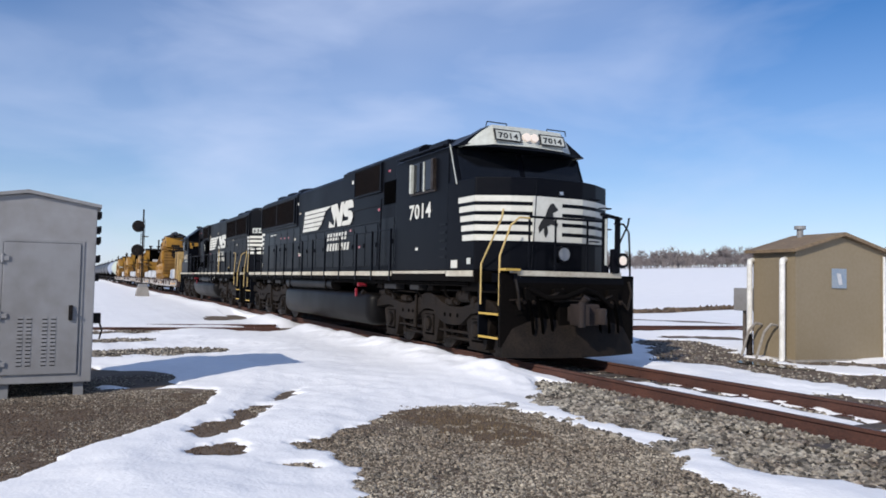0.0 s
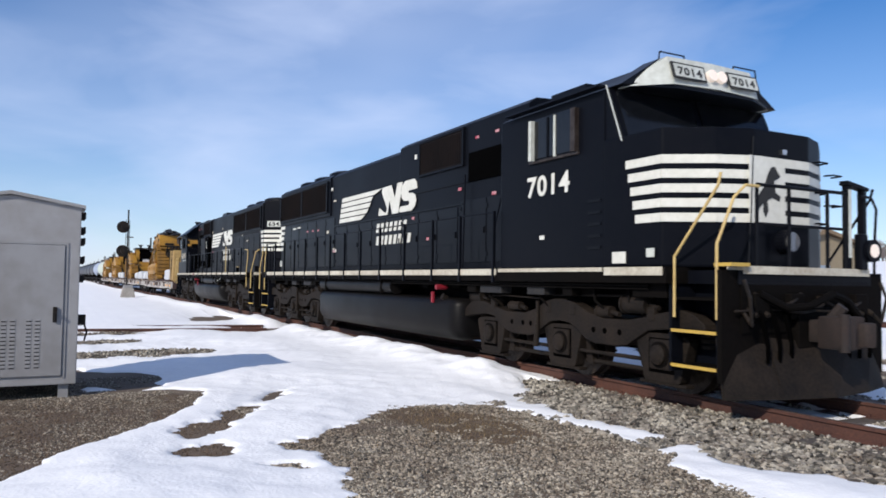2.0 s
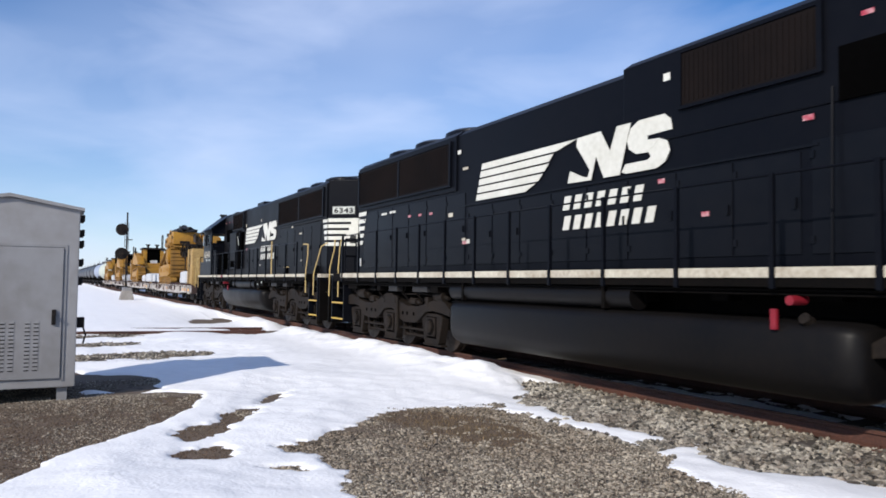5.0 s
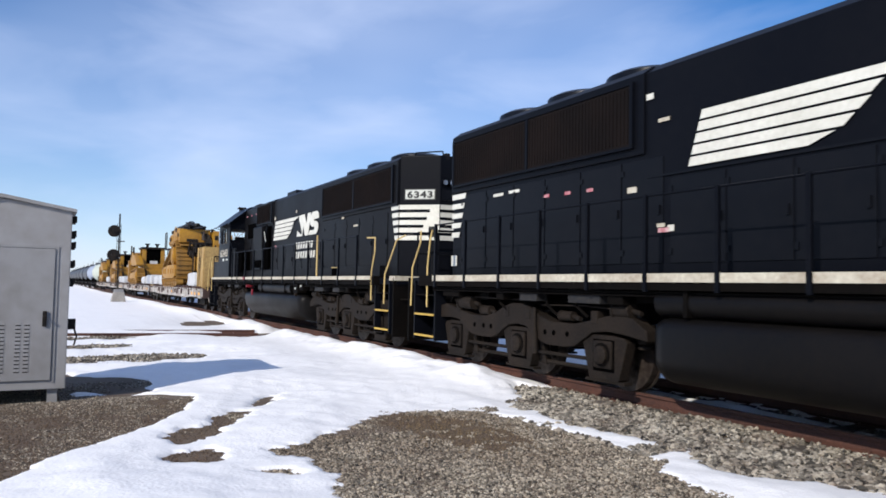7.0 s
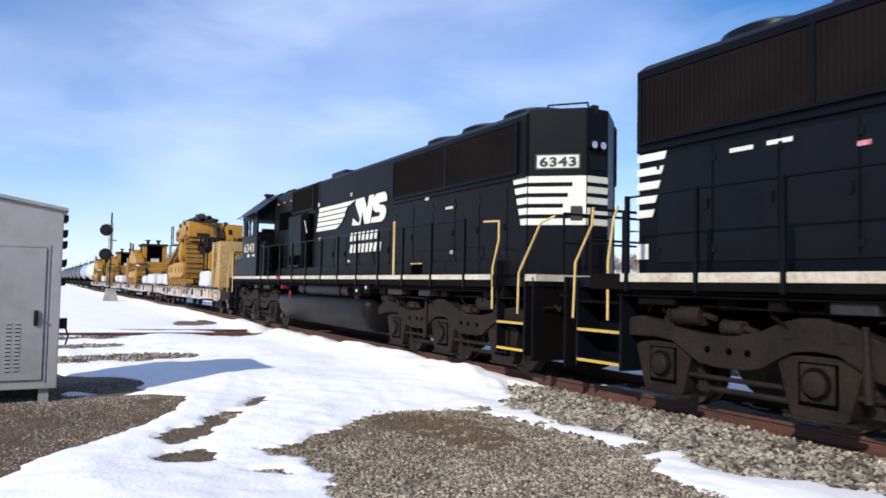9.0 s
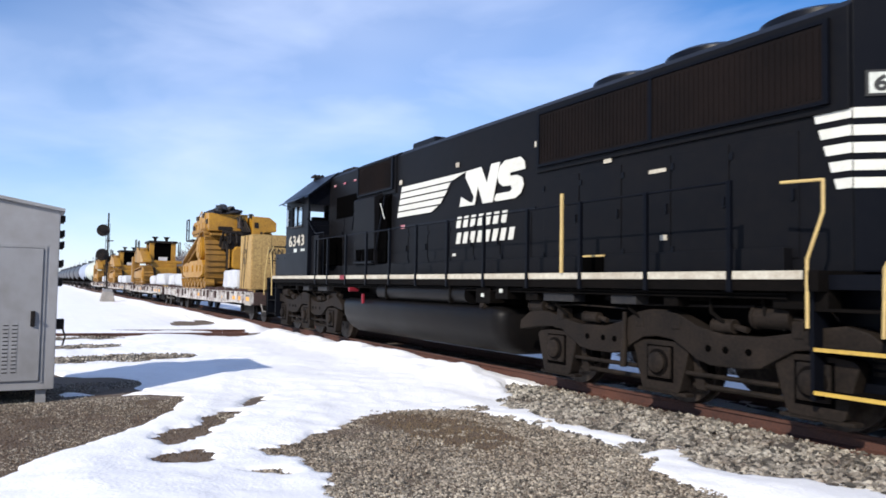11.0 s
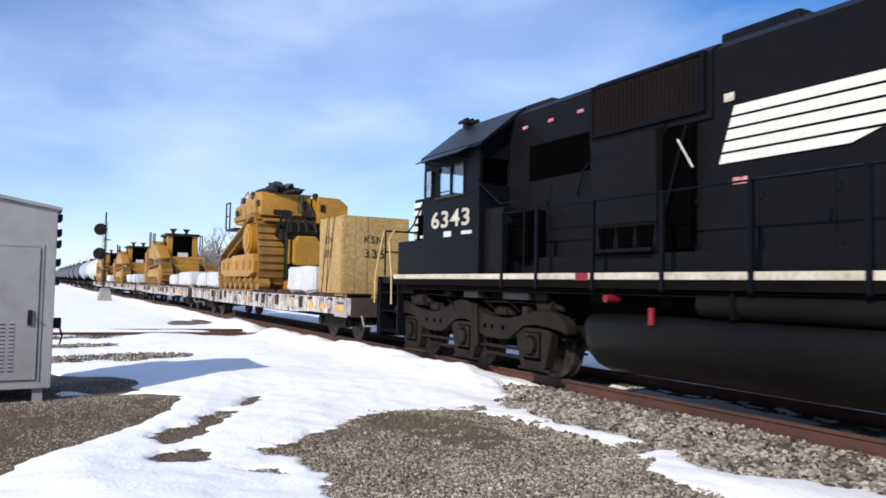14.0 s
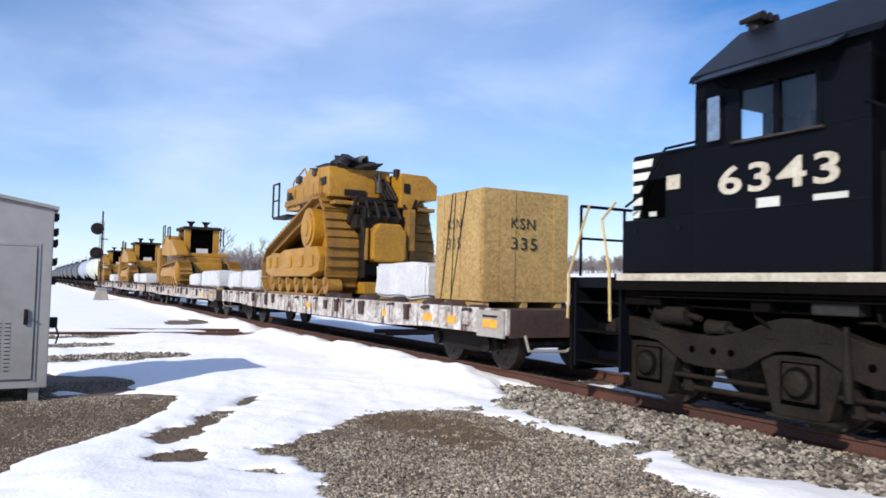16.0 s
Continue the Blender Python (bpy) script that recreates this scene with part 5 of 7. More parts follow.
    # near-black block for the locker's dark side, shade put into its colour
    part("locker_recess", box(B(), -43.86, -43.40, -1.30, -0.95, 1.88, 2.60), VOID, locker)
    part("hood_hook", pipe(B(), [(-42.55, -1.04, 2.75), (-42.40, -1.06, 3.10), (-42.22, -1.06, 3.22), (-42.05, -1.2, 3.20)], 0.016, 6), BLACK, root)
    hood_doors(root, [-40.4, -39.5, -38.6, -37.7, -36.8, -35.9, -35.0], 0.95, 1.75, 2.62, DUSTY)
    hood_doors(root, [-34.7, -33.8, -32.9, -32.0, -31.1, -30.2], 0.95, 1.75, 3.1, DUSTY)
    hood_doors(root, [-44.3, -43.3, -42.2], 0.95, 2.3, 3.1, DUSTY)
    part("hood_seam", box(B(), -40.3, -34.9, -0.975, -0.95, 2.66, 2.69), PANEL, root)
    part("marking_post", box(B(), -33.43, -33.38, -1.61, -1.585, 1.6, 2.70), RAILY, root, "yellow handrail post")
    # cab
    cabin = part("cab", box(B(), -46.43, -44.45, -1.55, 1.55, 1.6, 2.98, 0.01), BLACK, root, "black cab with a sloped roof")
    part("cab_top", prism(B(), [(-1.55, 3.54), (-1.55, 3.76), (-0.75, 4.40), (0.75, 4.40), (1.55, 3.76), (1.55, 3.54)], -46.43, -44.45, "x", 0.01), BLACK, cabin)
    for s in (-1, 1):
        for a_, b_ in ((-46.43, -45.88), (-44.92, -44.45)):
            part("side_post", box(B(), a_, b_, *sorted((s * 1.49, s * 1.55)), 2.98, 3.54), BLACK, cabin)
        part("front_post", box(B(), -46.43, -46.37, *sorted((s * 1.30, s * 1.49)), 2.98, 3.54), BLACK, cabin)
        part("rear_wall", box(B(), -44.51, -44.45, *sorted((s * 0.30, s * 1.49)), 2.98, 3.10), BLACK, cabin)
    part("front_post", box(B(), -46.43, -46.37, -0.40, 0.40, 2.98, 3.54), BLACK, cabin)
    part("rear_wall", box(B(), -44.51, -44.45, -0.95, 0.95, 3.10, 3.54), BLACK, cabin)
    part("seat_back", box(B(), -45.45, -45.30, -1.15, -0.65, 2.9, 3.28, 0.05), DARKM, cabin)
    part("cab_roof", prism(B(), [(-1.64, 3.71), (-1.60, 3.79), (-0.78, 4.45), (0.78, 4.45), (1.60, 3.79), (1.64, 3.71), (0.75, 4.38), (-0.75, 4.38)], -46.45, -44.3, "x"), ROOF, root, "sloped cab roof with a wide eave")
    part("roof_hatch", box(B(), -45.7, -44.6, -0.55, 0.3, 4.44, 4.54, 0.03), ROOF, root)
    b2 = rod(B(), (-46.28, -0.70, 4.36), (-46.28, -0.70, 4.52), 0.10, 12)
    for a_ in (-0.14, 0.0, 0.14):
        rod(b2, (-46.42, -0.70 + a_ * 0.8, 4.56), (-46.10, -0.70 + a_ * 0.8, 4.56), 0.03, 8, 0.055)
    part("air_horn", b2, DARKM, root, "black multi-note air horn", True)
    b2 = rod(B(), (-44.2, -0.3, 4.36), (-44.2, -0.3, 4.56), 0.2, 14)
    box(b2, -44.7, -43.9, -0.5, 0.1, 4.52, 4.58, 0.02)
    part("antenna_stand", b2, DARKM, root)
    win = part("cab_window", box(B(), -45.88, -44.92, -1.53, -1.515, 2.98, 3.54), CLEAR, root, "clear cab side window")
    win.visible_shadow = False
    for x in (-45.86, -45.40, -44.94):
        part("window_bar", box(B(), x - 0.03, x + 0.03, -1.56, -1.52, 2.98, 3.54), BLACK, win)
    part("window_ledge", box(B(), -45.92, -44.88, -1.60, -1.55, 2.955, 2.98), STEEL, win)
    part("window_awning", prism(B(), [(-1.55, 3.80), (-1.86, 3.63), (-1.86, 3.61), (-1.55, 3.76)], -46.2, -44.62, "x"), ROOF, root, "dark sheet-metal awning over the window")
    for x in (-46.0, -44.8):
        part("awning_stay", rod(B(), (x, -1.56, 3.58), (x, -1.82, 3.63), 0.012, 6), BLACK, root)
    part("cab_seam", box(B(), -46.42, -44.46, -1.556, -1.548, 2.255, 2.27), PANEL, root)
    for x in (-47.4, -46.7, -46.0, -45.3, -44.6, -43.8):
        part("box_latch", box(B(), x - 0.03, x + 0.03, -1.512, -1.498, 2.10, 2.15), PANEL, root)
    part("mirror", box(B(), -46.2, -46.04, -1.62, -1.575, 3.02, 3.50, 0.008), CHROME, root, "bright wind deflector")
    # low side boxes and short nose
    part("battery_box", box(B(), -47.62, -44.46, -1.50, 1.50, 1.6, 2.26, 0.02), BLACK, root)
    plan = [(-46.4, -0.92), (-48.05, -0.92), (-48.14, -0.82), (-48.14, 0.82), (-48.05, 0.92), (-46.4, 0.92)]
    part("short_nose", prism(B(), plan, 1.6, 3.20, "z", 0.04), BLACK, root, "black short nose")
    for i in range(5):
        z = 2.36 + i * 0.165
        part("nose_stripe", box(side_bar(B(), [(-48.05, z), (-47.93 + i * 0.055, z), (-47.90 + i * 0.055, z + 0.10), (-48.05, z + 0.10)], -0.92, 0.01), -48.15, -48.138, -0.80, 0.80, z, z + 0.10), WHITE, root, "white stripe on the short nose")
    # the recess is a raised near-black box, its inner shade painted
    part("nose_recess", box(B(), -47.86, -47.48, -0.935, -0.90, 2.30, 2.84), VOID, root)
    part("recess_lever", box(B(), -47.72, -47.60, -0.95, -0.93, 2.36, 2.42), GREYW, root)
    part("white_patch", side_bar(B(), [(-47.44, 2.68), (-47.22, 2.68), (-47.22, 2.86), (-47.44, 2.86)], -0.93), CREAM, root)
    grab(root, [(-46.45, -1.0, 3.22), (-47.4, -1.0, 3.20), (-47.75, -1.1, 2.62), (-48.0, -1.1, 2.5)], BLACK)
    lettering("6343", 0.30, Matrix.Translation((-46.10, -1.557, 2.44)) @ Matrix.Rotation(radians(90), 4, "X"), CREAM, root, "cream painted unit number", "unit_number", 0.008, 1.36)
    tags(root, [(-45.62, 2.26, 0.26, 0.1, GREYW), (-45.0, 2.28, 0.34, 0.06, GREYW)], -1.557)
    road_emblem(root, -40.05, 2.88, -0.972, 1.0)
    tags(root, [(-34.92, 3.66, 0.15, 0.09, CREAM), (-33.26, 3.16, 0.16, 0.06, CREAM), (-32.38, 2.90, 0.30, 0.05, CREAM), (-37.48, 3.66, 0.13, 0.09, CREAM), (-39.98, 3.60, 0.14, 0.1, CREAM), (-42.65, 3.99, 0.14, 0.05, STICK),
                (-43.36, 3.99, 0.14, 0.05, STICK), (-44.05, 3.99, 0.14, 0.05, STICK), (-39.86, 2.62, 0.20, 0.08, STICK), (-37.55, 1.96, 0.12, 0.05, WHITE), (-32.18, 2.02, 0.12, 0.07, CREAM)], -0.972)
    vent = part("hood_vent", box(B(), -33.56, -33.10, -1.12, -1.09, 1.62, 1.84, 0.006), VOID, root, "dark vent at the foot of the hood")
    part("vent_edge", box(B(), -33.58, -33.08, -1.126, -1.10, 1.835, 1.86), RAILY, vent, "faded orange edge")
    grab(root, [(-44.5, -1.57, 3.15), (-43.77, -1.57, 2.70), (-43.13, -1.57, 2.70), (-43.13, -1.57, 1.6)], BLACK, 0.014)
    stripe_run(root, -47.68, -29.72, [-43.71, -42.81, -41.58, -40.36, -39.14, -37.92, -36.70, -35.48, -34.26, -33.04, -31.82, -30.6], 1.515)
    tags(root, [(-41.92, 1.50, 0.26, 0.1, REDP)], -1.577)
    steps(root, -29.75, -28.98)
    steps(root, -48.6, -47.72, False)
    part("rear_deck", box(B(), -29.6, -28.7, -1.4, 1.4, 1.42, 1.56), BLACK, root)
    part("front_deck", box(B(), -48.7, -47.6, -1.4, 1.4, 1.42, 1.56), BLACK, root)
    part("deck_edge", box(B(), -28.96, -28.68, -1.45, 1.45, 1.5, 1.6), CREAM, root, "worn white deck edge")
    end_gear(root, -28.72, 1)
    end_gear(root, -48.7, -1)
    for s in (-1, 1):
        y = s * 1.55
        grab(root, [(-29.72, y, 1.05), (-29.72, y, 1.7), (-29.55, y, 2.15), (-29.55, y, 2.45), (-30.0, y, 2.47)])
        grab(root, [(-29.0, y, 1.0), (-28.98, y, 1.62), (-28.5, y * 0.97, 2.35), (-28.3, y * 0.9, 2.45)])
        grab(root, [(-48.62, y, 1.0), (-48.6, y, 1.6), (-48.3, y, 2.3), (-48.2, y, 2.5)])
        grab(root, [(-47.78, y, 1.0), (-47.8, y, 1.6), (-47.95, y, 2.3), (-47.7, y, 2.5)])
    deck_rail(root, -28.72, [-0.9, -0.4, 0.4, 0.9])
    deck_rail(root, -48.66, [-1.3, -0.5, 0.5, 1.3])
    fuel_tank(root, -41.95, -35.08, -40.55, -41.32, 0.26, (-39.93, -36.2))
    for x, w, zz in ((-35.6, 0.22, 1.12), (-35.05, 0.18, 1.2)):
        eb = part("equipment_box", box(B(), x - w, x + w, -1.50, -1.2, zz, zz + 0.26, 0.02), GRIMY, root, "small black equipment box")
        part("box_label", box(B(), x - 0.05, x + 0.04, -1.505, -1.495, zz + 0.10, zz + 0.16), GREYW, eb, "small white label")
    loco_truck(root, -31.9, 1)
    loco_truck(root, -45.36, -1)
    rider(root)


def flatcar_car():
    """A flatcar whose near end stands at x = 0 and which reaches back 19 m."""
    length = 18.9
    root = thing("flatcar", 0, 0, 0, "weathered flatcar with rusty deck and peeling pale side sill", "flatcar", "flatcars")
    part("deck", box(B(), -length, 0.0, -1.50, 1.50, 0.96, 1.04), FLATDECK, root, "rusty dark deck planks")
    rg = random.Random(12)
    for s in (-1, 1):
        b2 = prism(B(), [(0, 1.06), (0, 0.66), (-2.6, 0.66), (-4.2, 0.60), (-length + 4.2, 0.60), (-length + 2.6, 0.66), (-length, 0.66), (-length, 1.06)], *sorted((s * 1.50, s * 1.56)), "y")
        sill = part("side_sill", b2, FLATCAR, root, "pale peeling side sill streaked with rust")
        for k in range(24):
            x = -1.15 - k * 0.74
            if k % 5 != 2:
                w, zb = rg.uniform(0.07, 0.13), rg.uniform(0.68, 0.82)
                part("stake_pocket", prism(B(), [(x - w, 1.0), (x + w, 1.0), (x + w * 0.85, zb), (x - w * 0.85, zb)], *sorted((s * 1.56, s * 1.62)), "y"), FLATDECK if rg.random() < 0.45 else FLATCAR, sill)
            if k % 4 != 3:
                w, h = rg.uniform(0.16, 0.27), rg.uniform(1.10, 1.20)
                part("tie_down", prism(B(), [(x - w, 1.045), (x + w, 1.045), (x + w * 0.5, h), (x - w * 0.7, h - 0.05)], *sorted((s * 1.26, s * 1.54)), "y"), FLATDECK, sill, "rusty tie-down block")
            part("lashing_ring", rod(B(), (x - 0.10, s * 1.60, 1.0), (x + 0.16, s * 1.60, 1.02), 0.03, 6), CONCRETE if k % 4 == 1 else FLATDECK, sill)
        part("end_plate", box(B(), -0.80, -0.03, *sorted((s * 1.56, s * 1.60)), 0.61, 1.03, 0.008), CONCRETE, sill, "pale grey plate at the corner of the sill")
        part("plate_mark", box(B(), -0.62, -0.20, *sorted((s * 1.60, s * 1.606)), 0.92, 0.955), DARKM, sill)
        for x, w in ((-0.41, 0.40), (-1.75, 0.42), (-2.55, 0.34), (-4.3, 0.4), (-9.2, 0.4)):
            part("orange_patch", box(B(), x - w / 2, x + w / 2, *sorted((s * 1.58 if x > -1 else s * 1.56, s * 1.608 if x > -1 else s * 1.575)), 0.76, 0.89), ORANGE, sill, "orange reflective patch")
    part("end_sill", box(B(), -0.06, 0.02, -1.5, 1.5, 0.62, 1.05), FLATDECK, root)
    part("end_sill", box(B(), -length - 0.02, -length + 0.06, -1.5, 1.5, 0.62, 1.05), FLATDECK, root)
    part("centre_sill", prism(B(), [(-0.1, 0.95), (-0.1, 0.7), (-3.2, 0.7), (-4.6, 0.42), (-length + 4.6, 0.42), (-length + 3.2, 0.7), (-length + 0.1, 0.7), (-length + 0.1, 0.95)], -0.3, 0.3, "y"), GRIMY, root)
    for x in (0.0, -length):
        d = 1 if x == 0 else -1
        b2 = box(B(), *sorted((x, x + d * 0.5)), -0.1, 0.1, 0.72, 0.95, 0.02)
        box(b2, *sorted((x + d * 0.42, x + d * 0.68)), -0.2, 0.14, 0.68, 1.0, 0.04)
        part("coupler", b2, COUPLER, root)
        part("cut_lever", pipe(B(), [(x + d * 0.06, -1.25, 0.66), (x + d * 0.10, -1.2, 0.42), (x + d * 0.10, -0.5, 0.40), (x + d * 0.2, -0.1, 0.62)], 0.022, 6), CONCRETE, root, "pale grey coupler lever", True)
        part("brake_hose", pipe(B(), [(x, 0.35, 0.7), (x + d * 0.2, 0.4, 0.5), (x + d * 0.4, 0.3, 0.32), (x + d * 0.6, 0.2, 0.36)], 0.03, 6), DARKM, root, "", True)
    for c in (-2.0, -length + 2.0):
        b2 = B()
        for s in (-1, 1):
            y0, y1 = sorted((s * 1.0, s * 1.14))
            prism(b2, [(c - 1.1, 0.50), (c - 0.55, 0.68), (c + 0.55, 0.68), (c + 1.1, 0.50), (c + 1.1, 0.36), (c + 0.45, 0.28), (c - 0.45, 0.28), (c - 1.1, 0.36)], y0, y1, "y", 0.02)
            for q in (-0.86, 0.86):
                rod(b2, (c + q, s * 1.05, 0.43), (c + q, s * 1.2, 0.43), 0.12, 12)
        box(b2, c - 0.2, c + 0.2, -1.0, 1.0, 0.46, 0.62)
        tr = part("truck", b2, TRUCK, root, "two-axle freight truck", True)
        for q in (-0.86, 0.86):
            wheelset(tr, c + q, 0.43)
    return root


def copy_rider(src, x, y=0.0, z=0.0):
    ob = copy_thing(src, pose(x, y, z))
    MOVING.append((ob, x, y, z))
    for o in ob.children_recursive:
        if o.name.startswith("wheelset"):
            x0, z0 = o.location.x, o.location.z
            WHEELS.append((o, x0, z0, 0.43))
    return ob


def bulldozer(cab=True):
    """A large tracked dozer without its blade, rear towards +x, standing at z = 1.05; x = 0 is the rear of the tracks."""
    root = thing("bulldozer", 0, 0, 1.05, "yellow bulldozer with high sprockets and glazed cab" if cab else "yellow bulldozer without cab, black tarp on top", "bulldozer", "bulldozers")
    z = 1.05
    for s in (-1, 1):
        ya, yb = sorted((s * (0.90 if cab else 0.66), s * 1.52))
        low = [(-6.15, 0.32), (-5.7, 0.06), (-0.65, 0.06), (-0.2, 0.35), (-0.10, 0.65), (-0.32, 1.0), (-0.85, 1.24), (-1.6, 1.28), (-5.6, 1.1), (-6.2, 0.78)]
        path = low if cab else [(-6.5, 0.40), (-6.1, 0.06), (-1.3, 0.06), (-0.95, 0.28), (-0.84, 0.7), (-0.84, 1.36), (-1.18, 2.25), (-1.5, 2.56), (-2.0, 2.56), (-6.1, 1.36), (-6.5, 1.0)]
        # added dark plate across the loop: paints the deep shade behind the rollers
        belt = B()
        prism(belt, [(x, z + q + 0.0) for x, q in path], *sorted((s * 0.74, s * 0.80)), "y")
        tb = part("track_backing", belt, DARKM, root, "dark plate added inside the track loop to paint its shade")
        # one shoe after another round the loop
        pts = [Vector((x, 0, z + q)) for x, q in path]
        lens = [(pts[(i + 1) % len(pts)] - pts[i]).length for i in range(len(pts))]
        total = sum(lens)
        n_ = 58
        shoe = None
        centre = Vector((-2.7, 0, z + 1.0))
        for k in range(n_):
            u = total * k / n_
            i = 0
            while u > lens[i]:
                u -= lens[i]
                i += 1
            p, q = pts[i], pts[(i + 1) % len(pts)]
            dr = (q - p).normalized()
            pos = p + dr * u
            nr = Vector((dr.z, 0, -dr.x))
            if nr.dot(pos - centre) < 0:
                nr = -nr
            if shoe is None:
                b3 = B()
                box(b3, -0.125, 0.125, ya, yb, -0.02, 0.035)
                box(b3, -0.13, 0.13, *sorted((s * 1.12, s * 1.34)), -0.17, -0.02)
                box(b3, 0.07, 0.10, ya + 0.02, yb - 0.02, 0.035, 0.11)
                OFFSET[tb], keep_ = Vector((0, 0, 0)), OFFSET[tb]
                shoe = part("track_shoe", b3, DOZERD, tb)
                OFFSET[tb] = keep_
                o = shoe
            else:
                o = new("track_shoe", shoe.data)
                o.parent = tb
            yaxis = Vector((0, 1, 0))
            m = Matrix((dr, yaxis, dr.cross(yaxis))).transposed().to_4x4()
            if m.col[2].to_3d().dot(nr) < 0:
                dr = -dr
                m = Matrix((dr, yaxis, dr.cross(yaxis))).transposed().to_4x4()
            o.matrix_local = Matrix.Translation(pos - Vector((0, 0, z))) @ m
        # sprocket, roller frame, rollers
        hub = (-0.95, z + 0.72) if cab else (-2.25, z + 1.80)
        b3 = rod(B(), (hub[0], s * 1.2, hub[1]), (hub[0], s * 1.52, hub[1]), 0.54, 28)
        rod(b3, (hub[0], s * 1.52, hub[1]), (hub[0], s * 1.57, hub[1]), 0.42, 28)
        rod(b3, (hub[0], s * 1.57, hub[1]), (hub[0], s * 1.60, hub[1]), 0.20, 18)
        part("drive_sprocket", b3, DOZER, root, "round yellow final drive", True)
        b3 = B()
        prism(b3, [(-5.8, z + 0.62), (-5.3, z + 1.0), (-3.2, z + 0.98), (-2.6, z + 1.05), (-0.9, z + 0.92), (-0.55, z + 0.62), (-0.8, z + 0.52), (-5.6, z + 0.52)] if cab else
              [(-6.0, z + 0.66), (-6.0, z + 1.12), (-5.2, z + 1.22), (-4.6, z + 1.18), (-4.2, z + 1.28), (-1.5, z + 1.30), (-1.2, z + 1.05), (-1.3, z + 0.66), (-2.0, z + 0.52), (-5.4, z + 0.52)], *sorted((s * 1.2, s * 1.55)), "y", 0.03)
        for x in (() if cab else (-5.6, -4.9, -3.6, -2.6, -1.8)):        # bolted pads along the frame
            box(b3, x - 0.16, x + 0.16, *sorted((s * 1.54, s * 1.60)), z + 0.78, z + 1.08, 0.02)
        part("roller_frame", b3, DOZER, root, "yellow roller frame", True)
        for k in range(7):
            x = -5.3 + k * 0.75
            b3 = rod(B(), (x, s * 1.15, z + 0.27), (x, s * 1.52, z + 0.27), 0.19, 14)
            rod(b3, (x, s * 1.50, z + 0.40), (x, s * 1.57, z + 0.40), 0.10, 10)
            part("track_roller", b3, DOZERD, root, "", True)
    for s in (-1, 1):
        if not cab:
            part("sprocket_arm", prism(B(), [(-2.6, z + 1.1), (-2.1, z + 2.0), (-1.2, z + 2.0), (-0.9, z + 1.05)], *sorted((s * 0.98, s * 1.22)), "y", 0.03), DOZER, root)
        part("idler", rod(B(), (-5.55, s * 1.05, z + 0.58), (-5.55, s * 1.42, z + 0.58), 0.42, 24), DOZERD, root, "round track idler", True)
    b2 = prism(B(), [(-6.0, z + 1.3), (-6.0, z + 2.35), (-5.6, z + 2.5), (-4.7, z + 2.6), (-4.6, z + 1.2)] if cab else [(-5.2, z + 1.3), (-5.2, z + 2.35), (-4.9, z + 2.55), (-2.6, z + 2.85), (-2.4, z + 1.2)], -0.62, 0.62, "y", 0.05)
    part("engine_bay", b2, DOZER, root, "yellow engine enclosure")
    part("chassis", box(B(), -4.9, -2.6 if cab else -0.75, -0.64, 0.64, z + 0.55, z + 1.6, 0.05), DARKM, root)
    if not cab:
        b2 = prism(B(), [(-0.50, z + 1.0), (-0.40, z + 0.9), (0.32, z + 0.9), (0.42, z + 1.0), (0.42, z + 1.65), (0.25, z + 1.88), (-0.33, z + 1.88), (-0.50, z + 1.65)], -0.95, -0.25, "x", 0.05)
        part("rear_case", b2, DOZER, root, "yellow rear drive case")
    part("rear_frame", box(B(), -2.2, -0.9, -0.72, 0.72, z + (0.5 if cab else 1.6), z + (1.25 if cab else 2.6), 0.06), DOZER if cab else DARKM, root)
    if not cab:
        for y in (-0.5, -0.25, 0.0, 0.3, 0.55):
            part("hydraulic_hose", pipe(B(), [(-0.8, y, z + 1.75), (-0.45, y * 1.1, z + 2.05), (-0.75, y, z + 2.45)], 0.045, 8), DARKM, root, "black hydraulic hose", True)
        for s in (-1, 1):
            part("hydraulic_cylinder", rod(B(), (-0.55, s * 0.58, z + 1.3), (-0.5, s * 0.7, z + 2.0), 0.08, 10), DARKM, root, "", True)
        part("valve_bank", box(B(), -1.3, -0.55, -0.85, 0.85, z + 1.75, z + 2.1, 0.03), DARKM, root)
    b2 = box(B(), -5.6, -4.2, -1.5, -1.1, z + 2.25, z + 2.32)
    pipe(b2, [(-5.6, -1.5, z + 2.3), (-5.6, -1.5, z + 3.3), (-5.0, -1.5, z + 3.3), (-5.0, -1.5, z + 2.3)], 0.03)
    pipe(b2, [(-5.6, -1.5, z + 2.8), (-5.0, -1.5, z + 2.8)], 0.025)
    part("step_platform", b2, DARKM, root, "dark access platform with rails")
    if not cab:
        b2 = prism(B(), [(-4.8, z + 2.45), (-4.75, z + 3.10), (-3.3, z + 3.18), (-2.8, z + 3.46), (-1.25, z + 3.36), (-1.15, z + 2.58), (-2.2, z + 2.50), (-3.6, z + 2.4)], -1.35, 0.36, "y", 0.025)
        part("fender", b2, DOZER, root, "yellow fender and floor plate")
        b2 = prism(B(), [(0.44, z + 2.36), (0.44, z + 3.27), (1.2, z + 3.25), (1.52, z + 3.02), (1.52, z + 2.62), (1.0, z + 2.58), (0.85, z + 2.30)], -2.5, -0.70, "x", 0.025)
        part("fuel_tank", b2, DOZER, root, "yellow rear tank")
        part("tank_face", box(B(), -0.70, -0.67, 0.52, 0.70, z + 2.75, z + 3.0, 0.01), DARKM, root)
        part("platform_plate", box(B(), -2.4, -0.9, -1.3, 1.35, z + 2.36, z + 2.46, 0.02), DOZERD, root)
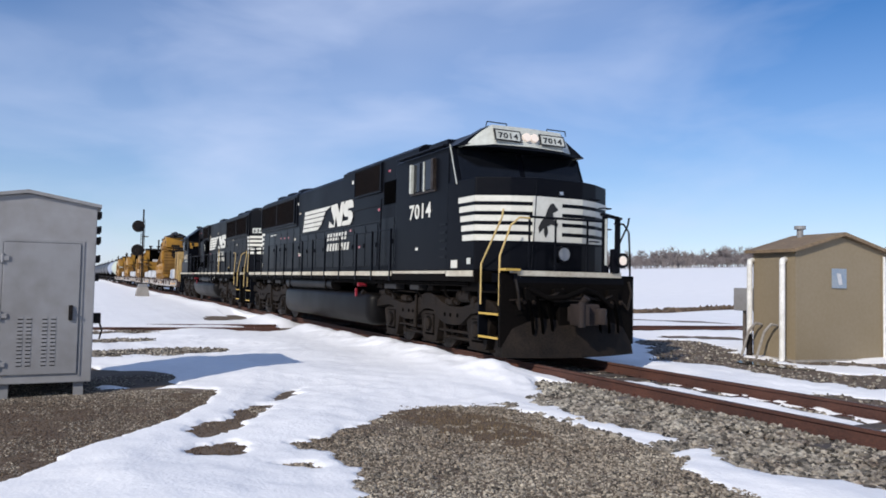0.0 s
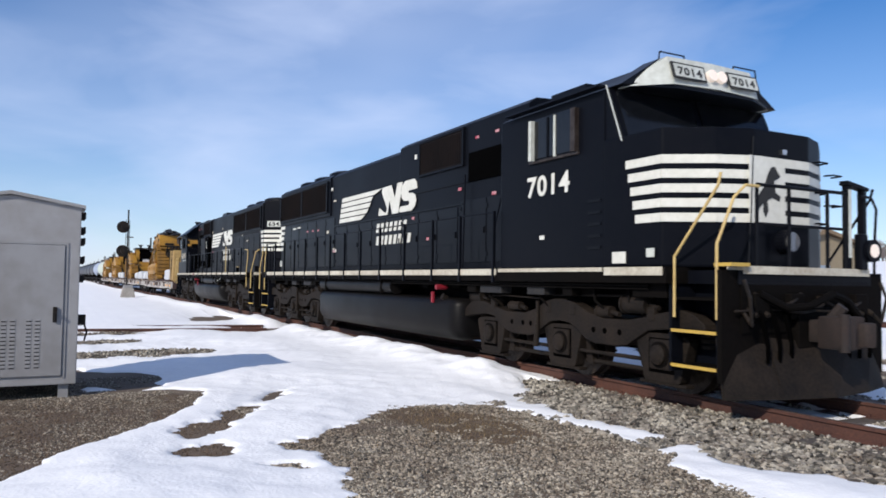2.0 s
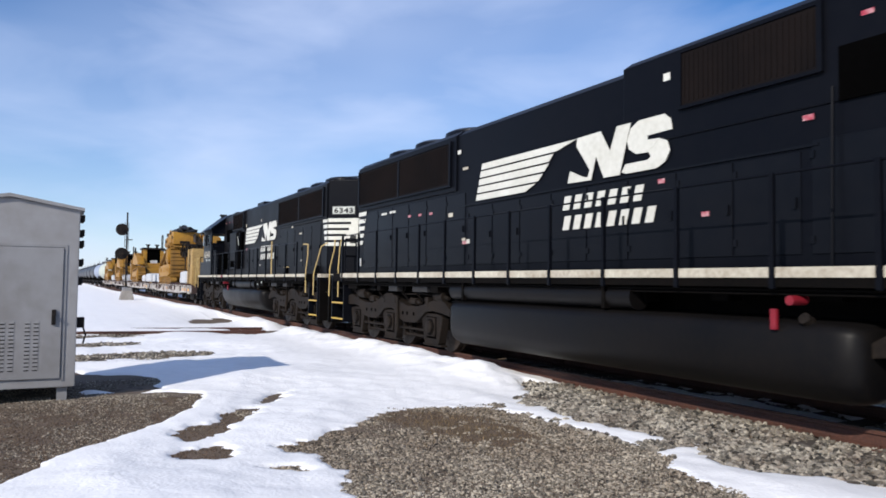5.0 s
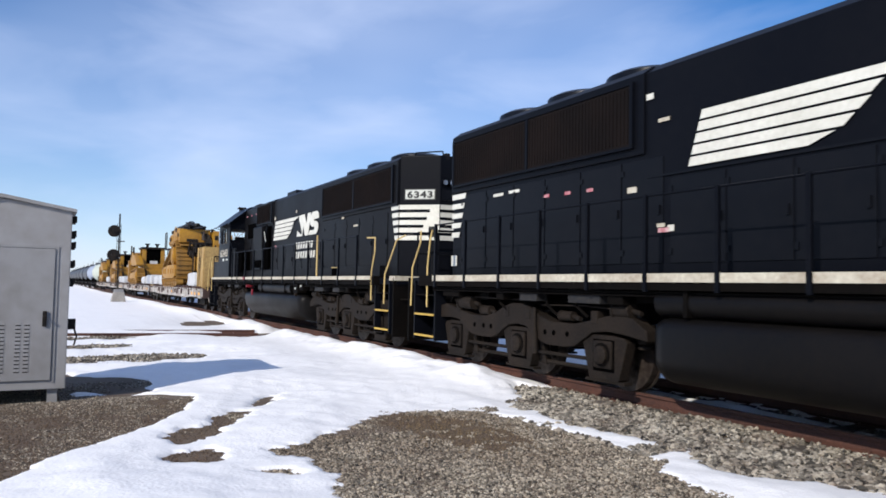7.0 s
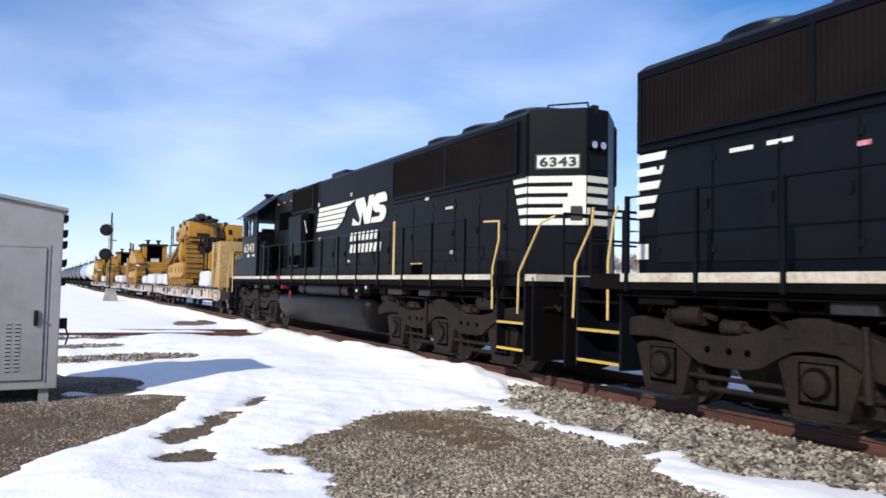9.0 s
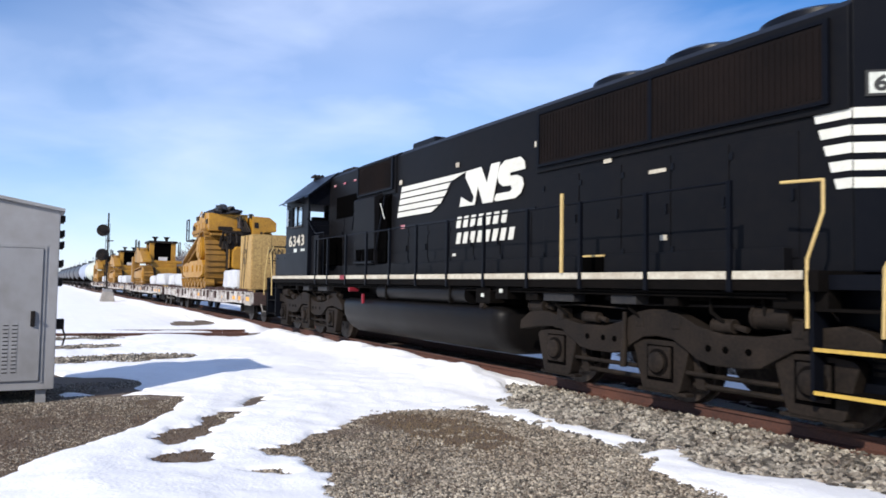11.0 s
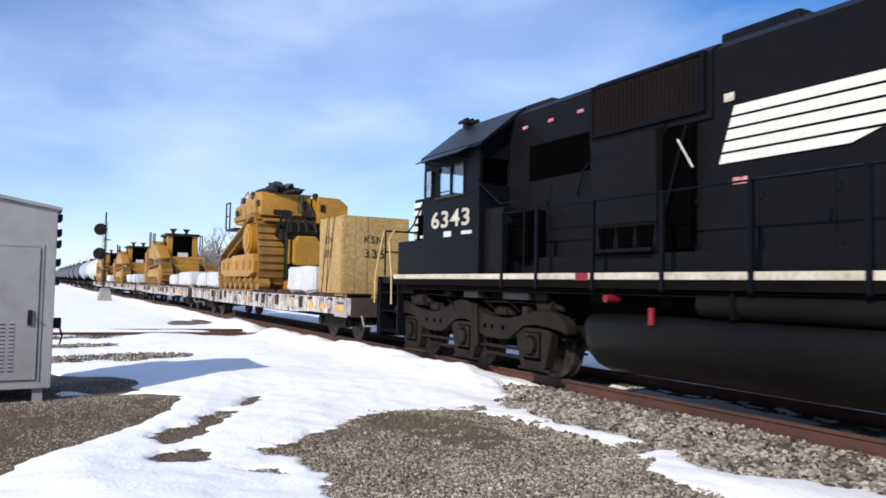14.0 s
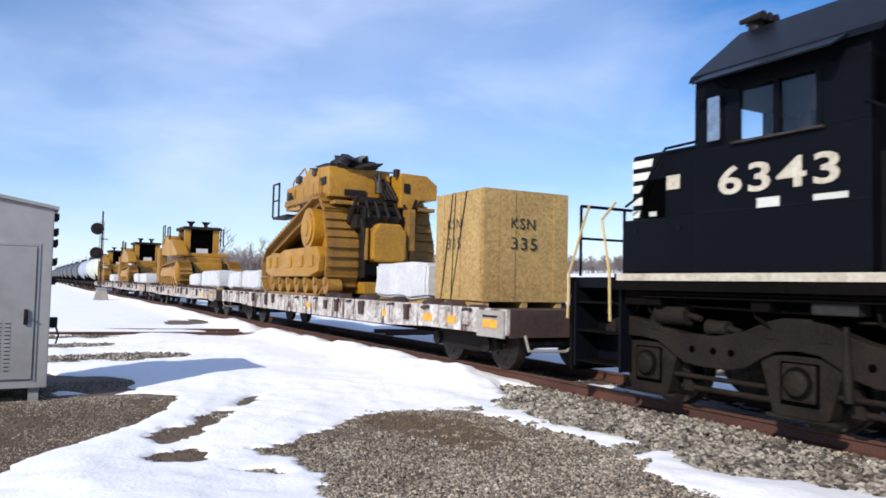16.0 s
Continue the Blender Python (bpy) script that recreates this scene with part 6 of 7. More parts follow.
        part("fender_lip", box(B(), -4.7, -1.6, -1.42, -1.34, z + 2.55, z + 2.72, 0.02), DOZERD, root)
        for x, zz in ((-4.35, 2.85), (-3.55, 3.25), (-2.2, 3.3)):
            part("work_lamp", box(B(), x - 0.12, x + 0.12, -1.44, -1.30, z + zz - 0.1, z + zz + 0.1, 0.03), STEEL, root, "grey work lamp")
        for x, za, zb, w in ((-4.2, 2.55, 2.85, 0.25), (-2.9, 2.4, 2.66, 0.5), (-1.6, 2.9, 3.1, 0.2)):
            part("access_hatch", box(B(), x - w, x + w, -1.385, -1.345, z + za, z + zb, 0.01), DARKM, root)
        for x in (-4.55, -3.9, -3.1, -2.3, -1.7):
            part("fender_rib", box(B(), x - 0.03, x + 0.03, -1.40, -1.34, z + 2.5, z + 3.0, 0.01), DOZERD, root)
        for x, y, za in ((-3.9, -0.9, 3.1), (-3.2, -1.1, 3.42), (-1.5, -0.9, 3.3), (-0.9, 0.4, 3.24)):
            part("filler_cap", rod(B(), (x, y, z + za - 0.05), (x, y, z + za + 0.14), 0.09, 12), DARKM, root, "", True)
        part("side_cover", box(B(), -3.2, -1.9, -1.38, -1.34, z + 2.72, z + 3.3, 0.02), DOZER, root, "yellow side cover")
        part("hand_rail", pipe(B(), [(-4.6, -1.2, z + 2.8), (-4.6, -1.2, z + 3.3), (-3.6, -1.2, z + 3.6), (-3.4, -1.2, z + 3.4)], 0.025), DOZER, root)
        part("rear_wall_recess", box(B(), -1.16, -1.12, -0.95, -0.35, z + 2.62, z + 2.78, 0.01), DARKM, root)
        part("mud_guard", box(B(), -1.30, -0.75, 0.95, 1.50, z + 2.30, z + 2.40, 0.03), DOZERD, root)
        for k in range(4):
            part("wire_loom", pipe(B(), [(-1.1, -0.15 + k * 0.12, z + 3.2 - 0.05 * k), (-0.95, -0.05 + k * 0.12, z + 2.8), (-0.85, 0.1 + k * 0.10, z + 2.55)], 0.05, 8), DARKM, root, "black hose bundle", True)
        part("steel_cylinder", rod(rod(B(), (-0.98, -0.05, z + 2.72), (-0.98, -0.05, z + 3.0), 0.12, 12), (-0.98, -0.05, z + 3.0), (-0.98, -0.05, z + 3.25), 0.06, 10), STEEL, root, "grey steel cylinder", True)
        for y in (-0.85, 0.8):
            part("lift_cylinder", rod(rod(B(), (-1.4, y, z + 1.5), (-0.7, y, z + 2.3), 0.09, 12), (-0.7, y, z + 2.3), (-0.5, y, z + 2.55), 0.05, 10), DARKM, root, "", True)
        part("ripper_bracket", box(B(), -0.7, -0.35, 0.50, 0.72, z + 1.2, z + 2.3, 0.04), DOZERD, root)
        part("drawbar", box(B(), -1.2, -0.5, -0.62, -0.25, z + 0.10, z + 0.40, 0.04), DOZER, root, "yellow drawbar")
        for y in (-0.6, -0.45, 0.5, 0.62):
            part("rear_bracket", box(B(), -0.62, -0.40, y - 0.03, y + 0.03, z + 0.95, z + 1.75, 0.01), DOZERD, root)
        part("ripper_bracket", box(B(), -0.9, -0.5, -0.66, -0.58, z + 0.5, z + 2.3, 0.03), DARKM, root)
        b2 = B()
        bmesh.ops.create_icosphere(b2, subdivisions=4, radius=1.0)
        for v in b2.verts:
            k_ = 1 + 0.55 * noise.noise(v.co * 1.9) + 0.30 * noise.noise(v.co * 5.1)
            v.co = Vector((-2.0 + v.co.x * 1.05 * k_, -0.45 + v.co.y * 0.62 * k_, z + 3.36 + max(v.co.z, -0.1) * 0.42 * k_ * (1.0 - 0.45 * v.co.x)))
        part("tarp", b2, TARP, root, "black tarp bundle on top", True)
        b2 = box(B(), -2.1, -1.8, -0.9, -0.5, z + 2.75, z + 3.2, 0.03)
        box(b2, -1.75, -1.45, -0.8, -0.3, z + 2.5, z + 2.8, 0.03)
        rod(b2, (-1.75, -0.6, z + 3.0), (-1.75, -0.6, z + 3.5), 0.06, 8)
        part("valve_block", b2, DARKM, root)
        part("rear_grab", pipe(B(), [(-1.6, 0.3, z + 3.22), (-1.6, 0.3, z + 3.36), (-1.2, 0.6, z + 3.36), (-1.2, 0.6, z + 3.22)], 0.02), DARKM, root)
    else:
        b2 = B()
        box(b2, -4.6, -1.6, -1.25, 1.15, z + 1.55, z + 1.75, 0.04)
        for x in (-4.4, -2.62):
            for y in (-0.78, 0.72):
                box(b2, x - 0.11, x + 0.11, y - 0.11, y + 0.11, z + 1.5, z + 3.1, 0.02)
        box(b2, -4.5, -2.5, -0.86, 0.80, z + 1.1, z + 1.62, 0.03)
        part("cab_frame", b2, DOZER, root, "yellow cab frame")
        part("cab_roof", box(B(), -4.7, -2.35, -1.0, 0.95, z + 3.0, z + 3.16, 0.05), DARKM, root, "dark cab roof")
        part("rear_window", box(B(), -2.60, -2.56, -0.68, 0.62, z + 1.6, z + 3.02), VOID, root, "dark rear window")
        for ya, yb in ((-0.92, -0.60), (0.54, 0.86)):
            part("cab_post", box(B(), -2.66, -2.50, ya, yb, z + 1.55, z + 3.02, 0.03), DOZER, root, "yellow cab corner post")
        part("side_window", box(B(), -4.3, -2.74, -0.80, -0.76, z + 1.65, z + 3.0), GLASS, root)
        part("notice", box(B(), -2.55, -2.545, -0.3, 0.3, z + 1.66, z + 2.02), WRAP, root, "white sheet behind the window")
        for y in (-0.42, 0.36):
            part("precleaner", rod(rod(B(), (-3.6, y, z + 3.16), (-3.6, y, z + 3.34), 0.10, 12), (-3.6, y, z + 3.34), (-3.6, y, z + 3.5), 0.10, 12, 0.24), DARKM, root, "dark air precleaner cap")
        part("fender", prism(B(), [(-6.0, z + 1.7), (-6.0, z + 2.4), (-4.7, z + 2.75), (-4.0, z + 2.6), (-3.0, z + 1.6)], -1.5, -0.85, "y", 0.04), DOZER, root, "yellow fender")
        part("fender", prism(B(), [(-4.2, z + 1.6), (-4.0, z + 2.5), (-3.0, z + 2.45), (-1.2, z + 1.75), (-1.2, z + 1.6)], -1.5, -0.9, "y", 0.03), DOZER, root, "yellow rear fender")
        part("rear_panel", box(B(), -2.54, -2.40, -0.92, 0.86, z + 0.35, z + 1.58, 0.03), DOZER, root, "yellow panel under the window")
        part("engine_side", box(B(), -6.1, -4.6, -1.0, 1.0, z + 1.6, z + 2.7, 0.05), DOZER, root, "yellow engine side panel")
        part("push_arm", box(B(), -6.6, -5.9, -1.62, -1.2, z + 0.2, z + 2.1, 0.05), DOZERD, root, "yellow push arm")
        for y in (-1.45, 1.35):
            part("side_rail", pipe(B(), [(-4.4, y, z + 2.2), (-4.4, y, z + 3.15), (-3.7, y, z + 3.15), (-3.7, y, z + 2.2)], 0.035), DARKM, root)
        part("rear_tank", box(B(), -2.5, -1.5, -0.85, 0.80, z + 1.2, z + 1.55, 0.06), DOZER, root, "yellow rear tank")
    return root


def crate():
    root = thing("plywood_crate", -52.03, -0.4, 1.10, "large tan strand-board shipping crate with black marker writing", "crate")
    x0, x1, y0, y1, z0, z1 = -52.83, -51.23, -1.30, 0.52, 1.16, 3.08
    part("front_panel", box(B(), x0, x1, y0, y0 + 0.03, z0, z1), OSB, root)
    part("back_panel", box(B(), x0, x1, y1 - 0.03, y1, z0, z1), OSB, root)
    part("end_panel", box(B(), x1 - 0.03, x1 + 0.012, y0 + 0.002, y1 - 0.002, z0 - 0.01, z1 + 0.012), OSB, root)
    part("end_panel", box(B(), x0 - 0.012, x0 + 0.03, y0 + 0.002, y1 - 0.002, z0, z1 + 0.012), OSB, root)
    part("lid", box(B(), x0, x1, y0 + 0.032, y1 - 0.032, z1 - 0.02, z1 + 0.01), OSB, root)
    for y in (-1.28, -0.95, 0.2):
        part("batten", box(B(), x1 + 0.012, x1 + 0.026, y, y + 0.32, z0 - 0.01, z1), OSB, root, "strip of board nailed on the end")
    for a_ in (x0 + 0.02, x0 + 0.62, x1 - 0.30):
        part("batten", box(B(), a_, a_ + 0.28, y0 - 0.014, y0, z0, z1), OSB, root)
    for y in (-1.2, -0.4, 0.35):
        part("skid", box(B(), x0, x1, y - 0.06, y + 0.06, 1.045, z0), OSB, root)
    face = Matrix(((0, 0, 1, x1 + 0.03), (1, 0, 0, -0.72), (0, 1, 0, 2.42), (0, 0, 0, 1)))
    lettering("KSN", 0.20, face, INK, root, "hand-written black marker letters", "marking", 0.0, 0.50)
    lettering("335", 0.22, Matrix.Translation((0, 0, -0.36)) @ face, INK, root, "hand-written black marker figures", "marking", 0.0, 0.55)
    sf = Matrix.Translation((x0 + 0.46, y0 - 0.018, 2.42)) @ Matrix.Rotation(radians(90), 4, "X")
    lettering("KSN", 0.20, sf, INK, root, "hand-written black marker letters", "marking", -0.004, 0.46)
    lettering("335", 0.22, Matrix.Translation((0.0, 0, -0.36)) @ sf, INK, root, "hand-written black marker figures", "marking", -0.004, 0.46)
    b2 = B()
    for p, q in (((x0 + 0.25, z0), (x0 + 0.62, z1)), ((x0 + 0.62, z0), (x0 + 0.72, z1)), ((x0 + 0.62, z0), (x0 + 1.1, z1))):
        rod(b2, (p[0], y0 - 0.02, p[1]), (q[0], y0 - 0.02, q[1]), 0.010, 5)
    part("lashing", b2, DARKM, root, "thin dark lashing lines")
    rider(root)


def bundle(x0, x1, y0, y1, h, seed):
    """A pallet load in white plastic film."""
    root = thing("wrapped_pallet", (x0 + x1) / 2, (y0 + y1) / 2, 1.05, "low pallet load wrapped in creased white plastic", "pallet load", "wrapped pallets")
    b2 = box(B(), x0, x1, y0, y1, 1.15, 1.15 + h)
    bmesh.ops.bevel(b2, geom=b2.edges[:], offset=0.05, segments=3, affect="EDGES")
    bmesh.ops.subdivide_edges(b2, edges=[e for e in b2.edges if e.calc_length() > 0.3], cuts=6, use_grid_fill=True)
    for v in b2.verts:
        n_ = noise.noise(v.co * 2.3 + Vector((seed, 0, 0)))
        v.co += Vector((0.02 * n_, 0.05 * n_, 0.05 * noise.noise(v.co * 1.7 + Vector((0, seed, 0)))))
    part("wrap", b2, WRAP, root, "", True)
    for y in (y0 + 0.1, y1 - 0.25):
        part("skid", box(B(), x0 + 0.05, x1 - 0.05, y, y + 0.15, 1.045, 1.16), OSB, root)
    rider(root)


def tank_car(mat, label):
    root = thing("tank_car", 0, 0, 0, label, "tank car", "tank cars")
    b2 = rod(B(), (-15.0, 0, 2.55), (-1.0, 0, 2.55), 1.42, 40)
    for x, s in ((-15.0, -1), (-1.0, 1)):
        bmesh.ops.create_uvsphere(b2, u_segments=32, v_segments=12, radius=1.42, matrix=Matrix.Translation((x, 0, 2.55)) @ Matrix.Diagonal((0.38, 1, 1, 1)))
    part("tank", b2, mat, root, "", True)
    b2 = rod(B(), (-8, 0, 3.9), (-8, 0, 4.35), 0.4, 20)
    box(b2, -9.2, -6.8, -0.8, 0.8, 3.96, 4.0)
    pipe(b2, [(-9.2, -0.8, 4.0), (-9.2, -0.8, 4.45), (-6.8, -0.8, 4.45), (-6.8, -0.8, 4.0)], 0.02)
    part("dome", b2, TANKCAR, root)
    part("sill", box(B(), -16.0, 0.0, -0.35, 0.35, 0.8, 1.15), GRIMY, root)
    for x in (-15.6, -0.5):
        part("end_platform", box(B(), x - 0.4, x + 0.4, -1.5, 1.5, 1.05, 1.12), GRIMY, root)
        part("saddle", prism(B(), [(-1.2, 1.1), (-1.3, 2.0), (1.3, 2.0), (1.2, 1.1)], x - 0.1 + (1.4 if x < -5 else -1.4), x + 0.1 + (1.4 if x < -5 else -1.4), "x"), GRIMY, root)
    for c in (-2.0, -14.0):
        tr = part("truck", box(B(), c - 0.2, c + 0.2, -1.0, 1.0, 0.46, 0.62), GRIMY, root)
        for s in (-1, 1):
            part("side_frame", prism(B(), [(c - 1.1, 0.5), (c - 0.5, 0.7), (c + 0.5, 0.7), (c + 1.1, 0.5), (c + 1.0, 0.34), (c - 1.0, 0.34)], *sorted((s * 1.0, s * 1.14)), "y"), GRIMY, tr)
        for q in (-0.86, 0.86):
            wheelset(tr, c + q, 0.43)
    return root


lead_locomotive()
second_locomotive()
car = flatcar_car()
car.location.x = -50.07
MOVING.append((car, -50.07, 0, 0))
for x in (-70.3, -90.5, -110.7):
    copy_rider(car, x)
crate()
dz = bulldozer(False)
MOVING.append((dz, -57.25, -0.02, 1.05))
dc = bulldozer(True)
MOVING.append((dc, -78.3, 0.0, 1.05))
for x in (-98.5, -118.5):
    copy_rider(dc, x, 0.0, 1.05)
for i, (x0, x1, y0, y1, h) in enumerate(((-55.55, -53.15, -1.32, 0.3, 0.70), (-67.2, -65.0, -1.3, 0.2, 0.62), (-69.0, -67.4, -1.35, 0.3, 0.58), (-74.2, -71.0, -1.3, 0.4, 0.66), (-76.6, -74.6, -1.35, 0.2, 0.55),
                                         (-94.5, -91.6, -1.3, 0.4, 0.62), (-97.3, -95.0, -1.35, 0.3, 0.62), (-115.5, -112.0, -1.3, 0.3, 0.62))):
    bundle(x0, x1, y0, y1, h, i)
tk = tank_car(TANKPALE, "pale green-white tank car behind the flatcars")
MOVING.append((tk, -131.0, 0, 0))
tb_ = tank_car(TANKBLUE, "pale blue-grey tank car in the train")
MOVING.append((tb_, -148.5, 0, 0))
tc = tank_car(TANKCAR, "black tank car in the train")
MOVING.append((tc, -166.0, 0, 0))
for k in range(7):
    copy_rider(tc, -183.5 - 17.5 * k)


# ---- things beside the track ----
def equipment_cabinet():
    """Grey metal cabinet on short legs, its door towards +x."""
    root = thing("equipment_cabinet", -12.1, -8.45, -0.2, "grey painted metal trackside cabinet with louvred door", "cabinet")
    x0, x1, y0, y1, z0, z1 = -12.7, -11.0, -9.34, -7.70, -0.04, 2.31
    part("body", prism(B(), [(y0, z0), (y1, z0), (y1, z1), ((y0 + y1) / 2, z1 + 0.12), (y0, z1)], x0, x1, "x", 0.012), CABINET, root, "grey sheet-metal body")
    ym = (y0 + y1) / 2
    part("roof", prism(B(), [(y0 - 0.05, z1 - 0.02), (y0 - 0.05, z1 + 0.02), (ym, z1 + 0.17), (y1 + 0.05, z1 + 0.02), (y1 + 0.05, z1 - 0.02), (ym, z1 + 0.125)], x0 - 0.05, x1 + 0.05, "x"), CABINET, root, "shallow ridged roof with an overhang")
    door = part("door", box(B(), x1 + 0.004, x1 + 0.028, -8.77, -7.88, 0.08, 1.79, 0.008), CABINET2, root, "flat grey door")
    part("door_frame", box(B(), x1, x1 + 0.012, -8.81, -7.84, 1.80, 1.83), CABINET2, root)
    part("door_frame", box(B(), x1, x1 + 0.012, -7.87, -7.84, 0.05, 1.80), CABINET2, root)
    part("door_frame", box(B(), x1, x1 + 0.012, -8.81, -8.78, 0.05, 1.80), CABINET2, root)
    for z in (0.22, 0.84, 1.58):
        b2 = box(B(), x1 + 0.01, x1 + 0.05, -8.86, -8.70, z - 0.03, z + 0.03, 0.006)
        rod(b2, (x1 + 0.04, -8.78, z - 0.06), (x1 + 0.04, -8.78, z + 0.06), 0.018, 8)
        part("hinge", b2, CABINET, door, "protruding hinge")
    b2 = box(B(), x1 + 0.025, x1 + 0.06, -8.00, -7.95, 0.78, 0.98, 0.008)
    rod(b2, (x1 + 0.03, -7.975, 0.90), (x1 + 0.10, -7.975, 0.90), 0.018, 8)
    part("door_handle", b2, DARKM, door, "dark latch handle")
    for col in range(4):
        y = -8.58 + (0.0, 0.10, 0.28, 0.38)[col]
        for k in range(13):
            part("louvre", box(B(), x1 + 0.027, x1 + 0.034, y, y + 0.06, 0.20 + k * 0.05, 0.225 + k * 0.05), CABINET, door)
            part("slot", box(B(), x1 + 0.026, x1 + 0.031, y, y + 0.06, 0.188 + k * 0.05, 0.199 + k * 0.05), VOID, door)
    for x in (x0 + 0.15, x1 - 0.12):
        for y in (y0 + 0.2, y0 + 0.62, y1 - 0.15):
            part("leg", box(B(), x - 0.06, x + 0.06, y - 0.06, y + 0.06, -0.32, z0), CABINET2, root)
    for z in (2.2, 2.0, 1.85, 1.6, 1.35):
        b2 = box(B(), -11.35, -11.15, y1, y1 + 0.05, z - 0.05, z + 0.05, 0.01)
        rod(b2, (-11.25, y1 + 0.05, z - 0.03), (-11.25, y1 + 0.05, z + 0.06), 0.015, 6)
        part("side_bracket", b2, DARKM, root)
    b2 = box(B(), -11.4, -11.25, y1, y1 + 0.10, 0.72, 0.86, 0.01)
    pipe(b2, [(-11.32, y1 + 0.08, 0.74), (-11.32, y1 + 0.12, 0.62), (-11.32, y1 + 0.09, 0.5)], 0.012)
    part("cable_outlet", b2, DARKM, root)


def hut():
    """Tan hut with a low gable roof, two white vent pipes and a faded sign."""
    root = thing("signal_hut", -11.4, 7.2, -0.2, "tan panel hut with low brown gable roof", "hut")
    ln, wd, zh, zr = 1.35, 2.5, 2.46, 2.78       # length away, gable width, eave and ridge height over the base

    def put(name, bm, mat, parent, label="", smooth=False):
        """Local axes: x along the side wall away from the near corner, y along the gable."""
        bm.transform(Matrix.Translation((-11.07, 6.26, -0.2)) @ Matrix(((-0.98, 0.17, 0, 0), (0.17, 0.985, 0, 0), (0, 0, 1, 0), (0, 0, 0, 1))))
        bmesh.ops.recalc_face_normals(bm, faces=bm.faces[:])
        return part(name, bm, mat, parent, label, smooth)
    put("wall", prism(B(), [(0, 0), (wd, 0), (wd, zh), (wd / 2, zr), (0, zh)], 0, ln, "x", 0.01), HUT, root, "tan rendered wall")
    put("corner_trim", box(B(), -0.012, 0.10, -0.014, 0.02, 0, zh - 0.02), HUT, root)
    put("corner_trim", box(B(), -0.014, 0.02, -0.012, 0.10, 0, zh - 0.02), HUT, root)
    put("corner_trim", box(B(), -0.014, 0.02, wd - 0.10, wd + 0.012, 0, zh - 0.02), HUT, root)
    for s in (0, 1):
        o = -0.14 if s == 0 else wd + 0.14
        put("roof_slope", prism(B(), [(o, zh - 0.06), (o, zh + 0.01), (wd / 2, zr + 0.10), (wd / 2, zr + 0.02)], -0.14, ln + 0.14, "x"), HUTROOF, root, "low brown roof slope")
    put("roof_vent", rod(rod(B(), (ln * 0.75, wd / 2 - 0.2, zr + 0.0), (ln * 0.75, wd / 2 - 0.2, zr + 0.22), 0.075, 12), (ln * 0.75, wd / 2 - 0.2, zr + 0.22), (ln * 0.75, wd / 2 - 0.2, zr + 0.30), 0.13, 12), CABINET2, root, "small metal roof vent", True)
    for x, bot in ((0.22, -0.05), (1.28, 0.45)):
        b2 = pipe(B(), [(x, -0.16, bot), (x, -0.16, 2.12), (x + 0.02, -0.14, 2.21), (x + 0.08, -0.02, 2.24), (x + 0.10, 0.05, 2.24)], 0.065, 14)
        put("vent_pipe", b2, PVC, root, "white plastic vent pipe with an elbow", True)
    put("pipe_base", rod(B(), (1.28, -0.16, 0.0), (1.28, -0.16, 0.5), 0.07, 12), DARKM, root)
    for x in (0.5, 1.0):
        b2 = pipe(B(), [(x, -0.05, 0.75), (x, -0.22, 0.78), (x + 0.1, -0.32, 0.6), (x + 0.2, -0.38, 0.2), (x + 0.26, -0.40, 0.0)], 0.03, 8)
        put("conduit", b2, CONCRETE, root, "grey flexible conduit", True)
    sign = put("sign", box(B(), -0.03, -0.008, 0.98, 1.38, 1.62, 2.06), BLUE, root, "faded pale blue sign")
    put("sign_mark", prism(B(), [(1.16, 1.70), (1.26, 1.70), (1.22, 1.94), (1.10, 1.96)], -0.034, -0.029, "x"), WRAP, root)
    put("plinth", box(B(), -0.05, ln + 0.05, -0.05, wd + 0.05, -0.2, 0.03), CONCRETE, root)
    put("downpipe", rod(B(), (-0.05, wd - 0.06, 0.0), (-0.05, wd - 0.06, zh - 0.1), 0.03, 8), PVC, root)


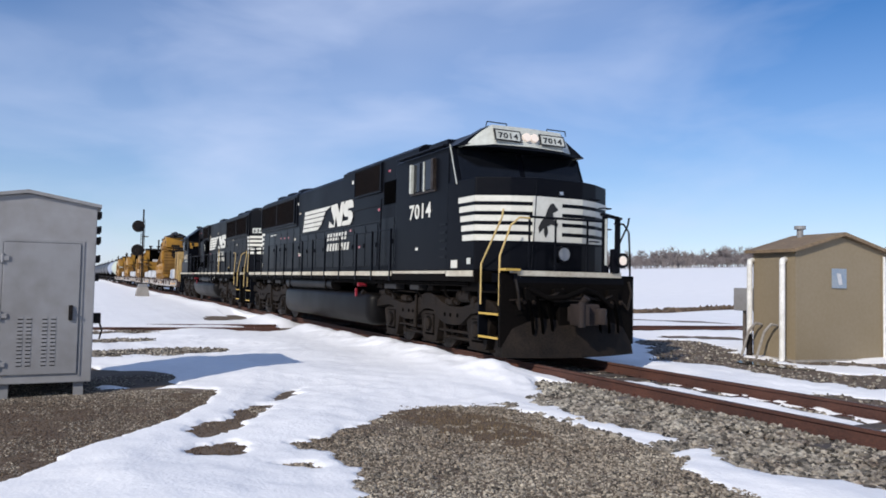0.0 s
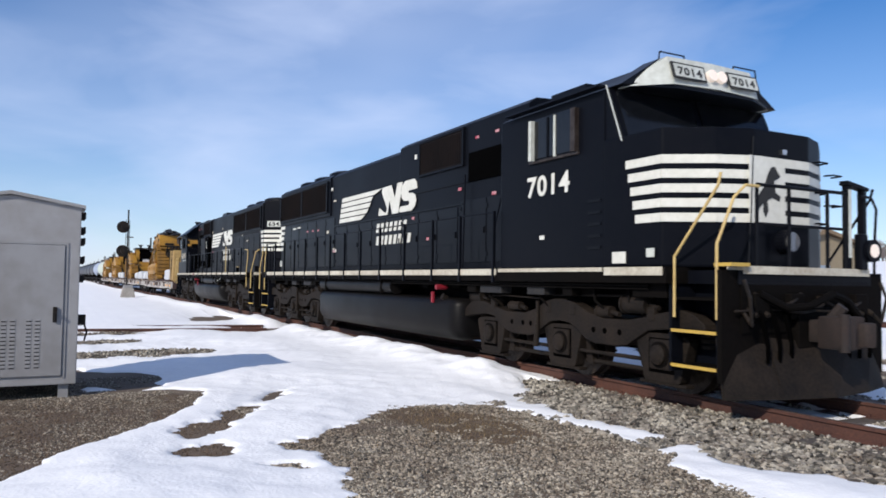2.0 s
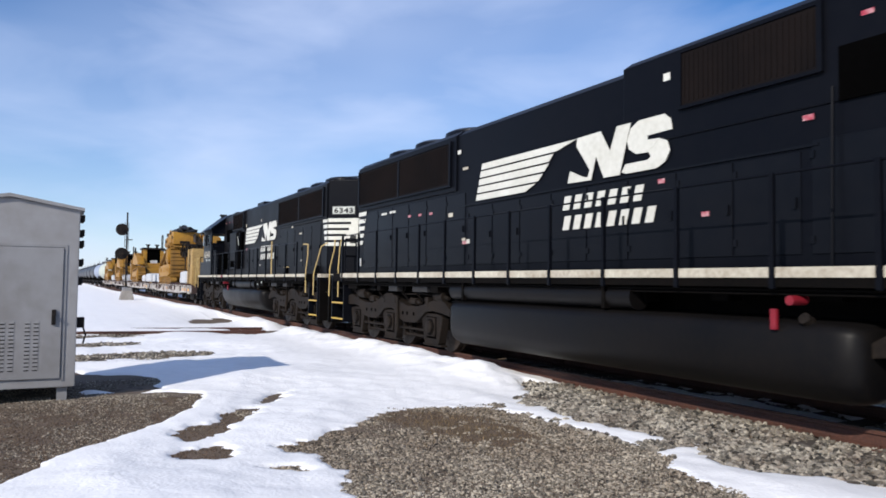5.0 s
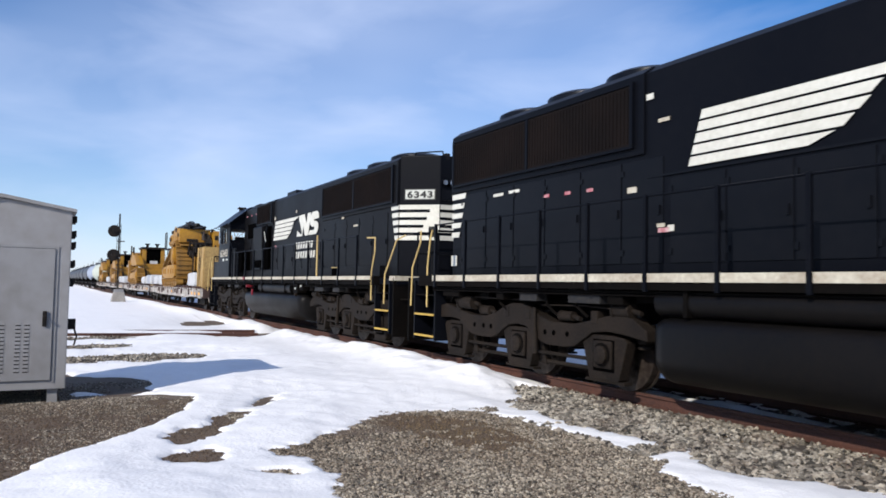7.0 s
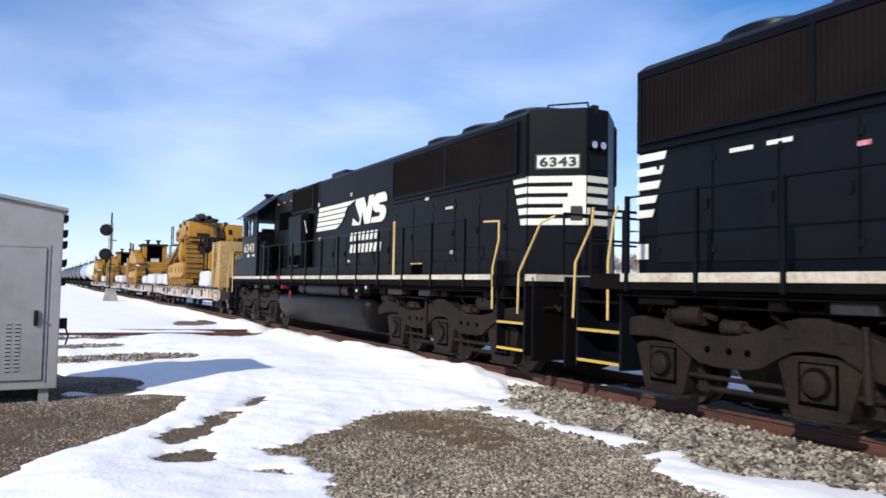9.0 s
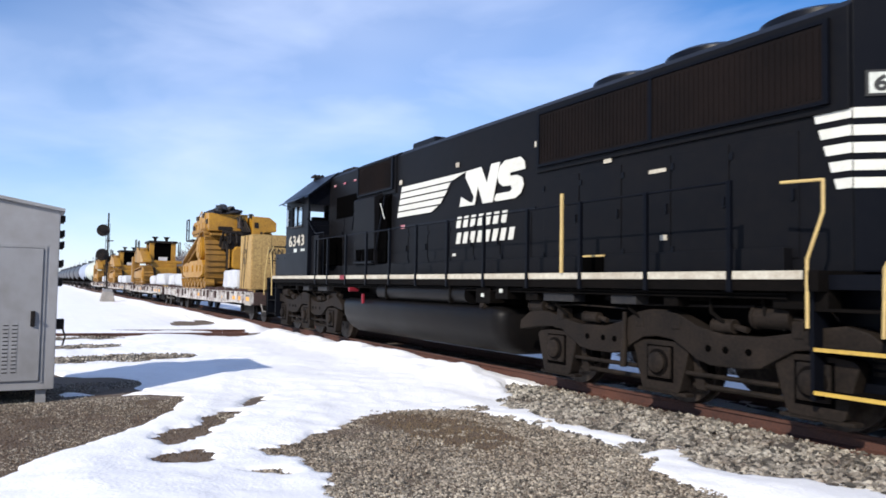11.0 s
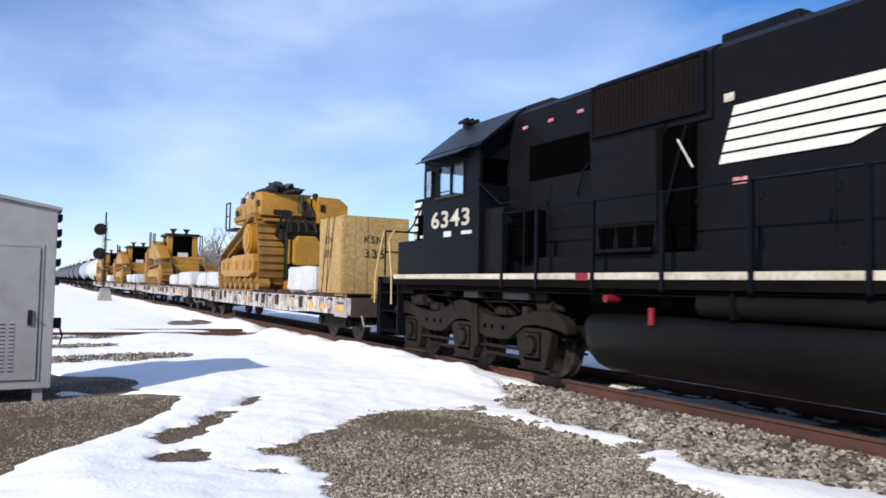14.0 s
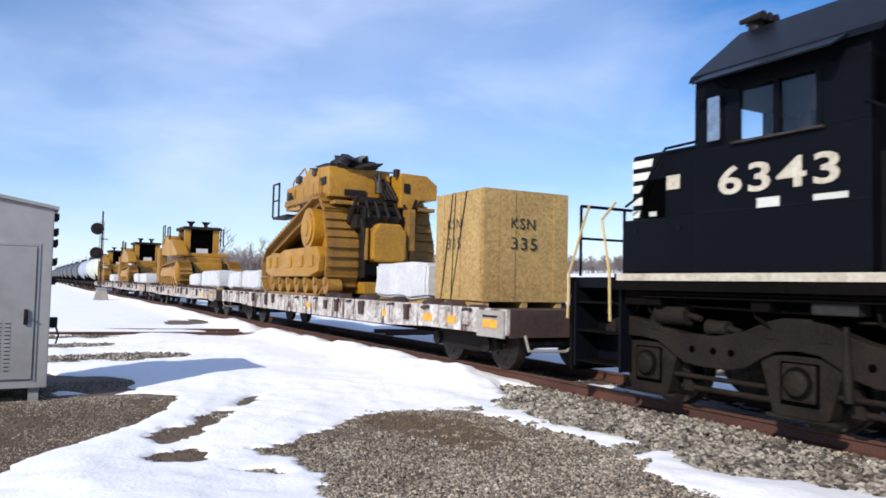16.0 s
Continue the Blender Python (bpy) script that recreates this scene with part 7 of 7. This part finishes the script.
def signal_mast():
    root = thing("railway_signal", -57.0, -3.4, -0.2, "dark signal mast with two round targets on concrete base", "railway signal")
    x, y = -57.0, -3.4
    part("base", prism(B(), [(y - 0.5, -0.25), (y + 0.5, -0.25), (y + 0.34, 0.55), (y - 0.34, 0.55)], x - 0.4, x + 0.4, "x", 0.03), CONCRETE, root, "concrete footing")
    part("base_box", box(B(), x - 0.3, x + 0.3, y - 0.3, y + 0.3, 0.55, 0.75, 0.02), CABINET2, root)
    part("mast", rod(B(), (x, y - 0.1, 0.5), (x, y - 0.1, 6.1), 0.055, 10), DARKM, root, "dark steel mast", True)
    for z in (4.85, 3.15):
        b2 = rod(B(), (x + 0.25, y - 0.45, z), (x + 0.32, y - 0.45, z), 0.42, 24)
        hd = part("signal_head", b2, DARKM, root, "round black target")
        part("lamp_housing", rod(B(), (x + 0.30, y - 0.45, z), (x + 0.55, y - 0.45, z), 0.15, 14), DARKM, hd)
        part("hood", rod(B(), (x - 0.1, y - 0.45, z), (x + 0.25, y - 0.45, z), 0.22, 14), DARKM, hd)
        part("bracket", box(B(), x - 0.05, x + 0.2, y - 0.42, y - 0.05, z - 0.04, z + 0.04), DARKM, hd)
        part("platform", box(B(), x - 0.3, x + 0.4, y - 0.2, y + 0.25, z - 0.72, z - 0.68), DARKM, root)
    b2 = B()
    for s in (-0.12, 0.12):
        rod(b2, (x - 0.25, y - 0.1 + s, 0.5), (x - 0.25, y - 0.1 + s, 5.4), 0.018, 6)
    for k in range(16):
        rod(b2, (x - 0.25, y - 0.22, 0.7 + k * 0.3), (x - 0.25, y + 0.02, 0.7 + k * 0.3), 0.012, 5)
    part("ladder", b2, DARKM, root)


def junction_box():
    root = thing("junction_box", -13.95, 8.0, -0.22, "weathered grey box on a short post beside the hut", "junction box")
    part("post", box(B(), -13.99, -13.91, 7.96, 8.04, -0.25, 0.8), TIE, root)
    part("case", box(B(), -14.2, -13.7, 7.85, 8.1, 0.78, 1.38, 0.02), CABINET2, root, "grey metal case")


equipment_cabinet()
junction_box()
hut()
signal_mast()


# ---- distance: bare trees, far farm ----
def twig_tree(seed, height, thin, kids=(11, 5, 4)):
    """A leafless tree: tapered trunk, rising limbs and a haze of twigs; its points and faces."""
    rg = random.Random(seed)
    b2 = B()

    def limb(p, d, length, r, depth):
        q = p + d * length
        rod(b2, p, q, max(r, thin), 6 if depth < 1 else 3, max(r * 0.55, thin * 0.6))
        if depth >= len(kids):
            return
        for k in range(kids[depth]):
            nd = (d * 0.55 + Vector((rg.uniform(-1, 1), rg.uniform(-1, 1), rg.uniform(0.0, 0.9)))).normalized()
            limb(p + d * length * rg.uniform(0.3 if depth == 0 else 0.4, 1.0), nd, length * rg.uniform(0.36, 0.62), r * 0.5, depth + 1)
    limb(Vector((0, 0, -0.3)), Vector((rg.uniform(-0.08, 0.08), rg.uniform(-0.08, 0.08), 1)).normalized(), height * 0.62, height * 0.022, 0)
    b2.verts.index_update()
    bmesh.ops.triangulate(b2, faces=b2.faces[:])
    vs, fs = np.array([v.co[:] for v in b2.verts]), np.array([[v.index for v in f.verts] for f in b2.faces])
    b2.free()
    return vs, fs


def wood(name, kinds, count, az0, az1, d0, d1, k0, k1, label, seed):
    """Many bare trees between two bearings and distances, as one mesh."""
    rg = random.Random(seed)
    co, fa, n_ = [], [], 0
    for k in range(count):
        az, d_ = radians(az0 + (az1 - az0) * (k + rg.random()) / count), rg.uniform(d0, d1)
        x, y = -d_ * math.cos(az), d_ * math.sin(az) - 8
        z = float(ground_z(np.array([x]), np.array([y]))[0])
        vs, fs = kinds[rg.randrange(len(kinds))]
        a_, s_, w_ = rg.uniform(0, 6.28), rg.uniform(k0, k1), rg.uniform(0.9, 1.5)
        c, s = math.cos(a_), math.sin(a_)
        co.append(np.stack([(vs[:, 0] * c - vs[:, 1] * s) * s_ * w_ + x, (vs[:, 0] * s + vs[:, 1] * c) * s_ * w_ + y, vs[:, 2] * s_ + z], -1))
        fa.append(fs + n_)
        n_ += len(vs)
    me = bpy.data.meshes.new(name)
    me.from_pydata(np.concatenate(co).tolist(), [], np.concatenate(fa).tolist())
    me.materials.append(BARK)
    tagged(new(name, me), label, "trees", kind="stuff")


def trees():
    kinds = [twig_tree(11 + k, 9.0, 0.10, (15, 9)) for k in range(5)]
    wood("far_wood", kinds, 260, 33, 64, 385, 450, 0.6, 1.3, "far line of leafless grey trees beyond the field", 5)
    wood("far_hedge", kinds, 260, 33, 64, 370, 400, 0.35, 0.75, "low leafless hedge under the far trees", 6)
    fine = [twig_tree(31 + k, 9.0, 0.03) for k in range(5)]
    wood("scrub", fine, 330, 8.0, 34, 75, 125, 0.42, 0.66, "bare brown scrub beyond the track", 7)
    rg = random.Random(8)
    for k in range(9):
        vs, fs = fine[k % 5]
        me = bpy.data.meshes.new("tree")
        me.from_pydata(vs.tolist(), [], fs.tolist())
        me.materials.append(BARK)
        ob = new("tree", me)
        az, d_ = radians(10 + 2.3 * k + rg.random()), rg.uniform(85, 110)
        x, y = -d_ * math.cos(az), d_ * math.sin(az) - 8
        s_ = rg.uniform(0.7, 0.95)
        ob.matrix_world = Matrix.Translation((x, y, float(ground_z(np.array([x]), np.array([y]))[0]))) @ Matrix.Rotation(rg.uniform(0, 6), 4, "Z") @ Matrix.Diagonal((s_, s_, s_, 1))
        tagged(ob, "bare tree standing in snowy scrub beyond the track", "tree", "trees beyond the track")


def far_farm():
    root = thing("farm_building", -300, 285, 10.0, "small far white farm building among bare trees", "barn")
    z = float(ground_z(np.array([-300.0]), np.array([285.0]))[0])
    part("walls", box(B(), -303, -297, 281, 289, z - 1, z + 3), SILO, root)
    part("roof", prism(B(), [(281, z + 3), (285, z + 5), (289, z + 3)], -303.3, -296.7, "x"), CABINET2, root)


trees()
far_farm()

# ---- loose stone, last ----
stones("ballast_by_the_track", 60000, -11.5, -2.6, -2.8, 1.7, 0.010, 0.035, STONE, "grey-brown broken ballast stone along the rails", 3, keep=lambda x, y: (np.abs(np.abs(y) - 0.753) > 0.09))
stones("gravel_patch", 62000, -9.2, -3.0, -7.0, -2.3, 0.005, 0.0165, PEBBLE, "small brown gravel between the snow patches", 4, keep=lambda x, y: ((y > -6.0) | (x > -6.5)) & (wobble(x, y, 1.3, 3.0) + 0.45 * wobble(x, y, 7.0, 1.0) > -0.85) & ((((x + 7.3 - 0.6 * (y + 3.9)) / 1.15) ** 2 + ((y + 3.85) / 0.50) ** 2 > 1 + 0.5 * wobble(x, y, 4.0, 2.0)) | (wobble(x, y, 12.0, 6.0) > 0.5)))
stones("gravel_by_the_cabinet", 50000, -12.8, -6.4, -9.6, -4.6, 0.003, 0.0115, PEBBLE, "brown gravel in front of the cabinet", 6, keep=lambda x, y: (wobble(x, y, 2.1, 8.0) + 0.6 * wobble(x, y, 9.0, 2.0) > -0.45) & (x < -7.15 - 0.75 * (y + 8.2) + 0.35 * wobble(x, y, 5.0, 3.0)) & ((y < -6.95) | (x < -9.5) | (wobble(x, y, 9.0, 5.0) > 0.5)))
stones("grit", 40000, -9.2, -3.4, -7.0, -2.3, 0.003, 0.008, PEBBLE, "fine brown grit among the gravel", 14, keep=lambda x, y: ((y > -6.0) | (x > -6.5)) & (((x + 7.3 - 0.6 * (y + 3.9)) / 1.2) ** 2 + ((y + 3.85) / 0.52) ** 2 > 1 + 0.5 * wobble(x, y, 4.0, 2.0)))
stones("brown_earth", 16000, -9.2, -5.6, -4.9, -2.9, 0.003, 0.011, CLOD, "crumbs of thawed brown earth", 21, keep=lambda x, y: ((x + 7.3 - 0.6 * (y + 3.9)) / 1.3) ** 2 + ((y + 3.85) / 0.62) ** 2 < 1 + 0.5 * wobble(x, y, 4.0, 2.0))
stones("earth_edge", 28000, -10.6, -6.3, -9.6, -5.6, 0.003, 0.011, CLOD, "brown earth along the edge of the snow", 22)
stones("strips_of_gravel", 14000, -24, -14.5, -9.0, -4.8, 0.012, 0.034, STONE, "grey gravel showing through the snow", 15)
stones("earth_clods", 2500, -41, -36, 21, 39, 0.06, 0.22, CLOD, "dark clods of earth along a ditch", 16)
stones("gravel_by_the_hut", 5000, -17, -3, 1.7, 9.0, 0.012, 0.034, STONE, "wet gravel round the hut", 8)


def puddle():
    b2 = B()
    ring = []
    for k in range(28):
        a_ = k * 2 * math.pi / 28
        w = 1 + 0.25 * math.sin(3 * a_ + 1) + 0.12 * math.sin(7 * a_)
        ring.append((-10.7 + 0.8 * w * math.cos(a_), 4.95 + 0.22 * w * math.sin(a_)))
    prism(b2, ring, -0.26, -0.192, "z")
    solo("puddle", b2, PUDDLE, "dark melt water puddle in the gravel", "puddle", kind="structure")


puddle()


def dry_grass():
    """Thin dead blades in the thawed ground."""
    rg = random.Random(9)
    b2 = B()
    for k in range(1500):
        x, y = rg.gauss(-7.3, 0.7), rg.gauss(-3.85, 0.4)
        if float(cover(np.array([x]), np.array([y]))[0]) > 0:
            continue
        z = float(ground_z(np.array([x]), np.array([y]))[0])
        h, a_ = rg.uniform(0.02, 0.07), rg.uniform(0, 6.28)
        dx, dy = math.cos(a_) * 0.003, math.sin(a_) * 0.003
        tx, ty = rg.uniform(-0.05, 0.05), rg.uniform(-0.05, 0.05)
        vs = [b2.verts.new(c) for c in ((x - dx, y - dy, z), (x + dx, y + dy, z), (x + tx, y + ty, z + h))]
        b2.faces.new(vs)
    solo("dry_grass", b2, STRAW, "short dead grass in thawed gravel", "grass", kind="stuff")


dry_grass()


def motions():
    """The whole train rolls towards +x; every wheelset turns with it."""
    for ob, x, y, z in MOVING:
        walk(ob, [(t, pose(x + s, y, z)) for t, s in S_ROWS])
    ts = [r[0] for r in S_ROWS]
    ss = [r[1] for r in S_ROWS]
    grid = [k * 0.125 for k in range(129)]
    run = np.interp(grid, ts, ss)
    for ob, x, z, r in WHEELS:
        walk(ob, [(t, Matrix.Translation((x, 0, z)) @ Matrix.Rotation(float(s) / r, 4, "Y")) for t, s in zip(grid, run)])


motions()
